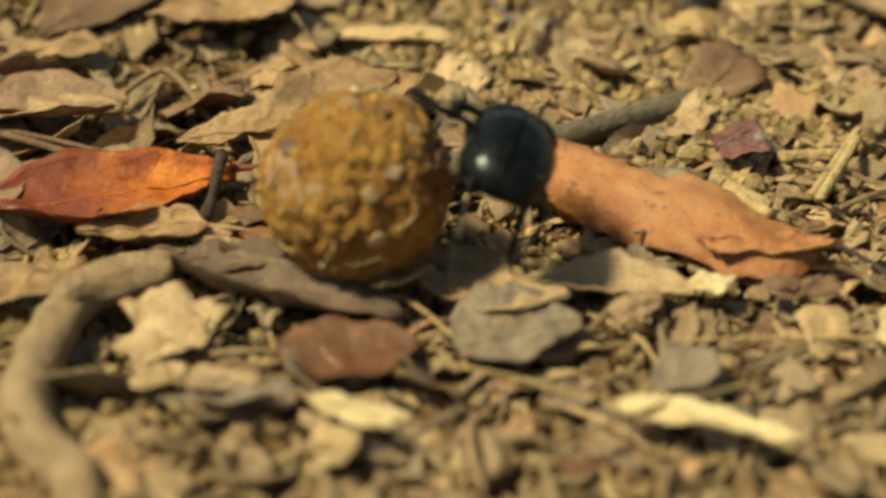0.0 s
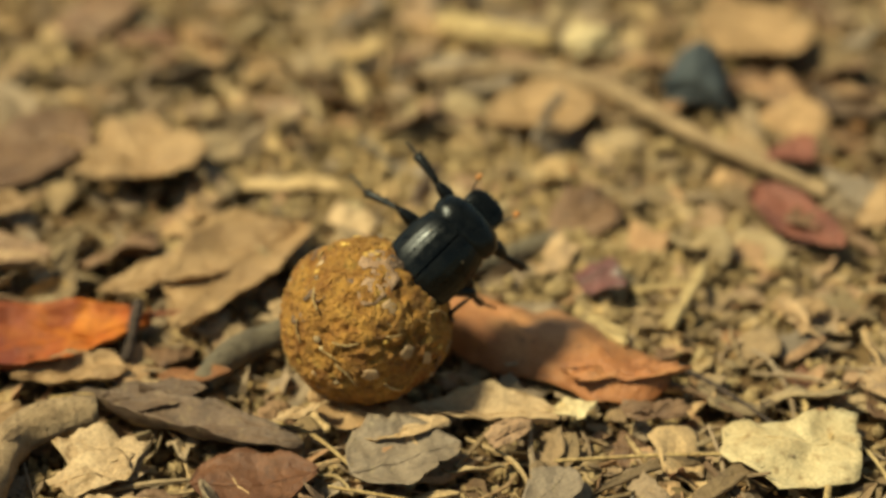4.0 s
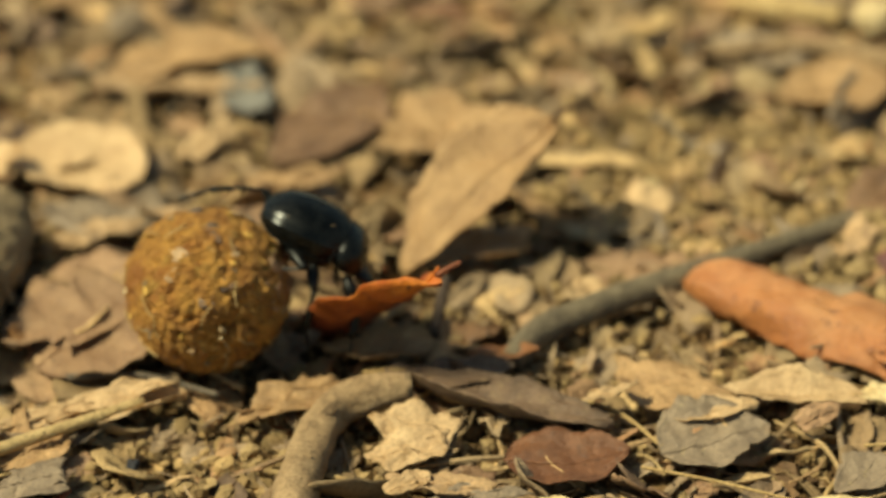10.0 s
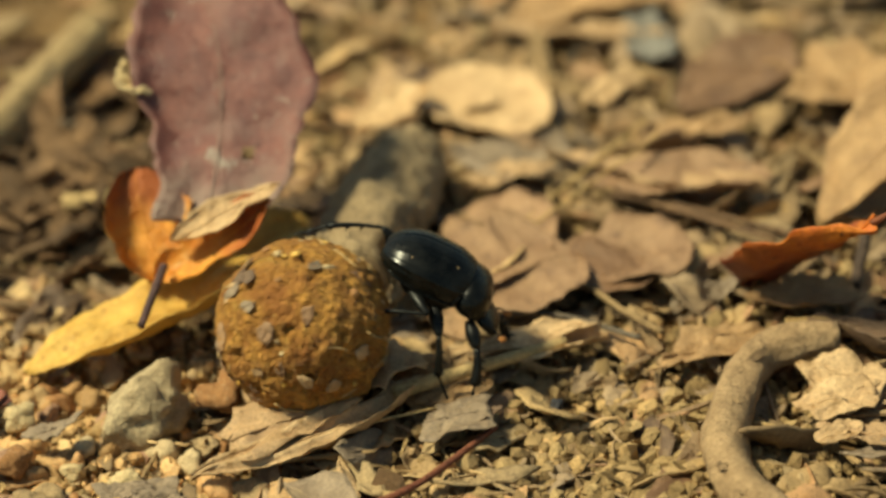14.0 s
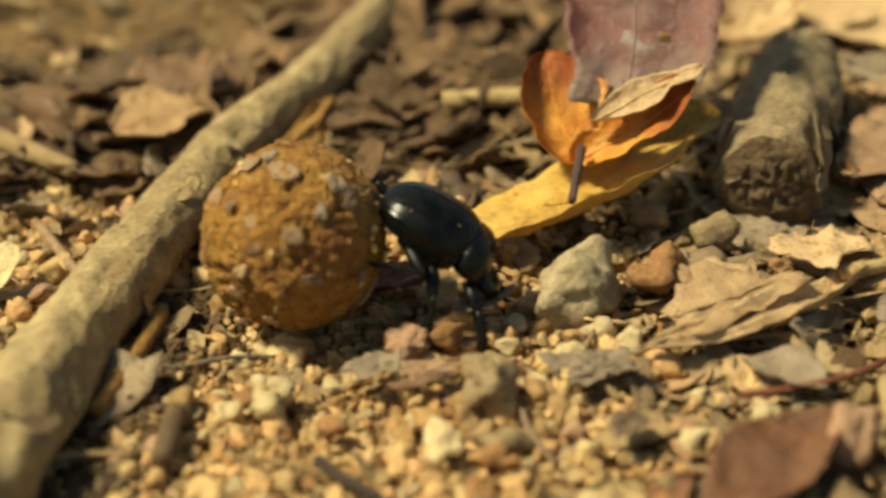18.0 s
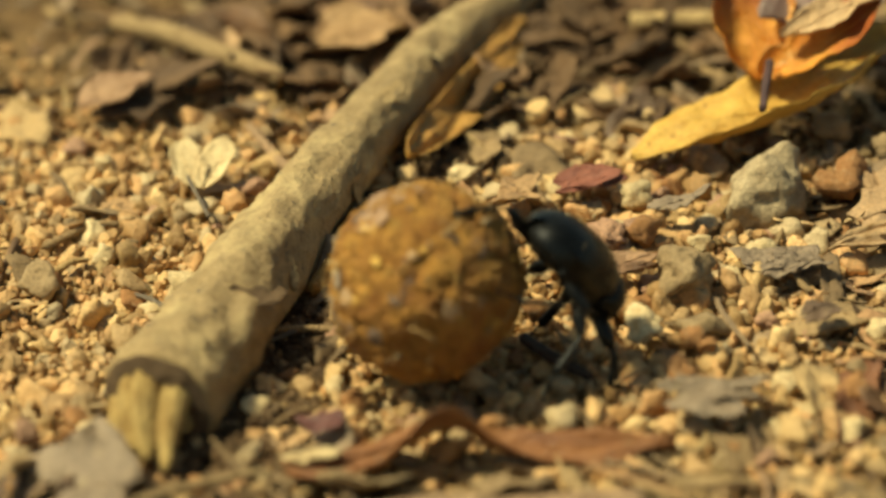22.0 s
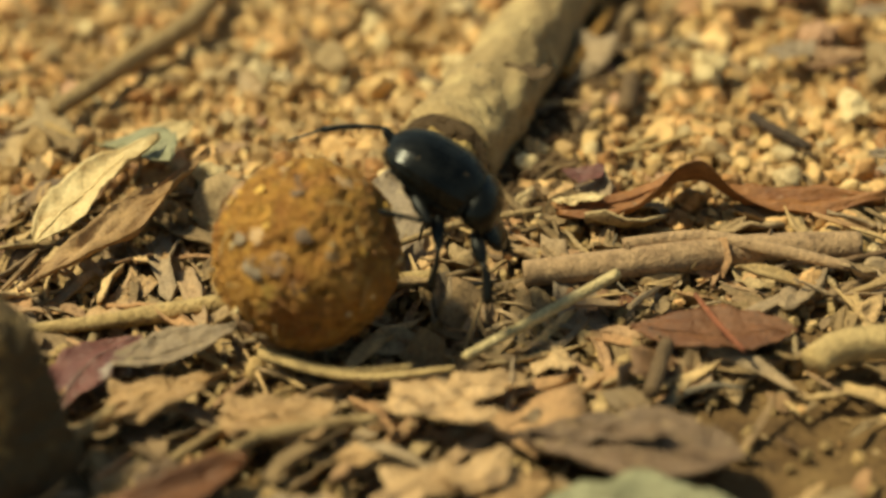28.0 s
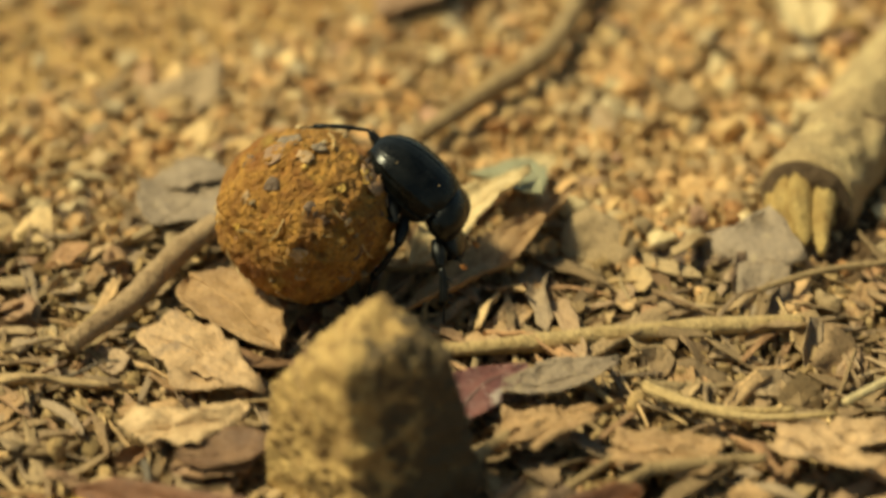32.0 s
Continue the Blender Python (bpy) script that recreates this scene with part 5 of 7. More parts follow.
leaf((-0.2351, -0.0587, 0.0040), (-0.2174, -0.0527, 0.0060), 0.0067, "leaf_brown", "curled brown flake of leaf on gravel", curl=0.50, jag=0.60, seed=729)
stone((-0.1969, -0.0421, 0.0012), (0.0037, 0.0032, 0.0028), "stone_pale", "whitish quartz pebble on gravel", "pebble")
stone((-0.2584, -0.0542, 0.0019), (0.0048, 0.0041, 0.0036), "stone_pale", "blocky pale quartz pebble on gravel", "pebble")
stone((-0.2453, -0.0502, 0.0004), (0.0023, 0.0020, 0.0017), "stone_pale", "small white quartz pebble on gravel", "pebble")
stone((-0.1736, -0.0730, 0.0013), (0.0038, 0.0032, 0.0028), "stone_pale", "clear pale quartz pebble on gravel", "pebble")
stone((-0.2226, -0.0327, 0.0018), (0.0047, 0.0040, 0.0036), "stone_pink", "lumpy pinkish pebble on gravel", "pebble")
stone((-0.2335, -0.0341, 0.0007), (0.0028, 0.0024, 0.0021), "stone_orange", "small brown-orange pebble on gravel", "pebble")
stone((-0.2122, -0.0451, 0.0019), (0.0049, 0.0042, 0.0037), "stone_tan", "crumbly tan pebble on gravel", "pebble")
stone((-0.2091, -0.0731, 0.0018), (0.0047, 0.0040, 0.0035), "stone_tan", "tan clod on gravel", "pebble")
stone((-0.1584, -0.0648, 0.0012), (0.0036, 0.0031, 0.0027), "stone_pale", "pale rounded quartz pebble", "pebble")
stone((-0.2142, -0.0907, 0.0016), (0.0043, 0.0037, 0.0032), "stone_orange", "orange quartz pebble on gravel", "pebble")
stone((-0.1706, -0.0005, 0.0008), (0.0030, 0.0025, 0.0022), "stone_tan", "tan pebble under dry leaves", "pebble")
leaf((-0.2412, -0.0186, 0.0040), (-0.2266, -0.0112, 0.0060), 0.0088, "leaf_red", "dull red leaf lying on gravel", curl=0.30, jag=0.30, seed=730)
leaf((-0.2020, -0.0568, 0.0040), (-0.1835, -0.0520, 0.0060), 0.0097, "leaf_grey", "flat grey flake pressed on gravel", curl=0.20, jag=0.50, seed=731)
leaf((-0.1937, -0.0759, 0.0040), (-0.1790, -0.0690, 0.0060), 0.0089, "leaf_dark", "grey-brown flat chip of bark on gravel", curl=0.20, jag=0.50, seed=732)
stone((-0.3179, -0.0601, 0.0023), (0.0056, 0.0047, 0.0042), "stone_pale", "glittering pale quartz stone on gravel", "pebble")
stone((-0.3502, -0.0578, 0.0022), (0.0054, 0.0046, 0.0040), "stone_tan", "dull tan pebble on gravel", "pebble")
stone((-0.2788, -0.1011, 0.0010), (0.0033, 0.0028, 0.0025), "stone_orange", "orange-tan pebble on coarse sand", "pebble")
stone((-0.2091, -0.0802, 0.0009), (0.0032, 0.0027, 0.0024), "stone_orange", "orange pebble by flat leaf flakes", "pebble")
stone((-0.1807, -0.0957, 0.0013), (0.0038, 0.0032, 0.0029), "stone_orange", "large orange pebble on gravel", "pebble")
stone((-0.2121, -0.0543, 0.0026), (0.0060, 0.0051, 0.0045), "stone_tan", "crumbly brown clod on gravel", "pebble")
stone((-0.2025, -0.0516, 0.0009), (0.0031, 0.0027, 0.0023), "stone_pale", "pale quartz pebble beside flakes", "pebble")
stone((-0.2503, -0.1110, 0.0010), (0.0033, 0.0028, 0.0025), "stone_orange", "reddish orange pebble on sand", "pebble")
leaf((-0.2899, -0.1195, 0.0040), (-0.2786, -0.1123, 0.0060), 0.0094, "leaf_purple", "dark purple leaf chip on sand", curl=0.20, jag=0.40, seed=733)
leaf((-0.2196, -0.1060, 0.0040), (-0.1978, -0.1047, 0.0060), 0.0123, "leaf_grey", "flat weathered grey flake on gravel", curl=0.20, jag=0.60, seed=734)
leaf((-0.2919, -0.1294, 0.0040), (-0.2780, -0.1283, 0.0060), 0.0059, "leaf_pale", "pale narrow chip of dry leaf", curl=0.20, jag=0.40, seed=735)
stick([(-0.3781, -0.2337, 0.0050, 0.0016), (-0.3694, -0.2188, 0.0050, 0.0014)], "wood_tan", "short broken wood chip on shreds", "wood_chip", rough=0.08)
stick([(-0.3479, -0.2364, 0.0050, 0.0014), (-0.3391, -0.2244, 0.0050, 0.0013)], "wood_tan", "short broken chip of wood", "wood_chip", rough=0.08)
stick([(-0.3408, -0.2256, 0.0050, 0.0013), (-0.3297, -0.2212, 0.0050, 0.0012), (-0.3172, -0.2171, 0.0050, 0.0010)], "wood_tan", "split tan stalk among shreds", "twig", rough=0.08)
stick([(-0.3446, -0.1951, 0.0050, 0.0011), (-0.3301, -0.2013, 0.0050, 0.0009), (-0.3130, -0.1991, 0.0050, 0.0008)], "wood_pale", "pale frayed stalk over shreds", "twig", rough=0.08)
leaf((-0.3770, -0.2238, 0.0040), (-0.3466, -0.2040, 0.0060), 0.0065, "leaf_tan", "grey-tan leaf strip with a torn rim", curl=0.40, jag=0.40, seed=736)
leaf((-0.3174, -0.2108, 0.0060), (-0.2886, -0.2203, 0.0080), 0.0183, "leaf_pinktan", "brittle crumpled pinkish tan leaf", curl=0.30, jag=0.60, seed=737)
leaf((-0.3030, -0.2424, 0.0060), (-0.2857, -0.2302, 0.0070), 0.0136, "leaf_pinktan", "cracked piece of pinkish tan leaf", curl=0.30, jag=0.60, seed=738)
leaf((-0.2975, -0.2551, 0.0040), (-0.2847, -0.2455, 0.0060), 0.0101, "leaf_tan", "curled tan leaf piece on shreds", curl=0.50, jag=0.60, seed=739)
leaf((-0.2899, -0.2164, 0.0040), (-0.2613, -0.2177, 0.0060), 0.0187, "leaf_dark", "dark purplish brown leaf on shreds", curl=0.30, jag=0.40, seed=740)
leaf((-0.3417, -0.2502, 0.0040), (-0.3192, -0.2500, 0.0060), 0.0121, "leaf_grey", "dull flat leaf among shreds", curl=0.30, jag=0.40, seed=741)
leaf((-0.3263, -0.2292, 0.0040), (-0.3127, -0.2323, 0.0060), 0.0075, "leaf_tan", "tan crumpled leaf shred", curl=0.50, jag=0.70, seed=742)
stone((-0.3712, -0.2300, 0.0005), (0.0024, 0.0021, 0.0018), "stone_tan", "small tan stone at a rock", "pebble")
stick([(-0.2649, -0.2045, 0.0050, 0.0017), (-0.2625, -0.1860, 0.0050, 0.0016)], "bark_brown", "dark knob of rotten wood", "wood_chip", rough=0.08)
leaf((-0.4567, -0.1911, 0.0040), (-0.4218, -0.2090, 0.0060), 0.0200, "leaf_pinktan", "crumpled pink-grey leaf beside a rock", curl=0.30, jag=0.50, seed=743)
leaf((-0.4346, -0.2361, 0.0040), (-0.4162, -0.2296, 0.0060), 0.0148, "leaf_brown", "brown leaf hidden under a pale one", curl=0.20, jag=0.30, seed=744)
leaf((-0.4440, -0.2577, 0.0040), (-0.4182, -0.2635, 0.0060), 0.0076, "leaf_cream", "pale leaf strip at a rock", curl=0.30, jag=0.30, seed=745)
leaf((-0.4721, -0.1274, 0.0040), (-0.4538, -0.1221, 0.0060), 0.0159, "leaf_grey", "grey leaf lying on sand", curl=0.20, jag=0.30, seed=746)
leaf((-0.3961, -0.1197, 0.0040), (-0.3776, -0.0996, 0.0060), 0.0119, "leaf_pale", "pale leaf on sandy ground", curl=0.30, jag=0.30, seed=747)
leaf((-0.3585, 0.0260, 0.0040), (-0.3426, 0.0390, 0.0070), 0.0150, "leaf_pinkbrown", "dull pinkish brown leaf on gravel", curl=0.3, seed=790)
ROCK = (-0.3919, -0.2514, 0.0000)



def build_rock():
    """A pointed rock standing on end: a few broken faces that meet in worn ridges."""
    faces3 = [((-0.0235, 0.002, 0), (0.003, -0.019, 0), (-0.0150, -0.004, 0.034)), ((0.003, -0.019, 0), (0.0235, 0.002, 0), (0.0100, -0.004, 0.040)),
              ((-0.0165, 0.0, 0.033), (-0.0030, -0.008, 0.046), (-0.0030, 0.008, 0.047)), ((0.0145, 0.002, 0.040), (0.0075, -0.007, 0.046), (0.0075, 0.008, 0.046)),
              ((0.0235, 0.002, 0), (0.0, 0.017, 0), (0.006, 0.009, 0.044)), ((0.0, 0.017, 0), (-0.0235, 0.002, 0), (-0.006, 0.009, 0.040)),
              ((0.0, -0.02, 0.0435), (0.01, 0.0, 0.0462), (-0.01, 0.0, 0.0468)), ((0.0, -0.0185, 0.002), (0.004, -0.0175, 0.012), (0.010, -0.0140, 0.010))]
    mid = np.array([0.0, 0.0, 0.016])
    cuts = []
    for a, b, c in faces3:
        a, b, c = (np.array(q) - mid for q in (a, b, c))
        d = np.cross(b - a, c - a)
        d = d / np.linalg.norm(d)
        if d @ a < 0:
            d = -d
        cuts.append((d, float(d @ a)))
    cuts.append((np.array([0, 0, -1.0]), 0.024))
    v, f = ICO[6]
    out = []
    for p in v:
        soft = sum((max(0.0, float(p @ d)) / h) ** 22 for d, h in cuts) ** (-1 / 22)
        x, y, z = p * soft + mid
        k = 1 + 0.05 * nz(x, y, z + 0.3, 70) + 0.085 * nz(x, y, z, 190) + 0.065 * nz(x, y, z, 430) + 0.045 * nz(x, y, z, 1000)
        out.append((x * k, y * k * 0.95, (mid[2] + (z - mid[2]) * (1 + 0.6 * (k - 1))) * 0.85))
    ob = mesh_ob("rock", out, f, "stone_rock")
    ob.location = (ROCK[0] - 0.002, ROCK[1] + 0.014, 0)
    tagged(ob, "blunt pointed brown rock standing upright in litter", "rock")


build_rock()

# ---- litter that one could count ----
rng = random.Random(11)
# places of the largest leaves, which no loose scrap covers: x, y, radius
KEEP_OUT = [(-0.045, 0.032, 0.026), (-0.065, 0.030, 0.020), (0.050, 0.024, 0.022), (0.075, 0.008, 0.022), (-0.178, 0.040, 0.030), (-0.195, 0.018, 0.022), (0.117, -0.041, 0.020), (-0.118, 0.118, 0.022), (-0.018, 0.118, 0.022)]


def beside(x, y):
    """Whether a place lies along the ball's way, where the litter is laid thickest."""
    way = 0.02 if x > -0.15 else 0.02 + (x + 0.15) * 0.84
    return -0.13 < y - way < 0.21


def spot(want_sand=None, tries=60):
    for _ in range(tries):
        x, y = rng.uniform(-0.56, 0.20), rng.uniform(-0.33, 0.26)
        if not beside(x, y) or any((x - a) ** 2 + (y - b) ** 2 < r * r for a, b, r in KEEP_OUT):
            continue
        if want_sand is None or rng.random() < (sandy(x, y) if want_sand else 1 - sandy(x, y)):
            return x, y
    return x, y


SCRAPS = []
for mname, n in (("tan", 4), ("brown", 4), ("grey", 4), ("cream", 3), ("pinkbrown", 4), ("redbrown", 3), ("dark", 3), ("pinktan", 3)):
    for k in range(n):
        s = rng.uniform(0.013, 0.030)
        v, f, uv = torn_data(s, s * rng.uniform(0.4, 0.85), rng.uniform(0.2, 0.9), rng.uniform(0.4, 1.1), rng.randrange(9999), 24, 4)
        v = [(a - s / 2, b, c) for a, b, c in v]
        scrap = mesh_ob("leaf_scrap", v, f, "leaf_" + mname, uvs=uv)
        run = [v[1 + q * 24 + 12] for q in (3, 1)] + [v[0]] + [v[1 + q * 24] for q in (1, 2)]
        tv, tf, _ = tube([(p[0], p[1], p[2] + 0.00004, 0.0003 * (1.05 - 0.18 * q)) for q, p in enumerate(run)], 5)
        mesh_ob("midrib", tv, tf, "leaf_" + mname, scrap)
        SCRAPS.append((mname, scrap))
TEXT = {"tan": "torn tan scrap of dry leaf", "brown": "dull brown scrap of leaf", "grey": "greyish weathered scrap of leaf", "cream": "pale cream scrap of leaf",
        "pinkbrown": "pinkish brown scrap of leaf", "redbrown": "red-brown scrap of leaf", "dark": "dark rotting scrap of leaf", "pinktan": "crumpled pink-tan scrap of leaf"}
for k in range(290):
    mname, src = SCRAPS[k % len(SCRAPS)]
    ob = src if k < len(SCRAPS) else copy_thing(src, Matrix())
    x, y = spot(False)
    ob.matrix_world = pose(x, y, ground_z(x, y) + (rng.uniform(0.003, 0.0065) if y > 0.04 else 0.0037), rng.gauss(0, 19), rng.gauss(0, 19), rng.uniform(0, 360))
    ob.scale = [rng.uniform(0.7, 1.3) * (1.4 if y > 0.05 else 1.0)] * 3
    tagged(ob, TEXT[mname], "leaf", group="leaf scraps in the litter")

STONES = []
for mname, n in (("stone_tan", 4), ("stone_pale", 4), ("stone_orange", 4), ("stone_pink", 3), ("stone_grey", 2)):
    for k in range(n):
        v, f = lump(3, rng.randrange(999), 0.35, 1.5, 0.12, 10)
        STONES.append((mname, mesh_ob("pebble", v * np.array([0.0030, 0.0024, 0.0020]), f, mname)))
for k in range(290):
    mname, src = STONES[k % len(STONES)]
    ob = src if k < len(STONES) else src.copy()
    if k >= len(STONES):
        scene.collection.objects.link(ob)
    x, y = spot(rng.random() < 0.93)
    s = rng.uniform(0.6, 1.5)
    ob.matrix_world = pose(x, y, ground_z(x, y) + 0.0030 * s * 0.6 + 0.0012, rng.uniform(-30, 30), rng.uniform(-30, 30), rng.uniform(0, 360))
    ob.scale = [s] * 3
    tagged(ob, {"stone_tan": "small tan pebble among gravel", "stone_pale": "small pale quartz pebble among gravel", "stone_orange": "small orange pebble among gravel", "stone_pink": "small pinkish pebble among gravel",
                "stone_grey": "small grey pebble among gravel"}[mname], "stone", group="pebbles of the gravel")

for k in range(150):
    x, y = spot(rng.random() < 0.18)
    length, a = rng.uniform(0.008, 0.032), rng.uniform(0, 2 * math.pi)
    r = rng.uniform(0.00035, 0.0011)
    z = ground_z(x, y) + 0.005
    bend = rng.uniform(-0.2, 0.2) * length
    pts = [(x + math.cos(a) * length * t - math.sin(a) * bend * math.sin(3 * t), y + math.sin(a) * length * t + math.cos(a) * bend * math.sin(3 * t),
            z + rng.uniform(-0.001, 0.0015), r * (1 - 0.4 * t)) for t in (0, 0.35, 0.7, 1)]
    mname, text = rng.choice((("twig_tan", "thin tan twig in the litter"), ("twig_brown", "thin brown twig in the litter"), ("straw", "dry straw in the litter"),
                              ("twig_grey", "thin grey twig in the litter"), ("wood_pale", "pale wood splinter in the litter")))
    ob = stick(pts, mname, text, "straw" if mname == "straw" else "twig", 0.06)
    ob["group"] = "twigs in the litter"

# ---- uncounted litter ----


def scatter(name, material, templates, count, where, size, lift, label, category, tilt=1.0, smooth=False):
    verts, faces, base = [], [], 0
    made = 0
    while made < count:
        x, y = rng.uniform(-0.60, 0.24), rng.uniform(-0.33, 0.30)
        if not beside(x, y) and rng.random() < 0.8:
            continue
        if rng.random() > where(x, y):
            continue
        made += 1
        tv, tf = templates[made % len(templates)]
        s = rng.uniform(*size) if rng.random() < 0.85 else rng.uniform(size[1], size[1] * 1.5)
        m = np.array(Euler((rng.gauss(0, 1) * tilt, rng.gauss(0, 1) * tilt, rng.uniform(0, 6.3))).to_matrix())
        verts.append(tv @ m.T * s + np.array([x, y, ground_z(x, y) + lift * s + rng.uniform(0, 0.0012)]))
        faces += [tuple(base + i for i in q) for q in tf]
        base += len(tv)
    ob = mesh_ob(name, np.concatenate(verts), faces, material, smooth=smooth)
    return tagged(ob, label, category, kind="stuff")


grains = [(lump(1, k, 0.6, 1.8, 0.1)[0] * np.array([1, rng.uniform(0.55, 1), rng.uniform(0.45, 0.9)]), ICO[1][1]) for k in range(16)]
rounds = [(lump(2, 50 + k, 0.35, 1.7, 0.12, 10)[0] * np.array([1, rng.uniform(0.6, 1), rng.uniform(0.5, 0.85)]), ICO[2][1]) for k in range(16)]
flakes = []
for k in range(36):
    wide = rng.uniform(0.10, 0.28) if k % 2 else rng.uniform(0.35, 0.8)
    v, f, _ = torn_data(1.0, wide, rng.uniform(0.3, 1.2), rng.uniform(0.5, 1.2), 500 + k, 10, 2)
    flakes.append((np.array(v) - np.array([0.5, 0, 0]), f))
broad = []
for k in range(18):
    v, f, _ = torn_data(1.0, rng.uniform(0.4, 0.85), rng.uniform(0.2, 0.9), rng.uniform(0.4, 1.0), 900 + k, 16, 3)
    broad.append((np.array(v) - np.array([0.5, 0, 0]), f))
needles = []
for k in range(8):
    v, f, _ = tube([(-0.5, 0, 0, 0.025), (-0.1, rng.uniform(-0.1, 0.1), rng.uniform(0, 0.06), 0.032), (0.5, rng.uniform(-0.1, 0.1), 0, 0.018)], 5)
    needles.append((np.array([q[:] for q in v]), f))


def litter(x, y):
    return 1 - 0.93 * sandy(x, y)


def hollow(x, y):
    """Where leaves lie loose over dark hollows, with few crumbs of soil between them."""
    return 1 / (1 + math.exp(max(-40, min(40, (0.045 - y + 0.25 * max(0.0, x) + 0.02 * nz(x, y, 3, 25)) / 0.008))))


scatter("soil_crumbs", "crumbs", grains, 16000, lambda x, y: (1 - 0.8 * sandy(x, y)) * (1 - 0.75 * hollow(x, y)), (0.0005, 0.0019), 0.5, "tan crumbs of dry soil", "soil")
scatter("soil_clods", "crumbs", rounds, 800, lambda x, y: (1 - 0.9 * sandy(x, y)) * (1 - 0.8 * hollow(x, y)), (0.0015, 0.0032), 0.3, "lumpy clods of tan soil", "soil", smooth=True)
chunks = [(lump(3, 80 + k, 0.4, 1.5, 0.16, 8)[0] * np.array([1, rng.uniform(0.6, 1), rng.uniform(0.5, 0.85)]), ICO[3][1]) for k in range(14)]
scatter("coarse_gravel", "sand", chunks, 1700, lambda x, y: sandy(x, y) * (1 - 0.85 * branch_shade(x, y)), (0.0016, 0.0037), 0.5, "coarse angular gravel of mixed stones", "gravel", smooth=True)
scatter("gravel", "sand", rounds, 5000, lambda x, y: sandy(x, y) * (1 - 0.9 * branch_shade(x, y)), (0.0008, 0.0022), 0.7, "golden gravel of small mixed stones", "gravel")
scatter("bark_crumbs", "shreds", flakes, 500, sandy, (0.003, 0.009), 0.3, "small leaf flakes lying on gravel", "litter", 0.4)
scatter("sand_grains", "sand", grains, 34000, lambda x, y: (0.05 + sandy(x, y)) * (1 - 0.85 * branch_shade(x, y)), (0.0004, 0.0011), 1.0, "coarse golden sand grains", "sand")
# dark crumbs that carry the branch's shadow in their colour
scatter("damp_soil", "damp_soil", grains, 3200, branch_shade, (0.0005, 0.0017), 0.8, "dark soil crumbs with a branch's shade painted in", "soil")
scatter("rotten_litter", "darkshreds", flakes, 2200, lambda x, y: 1 - 0.85 * sandy(x, y), (0.004, 0.012), 0.1, "dark rotting leaf shreds", "litter", 0.3)


def bare(x, y):
    """Patches of bare crumbly soil between the leaves."""
    near = math.exp(-((x + 0.083) / 0.030) ** 2 - ((y + 0.045) / 0.028) ** 2)
    back = math.exp(-((x - 0.085) / 0.045) ** 2 - ((y - 0.070) / 0.032) ** 2)
    return max(near, back, 0.8 * math.exp(-((x - 0.045) / 0.03) ** 2 - ((y - 0.105) / 0.02) ** 2))


scatter("soil_mound", "crumbs", grains, 5200, bare, (0.0007, 0.0021), 1.1, "light tan crumbs of loose soil", "soil")
scatter("soil_flakes", "crumbs", flakes, 700, bare, (0.0025, 0.0065), 0.5, "flaky tan crumbs of soil and leaf", "soil", 0.4)


def gap_shade(x, y):
    """Where dark rotting leaves behind the branch stand in for shaded gaps."""
    return math.exp(-((x + 0.225) / 0.035) ** 2 - ((y - 0.105) / 0.038) ** 2) + 0.7 * math.exp(-((x + 0.30) / 0.05) ** 2 - ((y - 0.085) / 0.03) ** 2)


# extra dark leaves, their colour giving the shade between the litter
scatter("humus", "darkshreds", broad, 640, gap_shade, (0.010, 0.026), 0.2, "dark rotting leaves standing in for shaded gaps", "litter", 0.3)
scatter("leaf_litter", "shreds", flakes, 9000, litter, (0.0035, 0.0125), 0.22, "small shreds of dry leaf and bark", "litter", 0.33)
strips = []
for k in range(14):
    v, f, _ = leaf_data(1.0, rng.uniform(0.07, 0.2), rng.uniform(0.3, 0.9), rng.uniform(0.3, 0.8), 1300 + k, 0.35, rng.uniform(0, 0.06), 8, 3)
    strips.append((np.array(v) - np.array([0.5, 0, 0]), f))


def shredded(x, y):
    """The far end of the way, where the litter is all shreds."""
    return (1 - sandy(x, y)) / (1 + math.exp(max(-40, min(40, (y + 0.135) / 0.010)))) if x < 0.0 else 0.0


scatter("leaf_strips", "shreds", strips, 1800, lambda x, y: 0.12 * litter(x, y) + shredded(x, y), (0.007, 0.022), 0.14, "narrow strips of torn leaf and bark", "litter", 0.18, smooth=True)
scatter("broken_leaves", "shreds", broad, 2500, lambda x, y: litter(x, y) * (1 - 0.45 * shredded(x, y)), (0.009, 0.021), 0.16, "broken pieces of brown and tan leaf", "litter", 0.3, smooth=True)
scatter("straw_litter", "shreds", needles, 2300, litter, (0.004, 0.015), 0.22, "fine stalks and fibres in the litter", "litter", 0.2)

# ---- the ball of dung ----


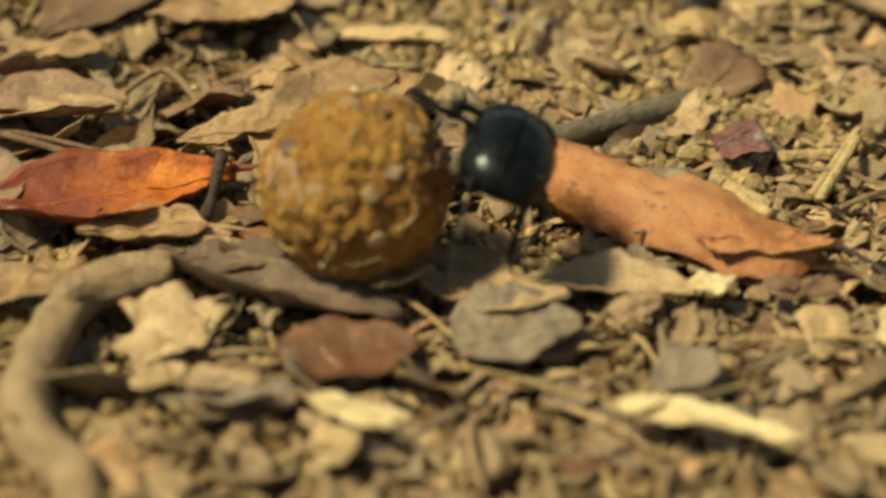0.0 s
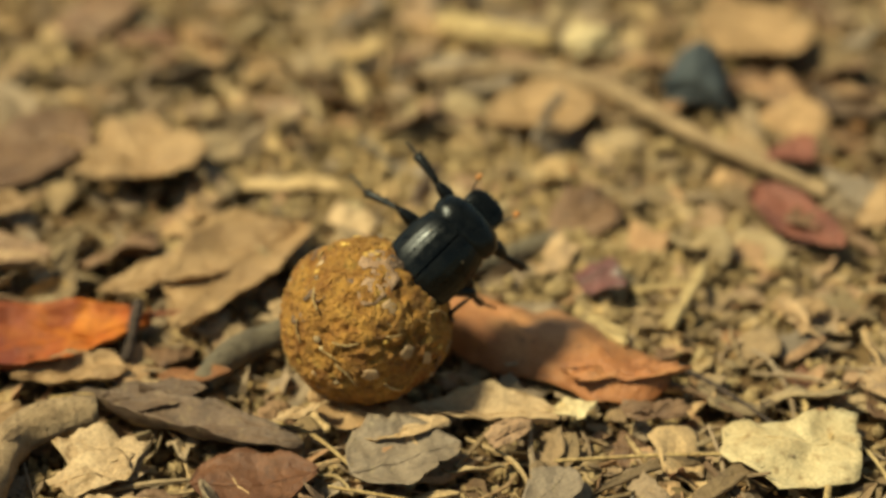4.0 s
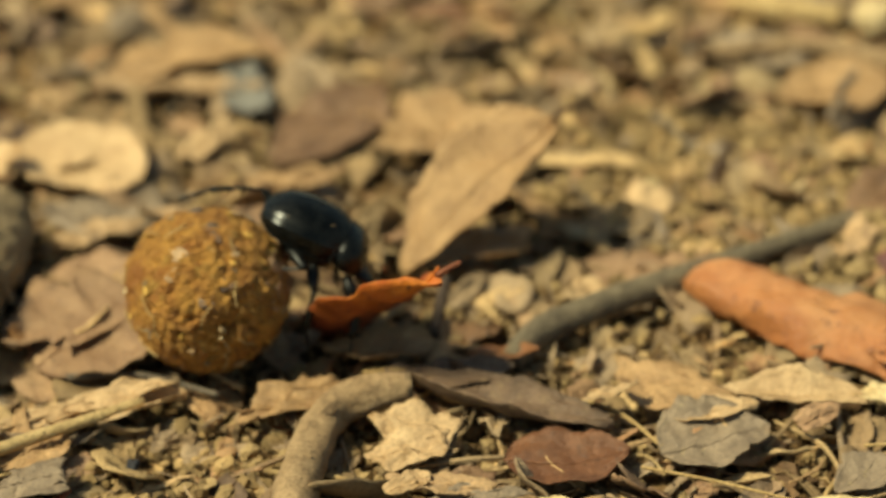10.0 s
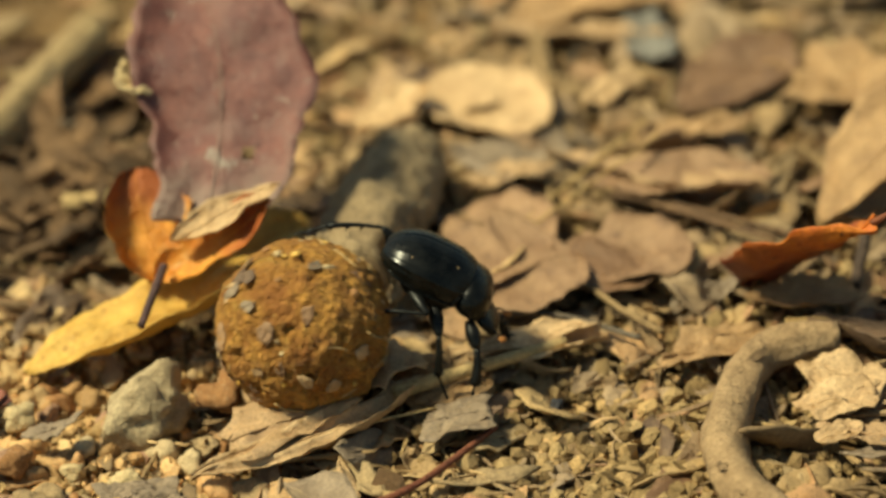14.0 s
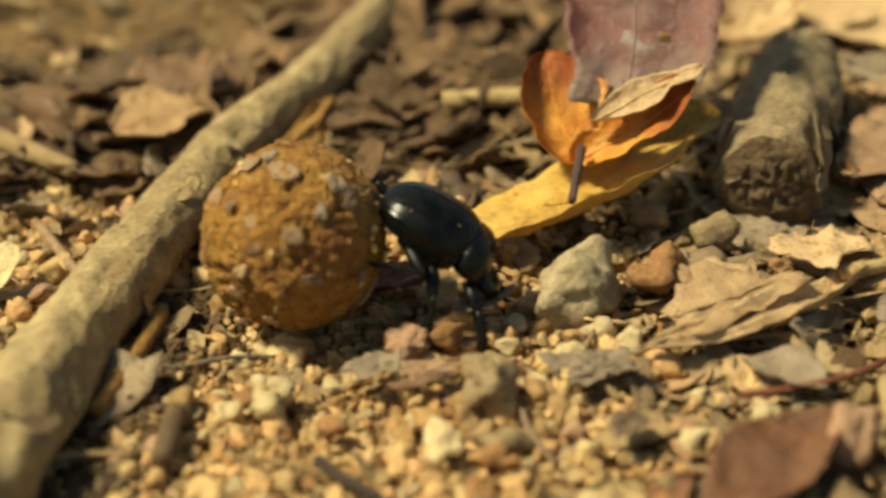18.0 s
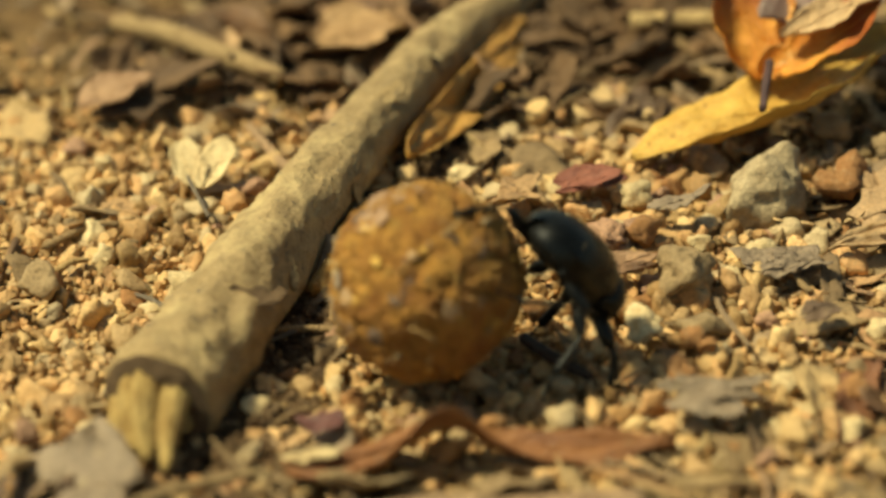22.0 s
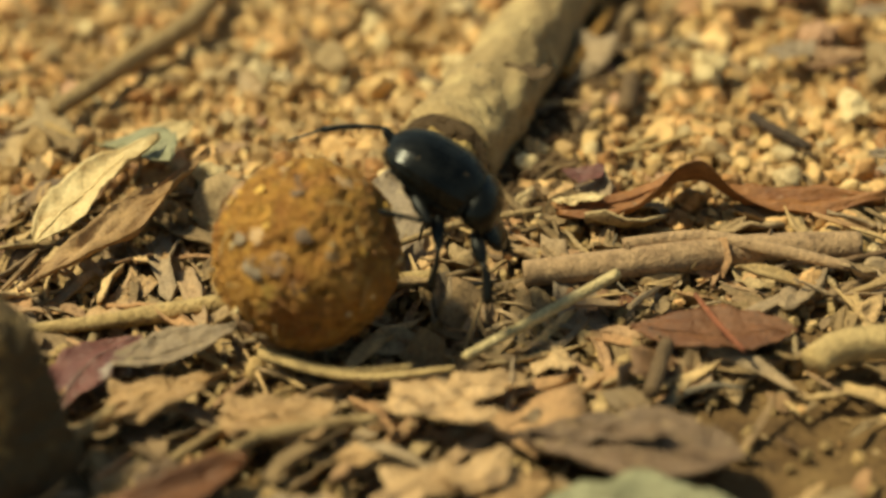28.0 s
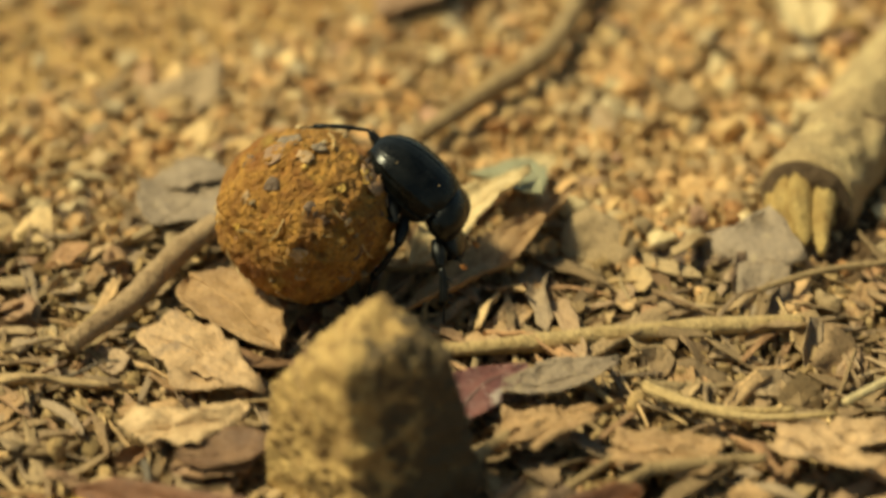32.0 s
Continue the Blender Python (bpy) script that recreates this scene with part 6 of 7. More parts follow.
def build_ball():
    v, f = ICO[6]
    out = []
    for p in v:
        k = 1 + 0.060 * nz(p[0] * 1.7, p[1] * 1.7, p[2] * 1.7) + 0.034 * nz(p[0] * 4, p[1] * 4, p[2] * 4) + 0.026 * nz(p[0] * 9, p[1] * 9, p[2] * 9)
        k -= 0.16 * max(0.0, nz(p[0] * 7 + 9, p[1] * 7, p[2] * 7) - 0.26) + 0.09 * max(0.0, nz(p[0] * 17 + 2, p[1] * 17, p[2] * 17) - 0.22)
        k += 0.022 * nz(p[0] * 21, p[1] * 21, p[2] * 21) + 0.020 * nz(p[0] * 38, p[1] * 38, p[2] * 38) + 0.012 * nz(p[0] * 70, p[1] * 70, p[2] * 70)
        out.append(p * 0.0193 * k)
    ball = mesh_ob("dung_ball", out, f, "dung")
    tagged(ball, "rough ochre-brown dung ball stuck with grit and leaf bits", "dung ball")
    r = random.Random(4)
    bits = []
    for mname, s in (("leaf_pinkbrown", 0.0092), ("leaf_brown", 0.0072), ("leaf_pinktan", 0.0064), ("leaf_cream", 0.0040), ("leaf_dark", 0.0070), ("leaf_yellow", 0.0028), ("leaf_grey", 0.0078)):
        lv, lf, uv = torn_data(s, s * 0.7, 0.1, 0.6, r.randrange(99), 18, 3)
        lv = [(a - s / 2, b, c - (a - s / 2) ** 2 * 25 - b * b * 25) for a, b, c in lv]
        bits.append(mesh_ob("leaf_chip", lv, lf, mname, ball, uvs=uv))
    gr = []
    for mname in ("stone_pale", "stone_orange", "stone_tan", "leaf_yellow"):
        gv, gf = lump(2, r.randrange(99), 0.4)
        gr.append(mesh_ob("grit", gv * np.array([0.0009, 0.0007, 0.0006]), gf, mname, ball))
    st, sf, _ = tube([(-0.003, 0, 0, 0.00022), (0, 0.0005, 0.0003, 0.00025), (0.003, 0, -0.0002, 0.0002)], 6)
    fibre = mesh_ob("fibre", st, sf, "straw", ball)

    def put(src, k, sink):
        ob = src if k == 0 else src.copy()
        if k:
            scene.collection.objects.link(ob)
        d = Vector((r.gauss(0, 1), r.gauss(0, 1), r.gauss(0, 1))).normalized()
        ob.matrix_basis = Matrix.Translation(d * sink) @ d.to_track_quat("Z", "Y").to_matrix().to_4x4() @ pose(0, 0, 0, r.gauss(0, 5), r.gauss(0, 5), r.uniform(0, 360))
        ob.scale = [r.uniform(0.6, 1.25)] * 3

    for src in bits:
        for k in range(8):
            put(src, k, 0.0196)
    for src in gr:
        for k in range(11):
            put(src, k, 0.0191)
    for k in range(30):
        put(fibre, k, 0.0197)
    return ball


# ---- the beetle ----


def shell_half(side):
    """One wing case: a ribbed half dome, the seam along the middle of the back."""
    nu, nv, verts, faces = 30, 30, [], []
    for i in range(nu + 1):
        u = i / nu
        x = 0.0046 - 0.0204 * u
        w = 0.0093 * (max(0.0, 1 - (abs(u - 0.42) / 0.60) ** 2.7)) ** 0.5
        h = 0.0067 * (max(0.0, 1 - (abs(u - 0.38) / 0.66) ** 2.5)) ** 0.55
        for j in range(nv + 1):
            a = radians(1.5 + 108 * j / nv)
            groove = 1 - 0.012 * (0.5 + 0.5 * math.cos(a * 26)) ** 4 + 0.035 * math.exp(-((a - 1.32) / 0.07) ** 2)
            verts.append((x, side * w * math.sin(a) * groove, h * math.cos(a) * groove + 0.0004))
    for i in range(nu):
        for j in range(nv):
            q = (i * (nv + 1) + j, (i + 1) * (nv + 1) + j, (i + 1) * (nv + 1) + j + 1, i * (nv + 1) + j + 1)
            faces.append(q if side > 0 else tuple(reversed(q)))
    return verts, faces


def blob(cx, cz, rx, ry, rz, power=2.0, flat=1.0, sub=3, seed=1):
    v, f = ICO[sub + 1 if sub == 3 else sub]
    out = []
    for p in v:
        s = np.sign(p) * np.abs(p) ** (2 / power)
        k = 1 + 0.03 * nz(p[0] * 3 + seed, p[1] * 3, p[2] * 3)
        out.append((cx + s[0] * rx * k, s[1] * ry * k, cz + (s[2] * rz if s[2] > 0 else s[2] * rz * flat) * k))
    return out, f


def arched(verts):
    """The body arches: the front and the rear bend down."""
    return [(x, y, z - 13 * max(0.0, x) ** 2 - 9 * min(0.0, x + 0.006) ** 2) for x, y, z in verts]


def build_beetle():
    root = new("dung_beetle")
    tagged(root, "glossy black dung beetle pushing a ball with its hind legs", "beetle")
    v, f = blob(-0.0042, 0.0000, 0.0104, 0.0078, 0.0044, 2.3, 1.0)
    mesh_ob("abdomen", arched(v), f, "limb", root)
    for s in (1, -1):
        v, f = shell_half(s)
        case = mesh_ob("wing_case", arched(v), f, "shell", root)
        case["label"] = "finely grooved black wing case"
        rim = [(x, y * 1.01, z - 0.0001, 0.00028) for x, y, z in arched(v)[30 + 31 * 2:31 * 29:31 * 3]]
        tv, tf, _ = tube(rim, 6)
        mesh_ob("rim", tv, tf, "shell", case)
        gv, gf = lump(2, 5, 0.4)
        for i, j in ((6, 9), (21, 14)):
            q = Vector(arched(v)[31 * i + j])
            fleck = mesh_ob("grit", gv * 0.0002, gf, "stone_tan", case)
            fleck.location = q * 1.012
    v, f = blob(0.0066, -0.0004, 0.0050, 0.0087, 0.0058, 2.3, 0.62)
    mesh_ob("pronotum", arched(v), f, "shell", root)
    rim = []
    for k in range(13):
        a = radians(-100 + 200 * k / 12)
        rim.append((0.0032 + 0.0012 * math.cos(a), 0.0083 * math.sin(a), 0.0060 * math.cos(a) - 0.0008, 0.00042))
    v, f, _ = tube(rim, 7)
    mesh_ob("collar_rim", arched(v), f, "shell", root)
    v, f = blob(0.0122, -0.0026, 0.0037, 0.0050, 0.0018, 2.6, 0.9)
    head = mesh_ob("head", arched(v), f, "shell", root)
    for k in range(6):
        a = radians(-50 + 20 * k)
        d = Vector((math.cos(a), math.sin(a), -0.6))
        bm = bmesh.new()
        bmesh.ops.create_cone(bm, cap_ends=True, segments=8, radius1=0.0009, radius2=0.0002, depth=0.0016,
                              matrix=Matrix.Translation((0.0118 + 0.0036 * math.cos(a), 0.0048 * math.sin(a), -0.0026 - 13 * (0.0118 + 0.0036 * math.cos(a)) ** 2)) @ d.to_track_quat("Z", "Y").to_matrix().to_4x4())
        part("tooth", bm, "limb", head)
    for s in (1, -1):
        v, f = blob(0.0108, -0.0008, 0.0007, 0.0006, 0.0006, 2, 1, 2)
        mesh_ob("eye", arched([(a, b + s * 0.0040, c) for a, b, c in v]), f, "shell", head)
        v, f, _ = tube([(0.0122, s * 0.0040, -0.0044, 0.00026), (0.0148, s * 0.0054, -0.0040, 0.0002), (0.0162, s * 0.0058, -0.0044, 0.0002)], 6)
        mesh_ob("antenna", v, f, "limb", head)
        v, f = blob(0.0169, -0.0046, 0.0010, 0.0007, 0.0007, 2, 1, 2)
        mesh_ob("antenna_club", [(a, b + s * 0.0060, c) for a, b, c in v], f, "antenna_club", head)
        v, f = blob(0.0, 0.0, 0.0062, 0.0016, 0.0030, 2.4, 1.0, 3, 7)
        mesh_ob("flank", arched([(a - 0.0030, b + s * 0.0066, c - 0.0022) for a, b, c in v]), f, "limb", root)
    legs = []
    plan = [
        # hip, knee, heel, toe, thickness of thigh and shin
        ("front_leg", (0.0085, 0.0052, -0.0046), (0.0130, 0.0092, -0.0075), (0.0175, 0.0112, -0.0140), (0.0195, 0.0118, -0.0180), 0.0017, 0.00115),
        ("middle_leg", (-0.0005, 0.0060, -0.0040), (0.0030, 0.0115, -0.0085), (0.0050, 0.0130, -0.0175), (0.0085, 0.0135, -0.0228), 0.0016, 0.0009),
        ("hind_leg", (-0.0085, 0.0050, -0.0035), (-0.0178, 0.0060, -0.0002), (-0.0285, 0.0045, -0.0066), (-0.0335, 0.0030, -0.0122), 0.0014, 0.00062),
    ]
    for name, hip, knee, heel, toe, thigh, shank in plan:
        for s in (1, -1):
            if s < 0 and name == "hind_leg":
                hip, knee, heel, toe = (-0.0070, 0.0062, -0.0034), (-0.0012, 0.0122, -0.0040), (-0.0142, 0.0106, -0.0124), (-0.0192, 0.0088, -0.0146)
            h = Vector((hip[0], hip[1] * s, hip[2]))
            k, e, t = (Vector((q[0], q[1] * s, q[2])) - h for q in (knee, heel, toe))
            v, f, _ = tube([(0, 0, 0, thigh * 0.6), (*(k * 0.45), thigh), (*(k * 0.8), thigh * 0.8), (*k, thigh * 0.45)], 12)
            leg = mesh_ob(name, v, f, "limb", root)
            leg.location = h
            mid = k.lerp(e, 0.5) + Vector((0, 0, 0.0006))
            v, f, _ = tube([(*k, shank * 0.6), (*mid, shank * 0.85), (*e, shank * 1.1)], 10)
            mesh_ob("shin", v, f, "limb", leg)
            v, f, _ = tube([(*e, 0.00040), (*e.lerp(t, 0.25), 0.00026), (*e.lerp(t, 0.45), 0.00040), (*e.lerp(t, 0.65), 0.00026), (*e.lerp(t, 0.8), 0.00034), (*t, 0.00018)], 7)
            mesh_ob("foot", v, f, "limb", leg)
            d = (e - k).normalized()
            n = d.cross(Vector((0, 1, 0))).normalized()
            big = 1.5 if name == "front_leg" else 1.0
            for q in ((0.3, 0.52, 0.74, 0.95) if name == "front_leg" else (0.4, 0.65, 0.92)):
                bm = bmesh.new()
                bmesh.ops.create_cone(bm, cap_ends=True, segments=6, radius1=0.00038 * big, radius2=0.00004, depth=0.0015 * big,
                                      matrix=Matrix.Translation(k.lerp(e, q) + n * shank * 1.1) @ (n + d * 0.5).to_track_quat("Z", "Y").to_matrix().to_4x4())
                part("spine", bm, "limb", leg)
            legs.append((leg, h, s, e))
    return root, legs


dung_ball = build_ball()
dung_beetle, beetle_legs = build_beetle()


def motions():
    """The ball rolls, the beetle walks backwards behind it, its legs step in turn."""
    ball_rows = [
        (0, -0.0003, 0.0005, 0.0200, 0.0, -0.0, 0.0),
        (0.5, 0.0026, 0.0025, 0.0200, -5.8, 8.1, -0.4),
        (1, 0.0219, -0.0037, 0.0200, 26.1, 61.4, 20.2),
        (1.5, 0.0222, -0.0024, 0.0200, 18.7, 63.1, 13.7),
        (2, 0.0247, -0.0011, 0.0200, 12.9, 71.0, 8.3),
        (2.5, 0.0254, -0.0007, 0.0200, 10.6, 73.1, 6.2),
        (3, 0.0242, -0.0010, 0.0200, 11.9, 69.7, 7.4),
        (3.5, 0.0249, -0.0001, 0.0200, 4.9, 71.9, 0.7),
        (5.5, 0.0086, 0.0025, 0.0200, -3.3, 24.6, -5.9),
        (6, -0.0022, 0.0062, 0.0200, -10.1, -7.3, -7.0),
        (6.5, -0.0117, 0.0117, 0.0200, -24.7, -35.7, -1.5),
        (7, -0.0212, 0.0178, 0.0200, -58.5, -59.9, 24.5),
        (7.5, -0.0369, 0.0237, 0.0200, -161.2, -57.5, 118.3),
        (8, -0.0457, 0.0213, 0.0200, 161.8, -44.7, 147.7),
        (8.5, -0.0530, 0.0201, 0.0200, 146.1, -27.7, 157.0),
        (9, -0.0566, 0.0201, 0.0200, 141.9, -17.9, 158.7),
        (9.5, -0.0648, 0.0208, 0.0200, 135.3, 4.8, 159.5),
        (10, -0.0832, 0.0212, 0.0200, 109.4, 53.0, 145.6),
        (10.5, -0.1032, 0.0258, 0.0200, -26.3, 63.4, 16.7),
        (11, -0.1134, 0.0205, 0.0200, -19.8, 30.7, 21.6),
        (11.5, -0.1192, 0.0177, 0.0200, -18.2, 12.3, 22.2),
        (12, -0.1225, 0.0137, 0.0200, -11.2, -0.9, 22.9),
        (12.5, -0.1399, -0.0055, 0.0200, 46.1, -61.2, -13.3),
        (13, -0.1403, -0.0092, 0.0200, 66.7, -58.3, -31.1),
        (13.5, -0.1433, -0.0087, 0.0200, 74.1, -66.2, -37.6),
        (14.17, -0.1637, -0.0142, 0.0200, -173.6, -41.4, -139.5),
        (14.83, -0.1842, -0.0197, 0.0200, -150.8, 15.5, -145.4),
        (15.5, -0.2046, -0.0252, 0.0200, -101.7, 67.4, -108.2),
        (16, -0.2169, -0.0215, 0.0200, -37.8, 48.1, -51.9),
        (16.5, -0.2255, -0.0166, 0.0200, -26.6, 21.2, -45.4),
        (17, -0.2382, -0.0201, 0.0200, 5.4, 0.4, -39.1),
        (17.5, -0.2502, -0.0223, 0.0200, 33.4, -21.5, -44.5),
        (18, -0.2534, -0.0230, 0.0200, 42.1, -26.3, -48.0),
        (18.5, -0.2570, -0.0244, 0.0200, 54.1, -29.9, -53.7),
        (19, -0.2588, -0.0267, 0.0200, 63.2, -27.3, -58.0),
        (19.5, -0.2606, -0.0233, 0.0200, 62.3, -38.2, -57.5),
        (20, -0.2631, -0.0358, 0.0200, 86.7, -9.2, -67.8),
        (20.5, -0.2678, -0.0520, 0.0200, 118.5, 28.2, -62.1),
        (21, -0.2714, -0.0624, 0.0200, 152.0, 45.7, -41.3),
        (21.5, -0.2707, -0.0655, 0.0200, 160.8, 52.8, -34.6),
        (22, -0.2650, -0.0896, 0.0200, -79.3, 43.3, 69.7),
        (22.5, -0.2687, -0.0880, 0.0200, -95.1, 42.6, 58.9),
        (23, -0.2782, -0.0942, 0.0200, -109.1, 12.5, 52.2),
        (23.5, -0.2836, -0.1039, 0.0200, -104.1, -18.8, 51.9),
        (24, -0.2896, -0.1137, 0.0200, -98.5, -51.5, 48.5),
        (24.5, -0.2886, -0.1204, 0.0200, -67.2, -60.7, 22.2),
        (25, -0.2922, -0.1199, 0.0200, -81.6, -68.9, 35.4),
        (25.5, -0.3061, -0.1152, 0.0200, 177.8, -56.4, 129.6),
        (25.67, -0.3100, -0.1347, 0.0200, 75.9, -48.4, -141.7),
        (25.83, -0.3139, -0.1541, 0.0200, 43.1, 0.9, -126.8),
        (26, -0.3178, -0.1736, 0.0200, 9.2, 49.8, -143.1),
        (26.5, -0.3170, -0.1741, 0.0200, 5.3, 48.8, -146.1),
        (27.5, -0.3309, -0.1800, 0.0200, 107.3, 82.4, -46.9),
        (28.5, -0.3449, -0.1859, 0.0200, 170.2, 43.6, 13.2),
        (29, -0.3614, -0.1866, 0.0200, 162.3, -3.1, 10.2),
        (29.5, -0.3718, -0.1874, 0.0200, 159.0, -32.8, 11.2),
        (30, -0.3868, -0.1912, 0.0200, 167.7, -77.1, 3.5),
        (30.5, -0.3947, -0.1955, 0.0200, -57.9, -74.9, -129.6),
        (31, -0.4056, -0.1838, 0.0200, 24.6, -44.1, 154.2),
        (31.5, -0.4116, -0.1701, 0.0200, 51.3, -7.9, 141.7),
        (32, -0.4244, -0.1644, 0.0200, 40.6, 30.8, 139.4),
    ]
    walk(dung_ball, [(t, pose(x, y, z + 0.001, a, b, c)) for t, x, y, z, a, b, c in ball_rows])
    beetle_rows = [
        (0, 0.0300, -0.0047, 0.0300, 20.8, -6.6, 69.4),
        (0.5, 0.0257, 0.0006, 0.0344, 20.4, -11.8, 67.7),
        (1, 0.0466, -0.0100, 0.0280, 25.6, -36.0, 56.5),
        (1.5, 0.0481, -0.0098, 0.0279, 41.3, -52.9, 41.0),
        (2, 0.0495, -0.0030, 0.0367, 35.3, -56.5, 51.5),
        (2.5, 0.0461, 0.0002, 0.0403, 38.3, -55.5, 46.8),
        (3, 0.0434, -0.0000, 0.0399, 38.1, -55.6, 46.9),
        (3.5, 0.0439, 0.0005, 0.0393, 38.7, -55.8, 46.7),
        (4.1, 0.0418, 0.0000, 0.0381, 50.8, -31.7, 10.0),
        (4.7, 0.0406, 0.0047, 0.0338, 0.7, 1.1, -4.4),
        (5.5, 0.0378, 0.0041, 0.0321, -4.4, 34.6, -25.1),
        (6, 0.0306, 0.0033, 0.0251, -5.4, 37.2, -27.0),
        (6.5, 0.0212, 0.0068, 0.0208, -6.0, 39.1, -27.7),
        (7, 0.0122, 0.0100, 0.0150, -5.0, 35.3, -23.5),
        (7.5, -0.0035, 0.0180, 0.0183, -5.0, 32.9, -21.6),
        (8, -0.0126, 0.0167, 0.0191, -5.0, 31.4, -19.7),
        (8.5, -0.0192, 0.0170, 0.0205, -4.9, 31.8, -18.8),
        (9, -0.0227, 0.0201, 0.0249, -3.6, 25.3, -13.5),
        (9.5, -0.0338, 0.0217, 0.0260, -5.2, 31.8, -18.2),
        (10, -0.0550, 0.0254, 0.0313, -4.1, 25.8, -14.2),
        (10.5, -0.0740, 0.0319, 0.0325, -5.0, 28.0, -13.6),
        (11, -0.0798, 0.0249, 0.0284, -6.8, 36.9, -18.7),
        (11.5, -0.0874, 0.0216, 0.0272, -6.4, 34.3, -16.4),
        (12, -0.0909, 0.0175, 0.0262, -6.0, 31.2, -13.3),
        (12.5, -0.1093, 0.0002, 0.0287, -6.8, 34.5, -15.3),
        (13, -0.1108, -0.0020, 0.0301, -5.9, 26.3, -8.7),
        (13.5, -0.1149, -0.0020, 0.0289, -5.7, 27.3, -8.6),
        (15.5, -0.1740, -0.0217, 0.0264, -3.8, 33.0, -13.1),
        (16, -0.1866, -0.0163, 0.0290, -3.9, 32.0, -12.2),
        (16.5, -0.1962, -0.0140, 0.0246, -1.6, 23.2, -6.1),
        (17, -0.2111, -0.0165, 0.0267, -0.5, 21.0, -4.6),
        (17.5, -0.2200, -0.0193, 0.0253, -1.3, 30.4, -9.6),
        (18, -0.2214, -0.0219, 0.0198, -2.4, 31.0, -8.8),
        (18.5, -0.2267, -0.0212, 0.0230, -1.7, 28.4, -6.3),
        (19, -0.2282, -0.0231, 0.0235, -2.4, 31.0, -7.9),
        (19.5, -0.2320, -0.0213, 0.0207, -2.6, 31.1, -7.7),
        (20, -0.2332, -0.0317, 0.0240, -1.5, 29.4, -5.8),
        (20.5, -0.2404, -0.0460, 0.0279, -0.4, 22.2, -1.7),
        (21, -0.2428, -0.0567, 0.0276, -0.9, 26.2, -4.2),
        (21.5, -0.2430, -0.0594, 0.0276, -0.9, 23.8, -2.2),
        (22, -0.2344, -0.0858, 0.0222, 10.7, 50.7, 35.7),
        (22.5, -0.2383, -0.0830, 0.0247, 1.4, 46.0, 6.2),
        (23, -0.2479, -0.0902, 0.0229, 7.9, 52.4, 27.2),
        (23.5, -0.2550, -0.1007, 0.0215, -4.0, 36.7, -10.6),
        (24, -0.2604, -0.1084, 0.0248, -3.7, 34.3, -8.5),
        (24.5, -0.2613, -0.1145, 0.0259, -3.9, 34.4, -8.5),
        (25, -0.2647, -0.1166, 0.0213, -6.1, 39.3, -13.1),
        (25.5, -0.2765, -0.1118, 0.0210, -7.4, 40.5, -15.0),
        (26, -0.2960, -0.1615, 0.0359, 4.6, 55.5, 26.2),
        (26.5, -0.2984, -0.1617, 0.0361, -3.4, 37.1, 3.9),
        (28.5, -0.3183, -0.1775, 0.0283, -4.6, 31.5, -5.2),
        (29, -0.3336, -0.1803, 0.0240, -5.2, 33.0, -6.0),
        (29.5, -0.3426, -0.1799, 0.0248, -7.3, 37.9, -9.7),
        (30, -0.3562, -0.1845, 0.0228, -5.1, 31.0, -3.3),
        (30.5, -0.3622, -0.1904, 0.0189, -5.2, 30.8, -2.5),
        (31, -0.3789, -0.1771, 0.0231, -5.2, 32.1, -3.2),
        (31.5, -0.3823, -0.1676, 0.0150, -6.4, 34.5, -5.0),
        (32, -0.3984, -0.1565, 0.0248, -6.2, 39.1, -7.7),
    ]
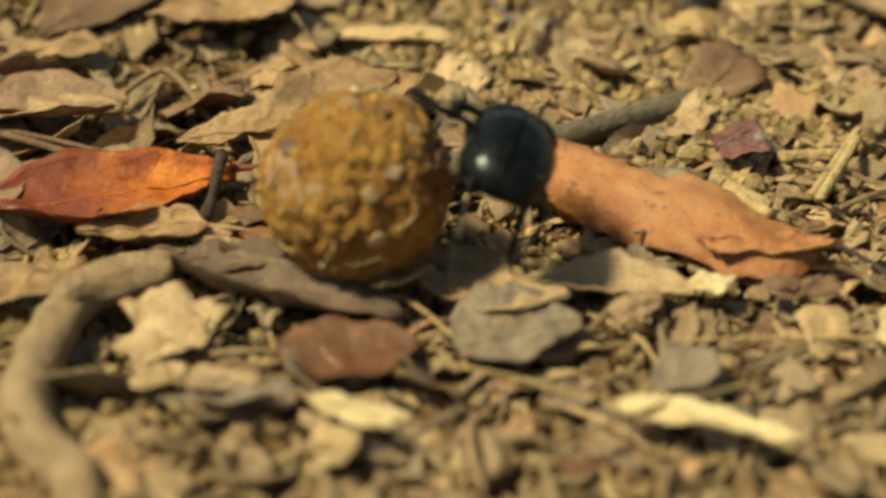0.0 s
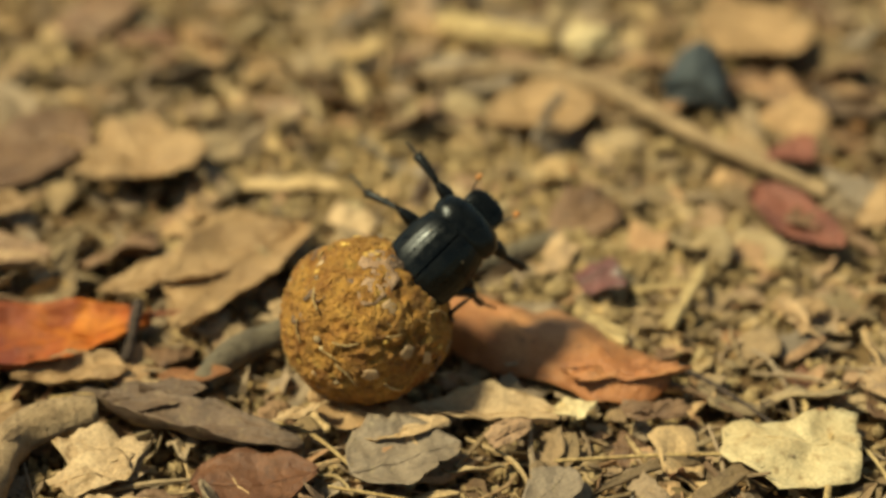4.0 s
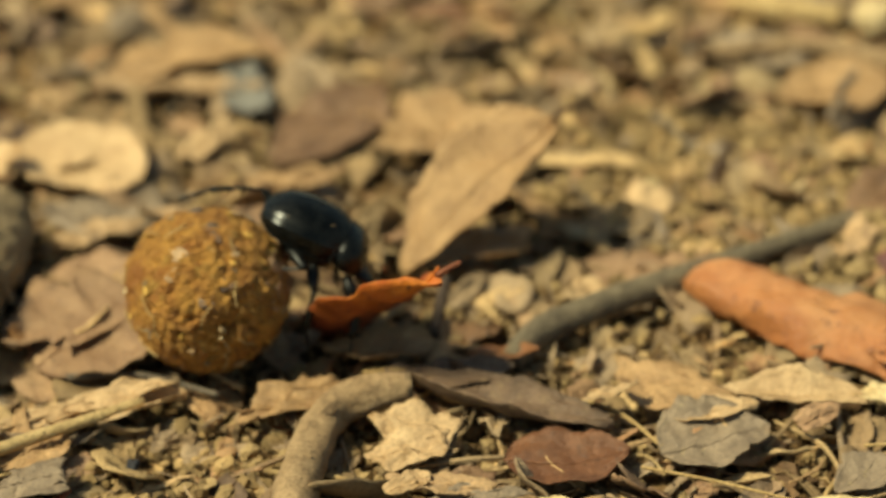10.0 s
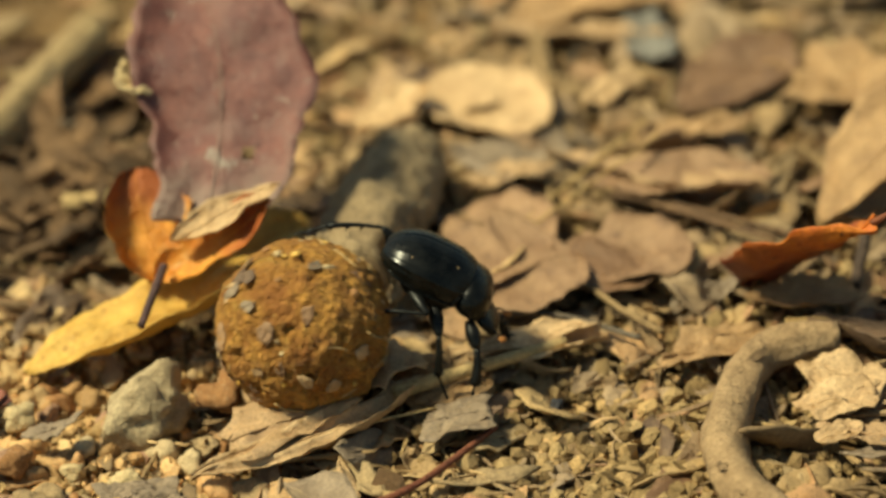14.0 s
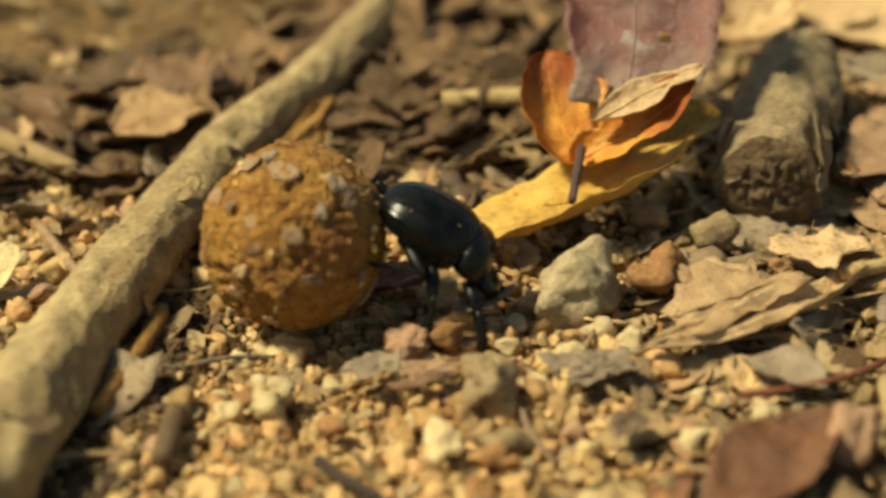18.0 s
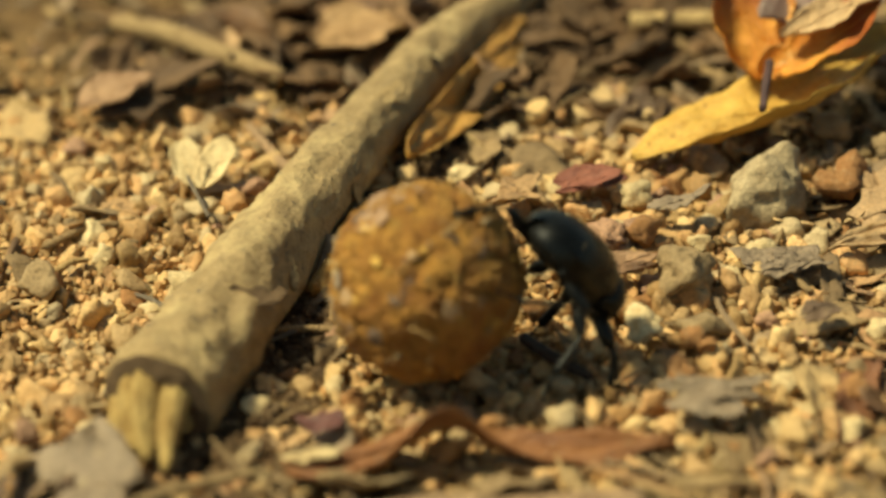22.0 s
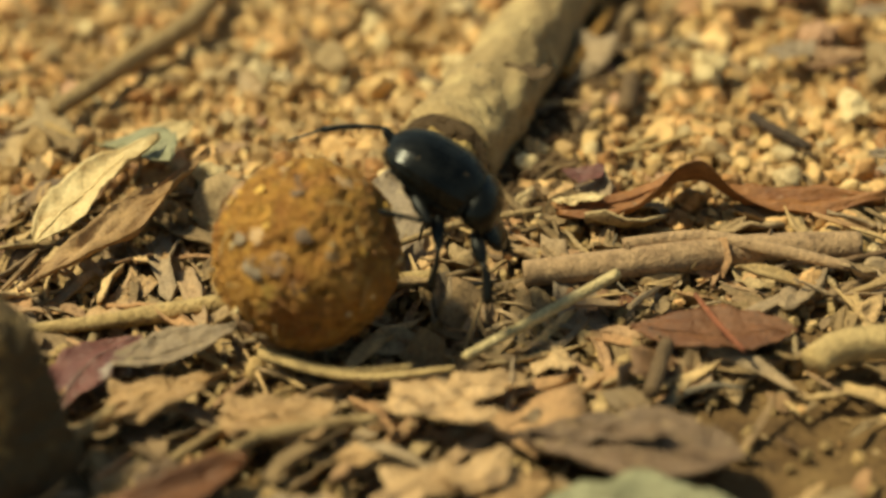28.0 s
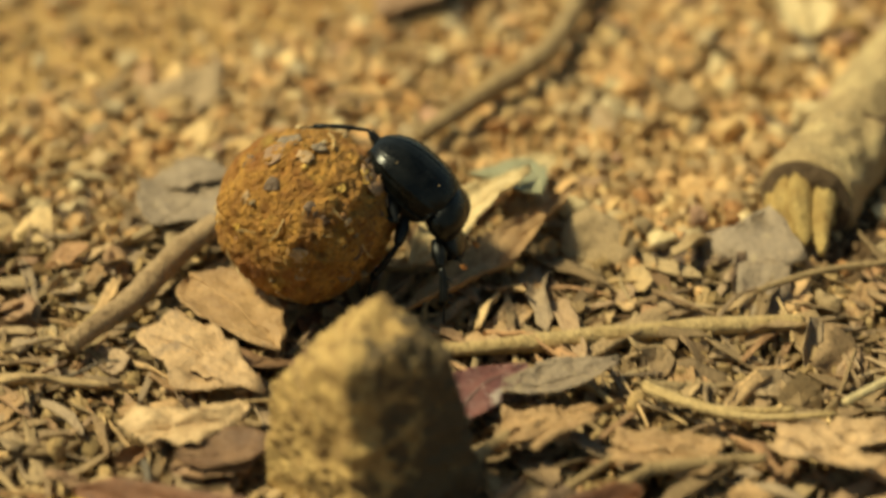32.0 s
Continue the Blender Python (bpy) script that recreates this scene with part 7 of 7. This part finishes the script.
    walk(dung_beetle, [(t, pose(x, y, z, a, b, c)) for t, x, y, z, a, b, c in beetle_rows])
    # two leaves spring up once the ball has rolled over them
    stand_rows = [
        (0, 0.0171, 0.0761, 0.0050, 0.0, 1.0, -128.6),
        (9.3, 0.0171, 0.0761, 0.0050, 0.0, 1.0, -128.6),
        (10, 0.0063, 0.0715, 0.0330, 0.0, 32.1, -153.6),
        (32, 0.0063, 0.0715, 0.0330, 0.0, 32.1, -153.6),
    ]
    walk(tan_leaf, [(t, pose(x, y, z, a, b, c)) for t, x, y, z, a, b, c in stand_rows])
    leaf_rows = [
        (0, -0.0225, 0.0392, 0.0040, 0.0, -0.0, -170.2),
        (9.2, -0.0225, 0.0392, 0.0040, 0.0, -0.0, -170.2),
        (10, -0.0308, -0.0056, 0.0369, 16.0, 42.2, 123.4),
        (32, -0.0308, -0.0056, 0.0369, 16.0, 42.2, 123.4),
    ]
    walk(orange_leaf, [(t, pose(x, y, z, a, b, c)) for t, x, y, z, a, b, c in leaf_rows])
    # until the beetle turns round, the two legs beside the ball grip its top and the others trail
    grip = {"front": Vector((-0.0030, 0.0185, 0.0085)), "middl": Vector((-0.0105, 0.0165, 0.0090))}
    for n, (leg, hip, s, heel) in enumerate(beetle_legs):
        rows, swing = [], (9 if leg.name.startswith("hind") else 15)
        front, hind = leg.name.startswith("front"), leg.name.startswith("hind")
        held = Euler((0, radians(55.0) if s < 0 and hind else 0.0, 0.0 if hind else radians(-(95.0 if front else 112.0)))).to_quaternion()
        if s > 0:
            held = Euler((0, 0, 0)).to_quaternion() if hind else heel.rotation_difference(grip[leg.name[:5]] - hip)
        for k in range(0, 129):
            t = k * 0.25
            a = (0.25 if 1.5 < t < 4.6 else 1.0) * swing * math.sin(t * 4.4 + n * 2.1)
            hold = max(0.0, min(1.0, (4.55 - t) / 1.05))
            turn = Euler((0, 0, 0)).to_quaternion().slerp(held, hold).to_matrix().to_4x4()
            rows.append((t, Matrix.Translation(hip) @ turn @ pose(0, 0, 0, 0.35 * a * s, a, 0.4 * a)))
        walk(leg, rows)


motions()
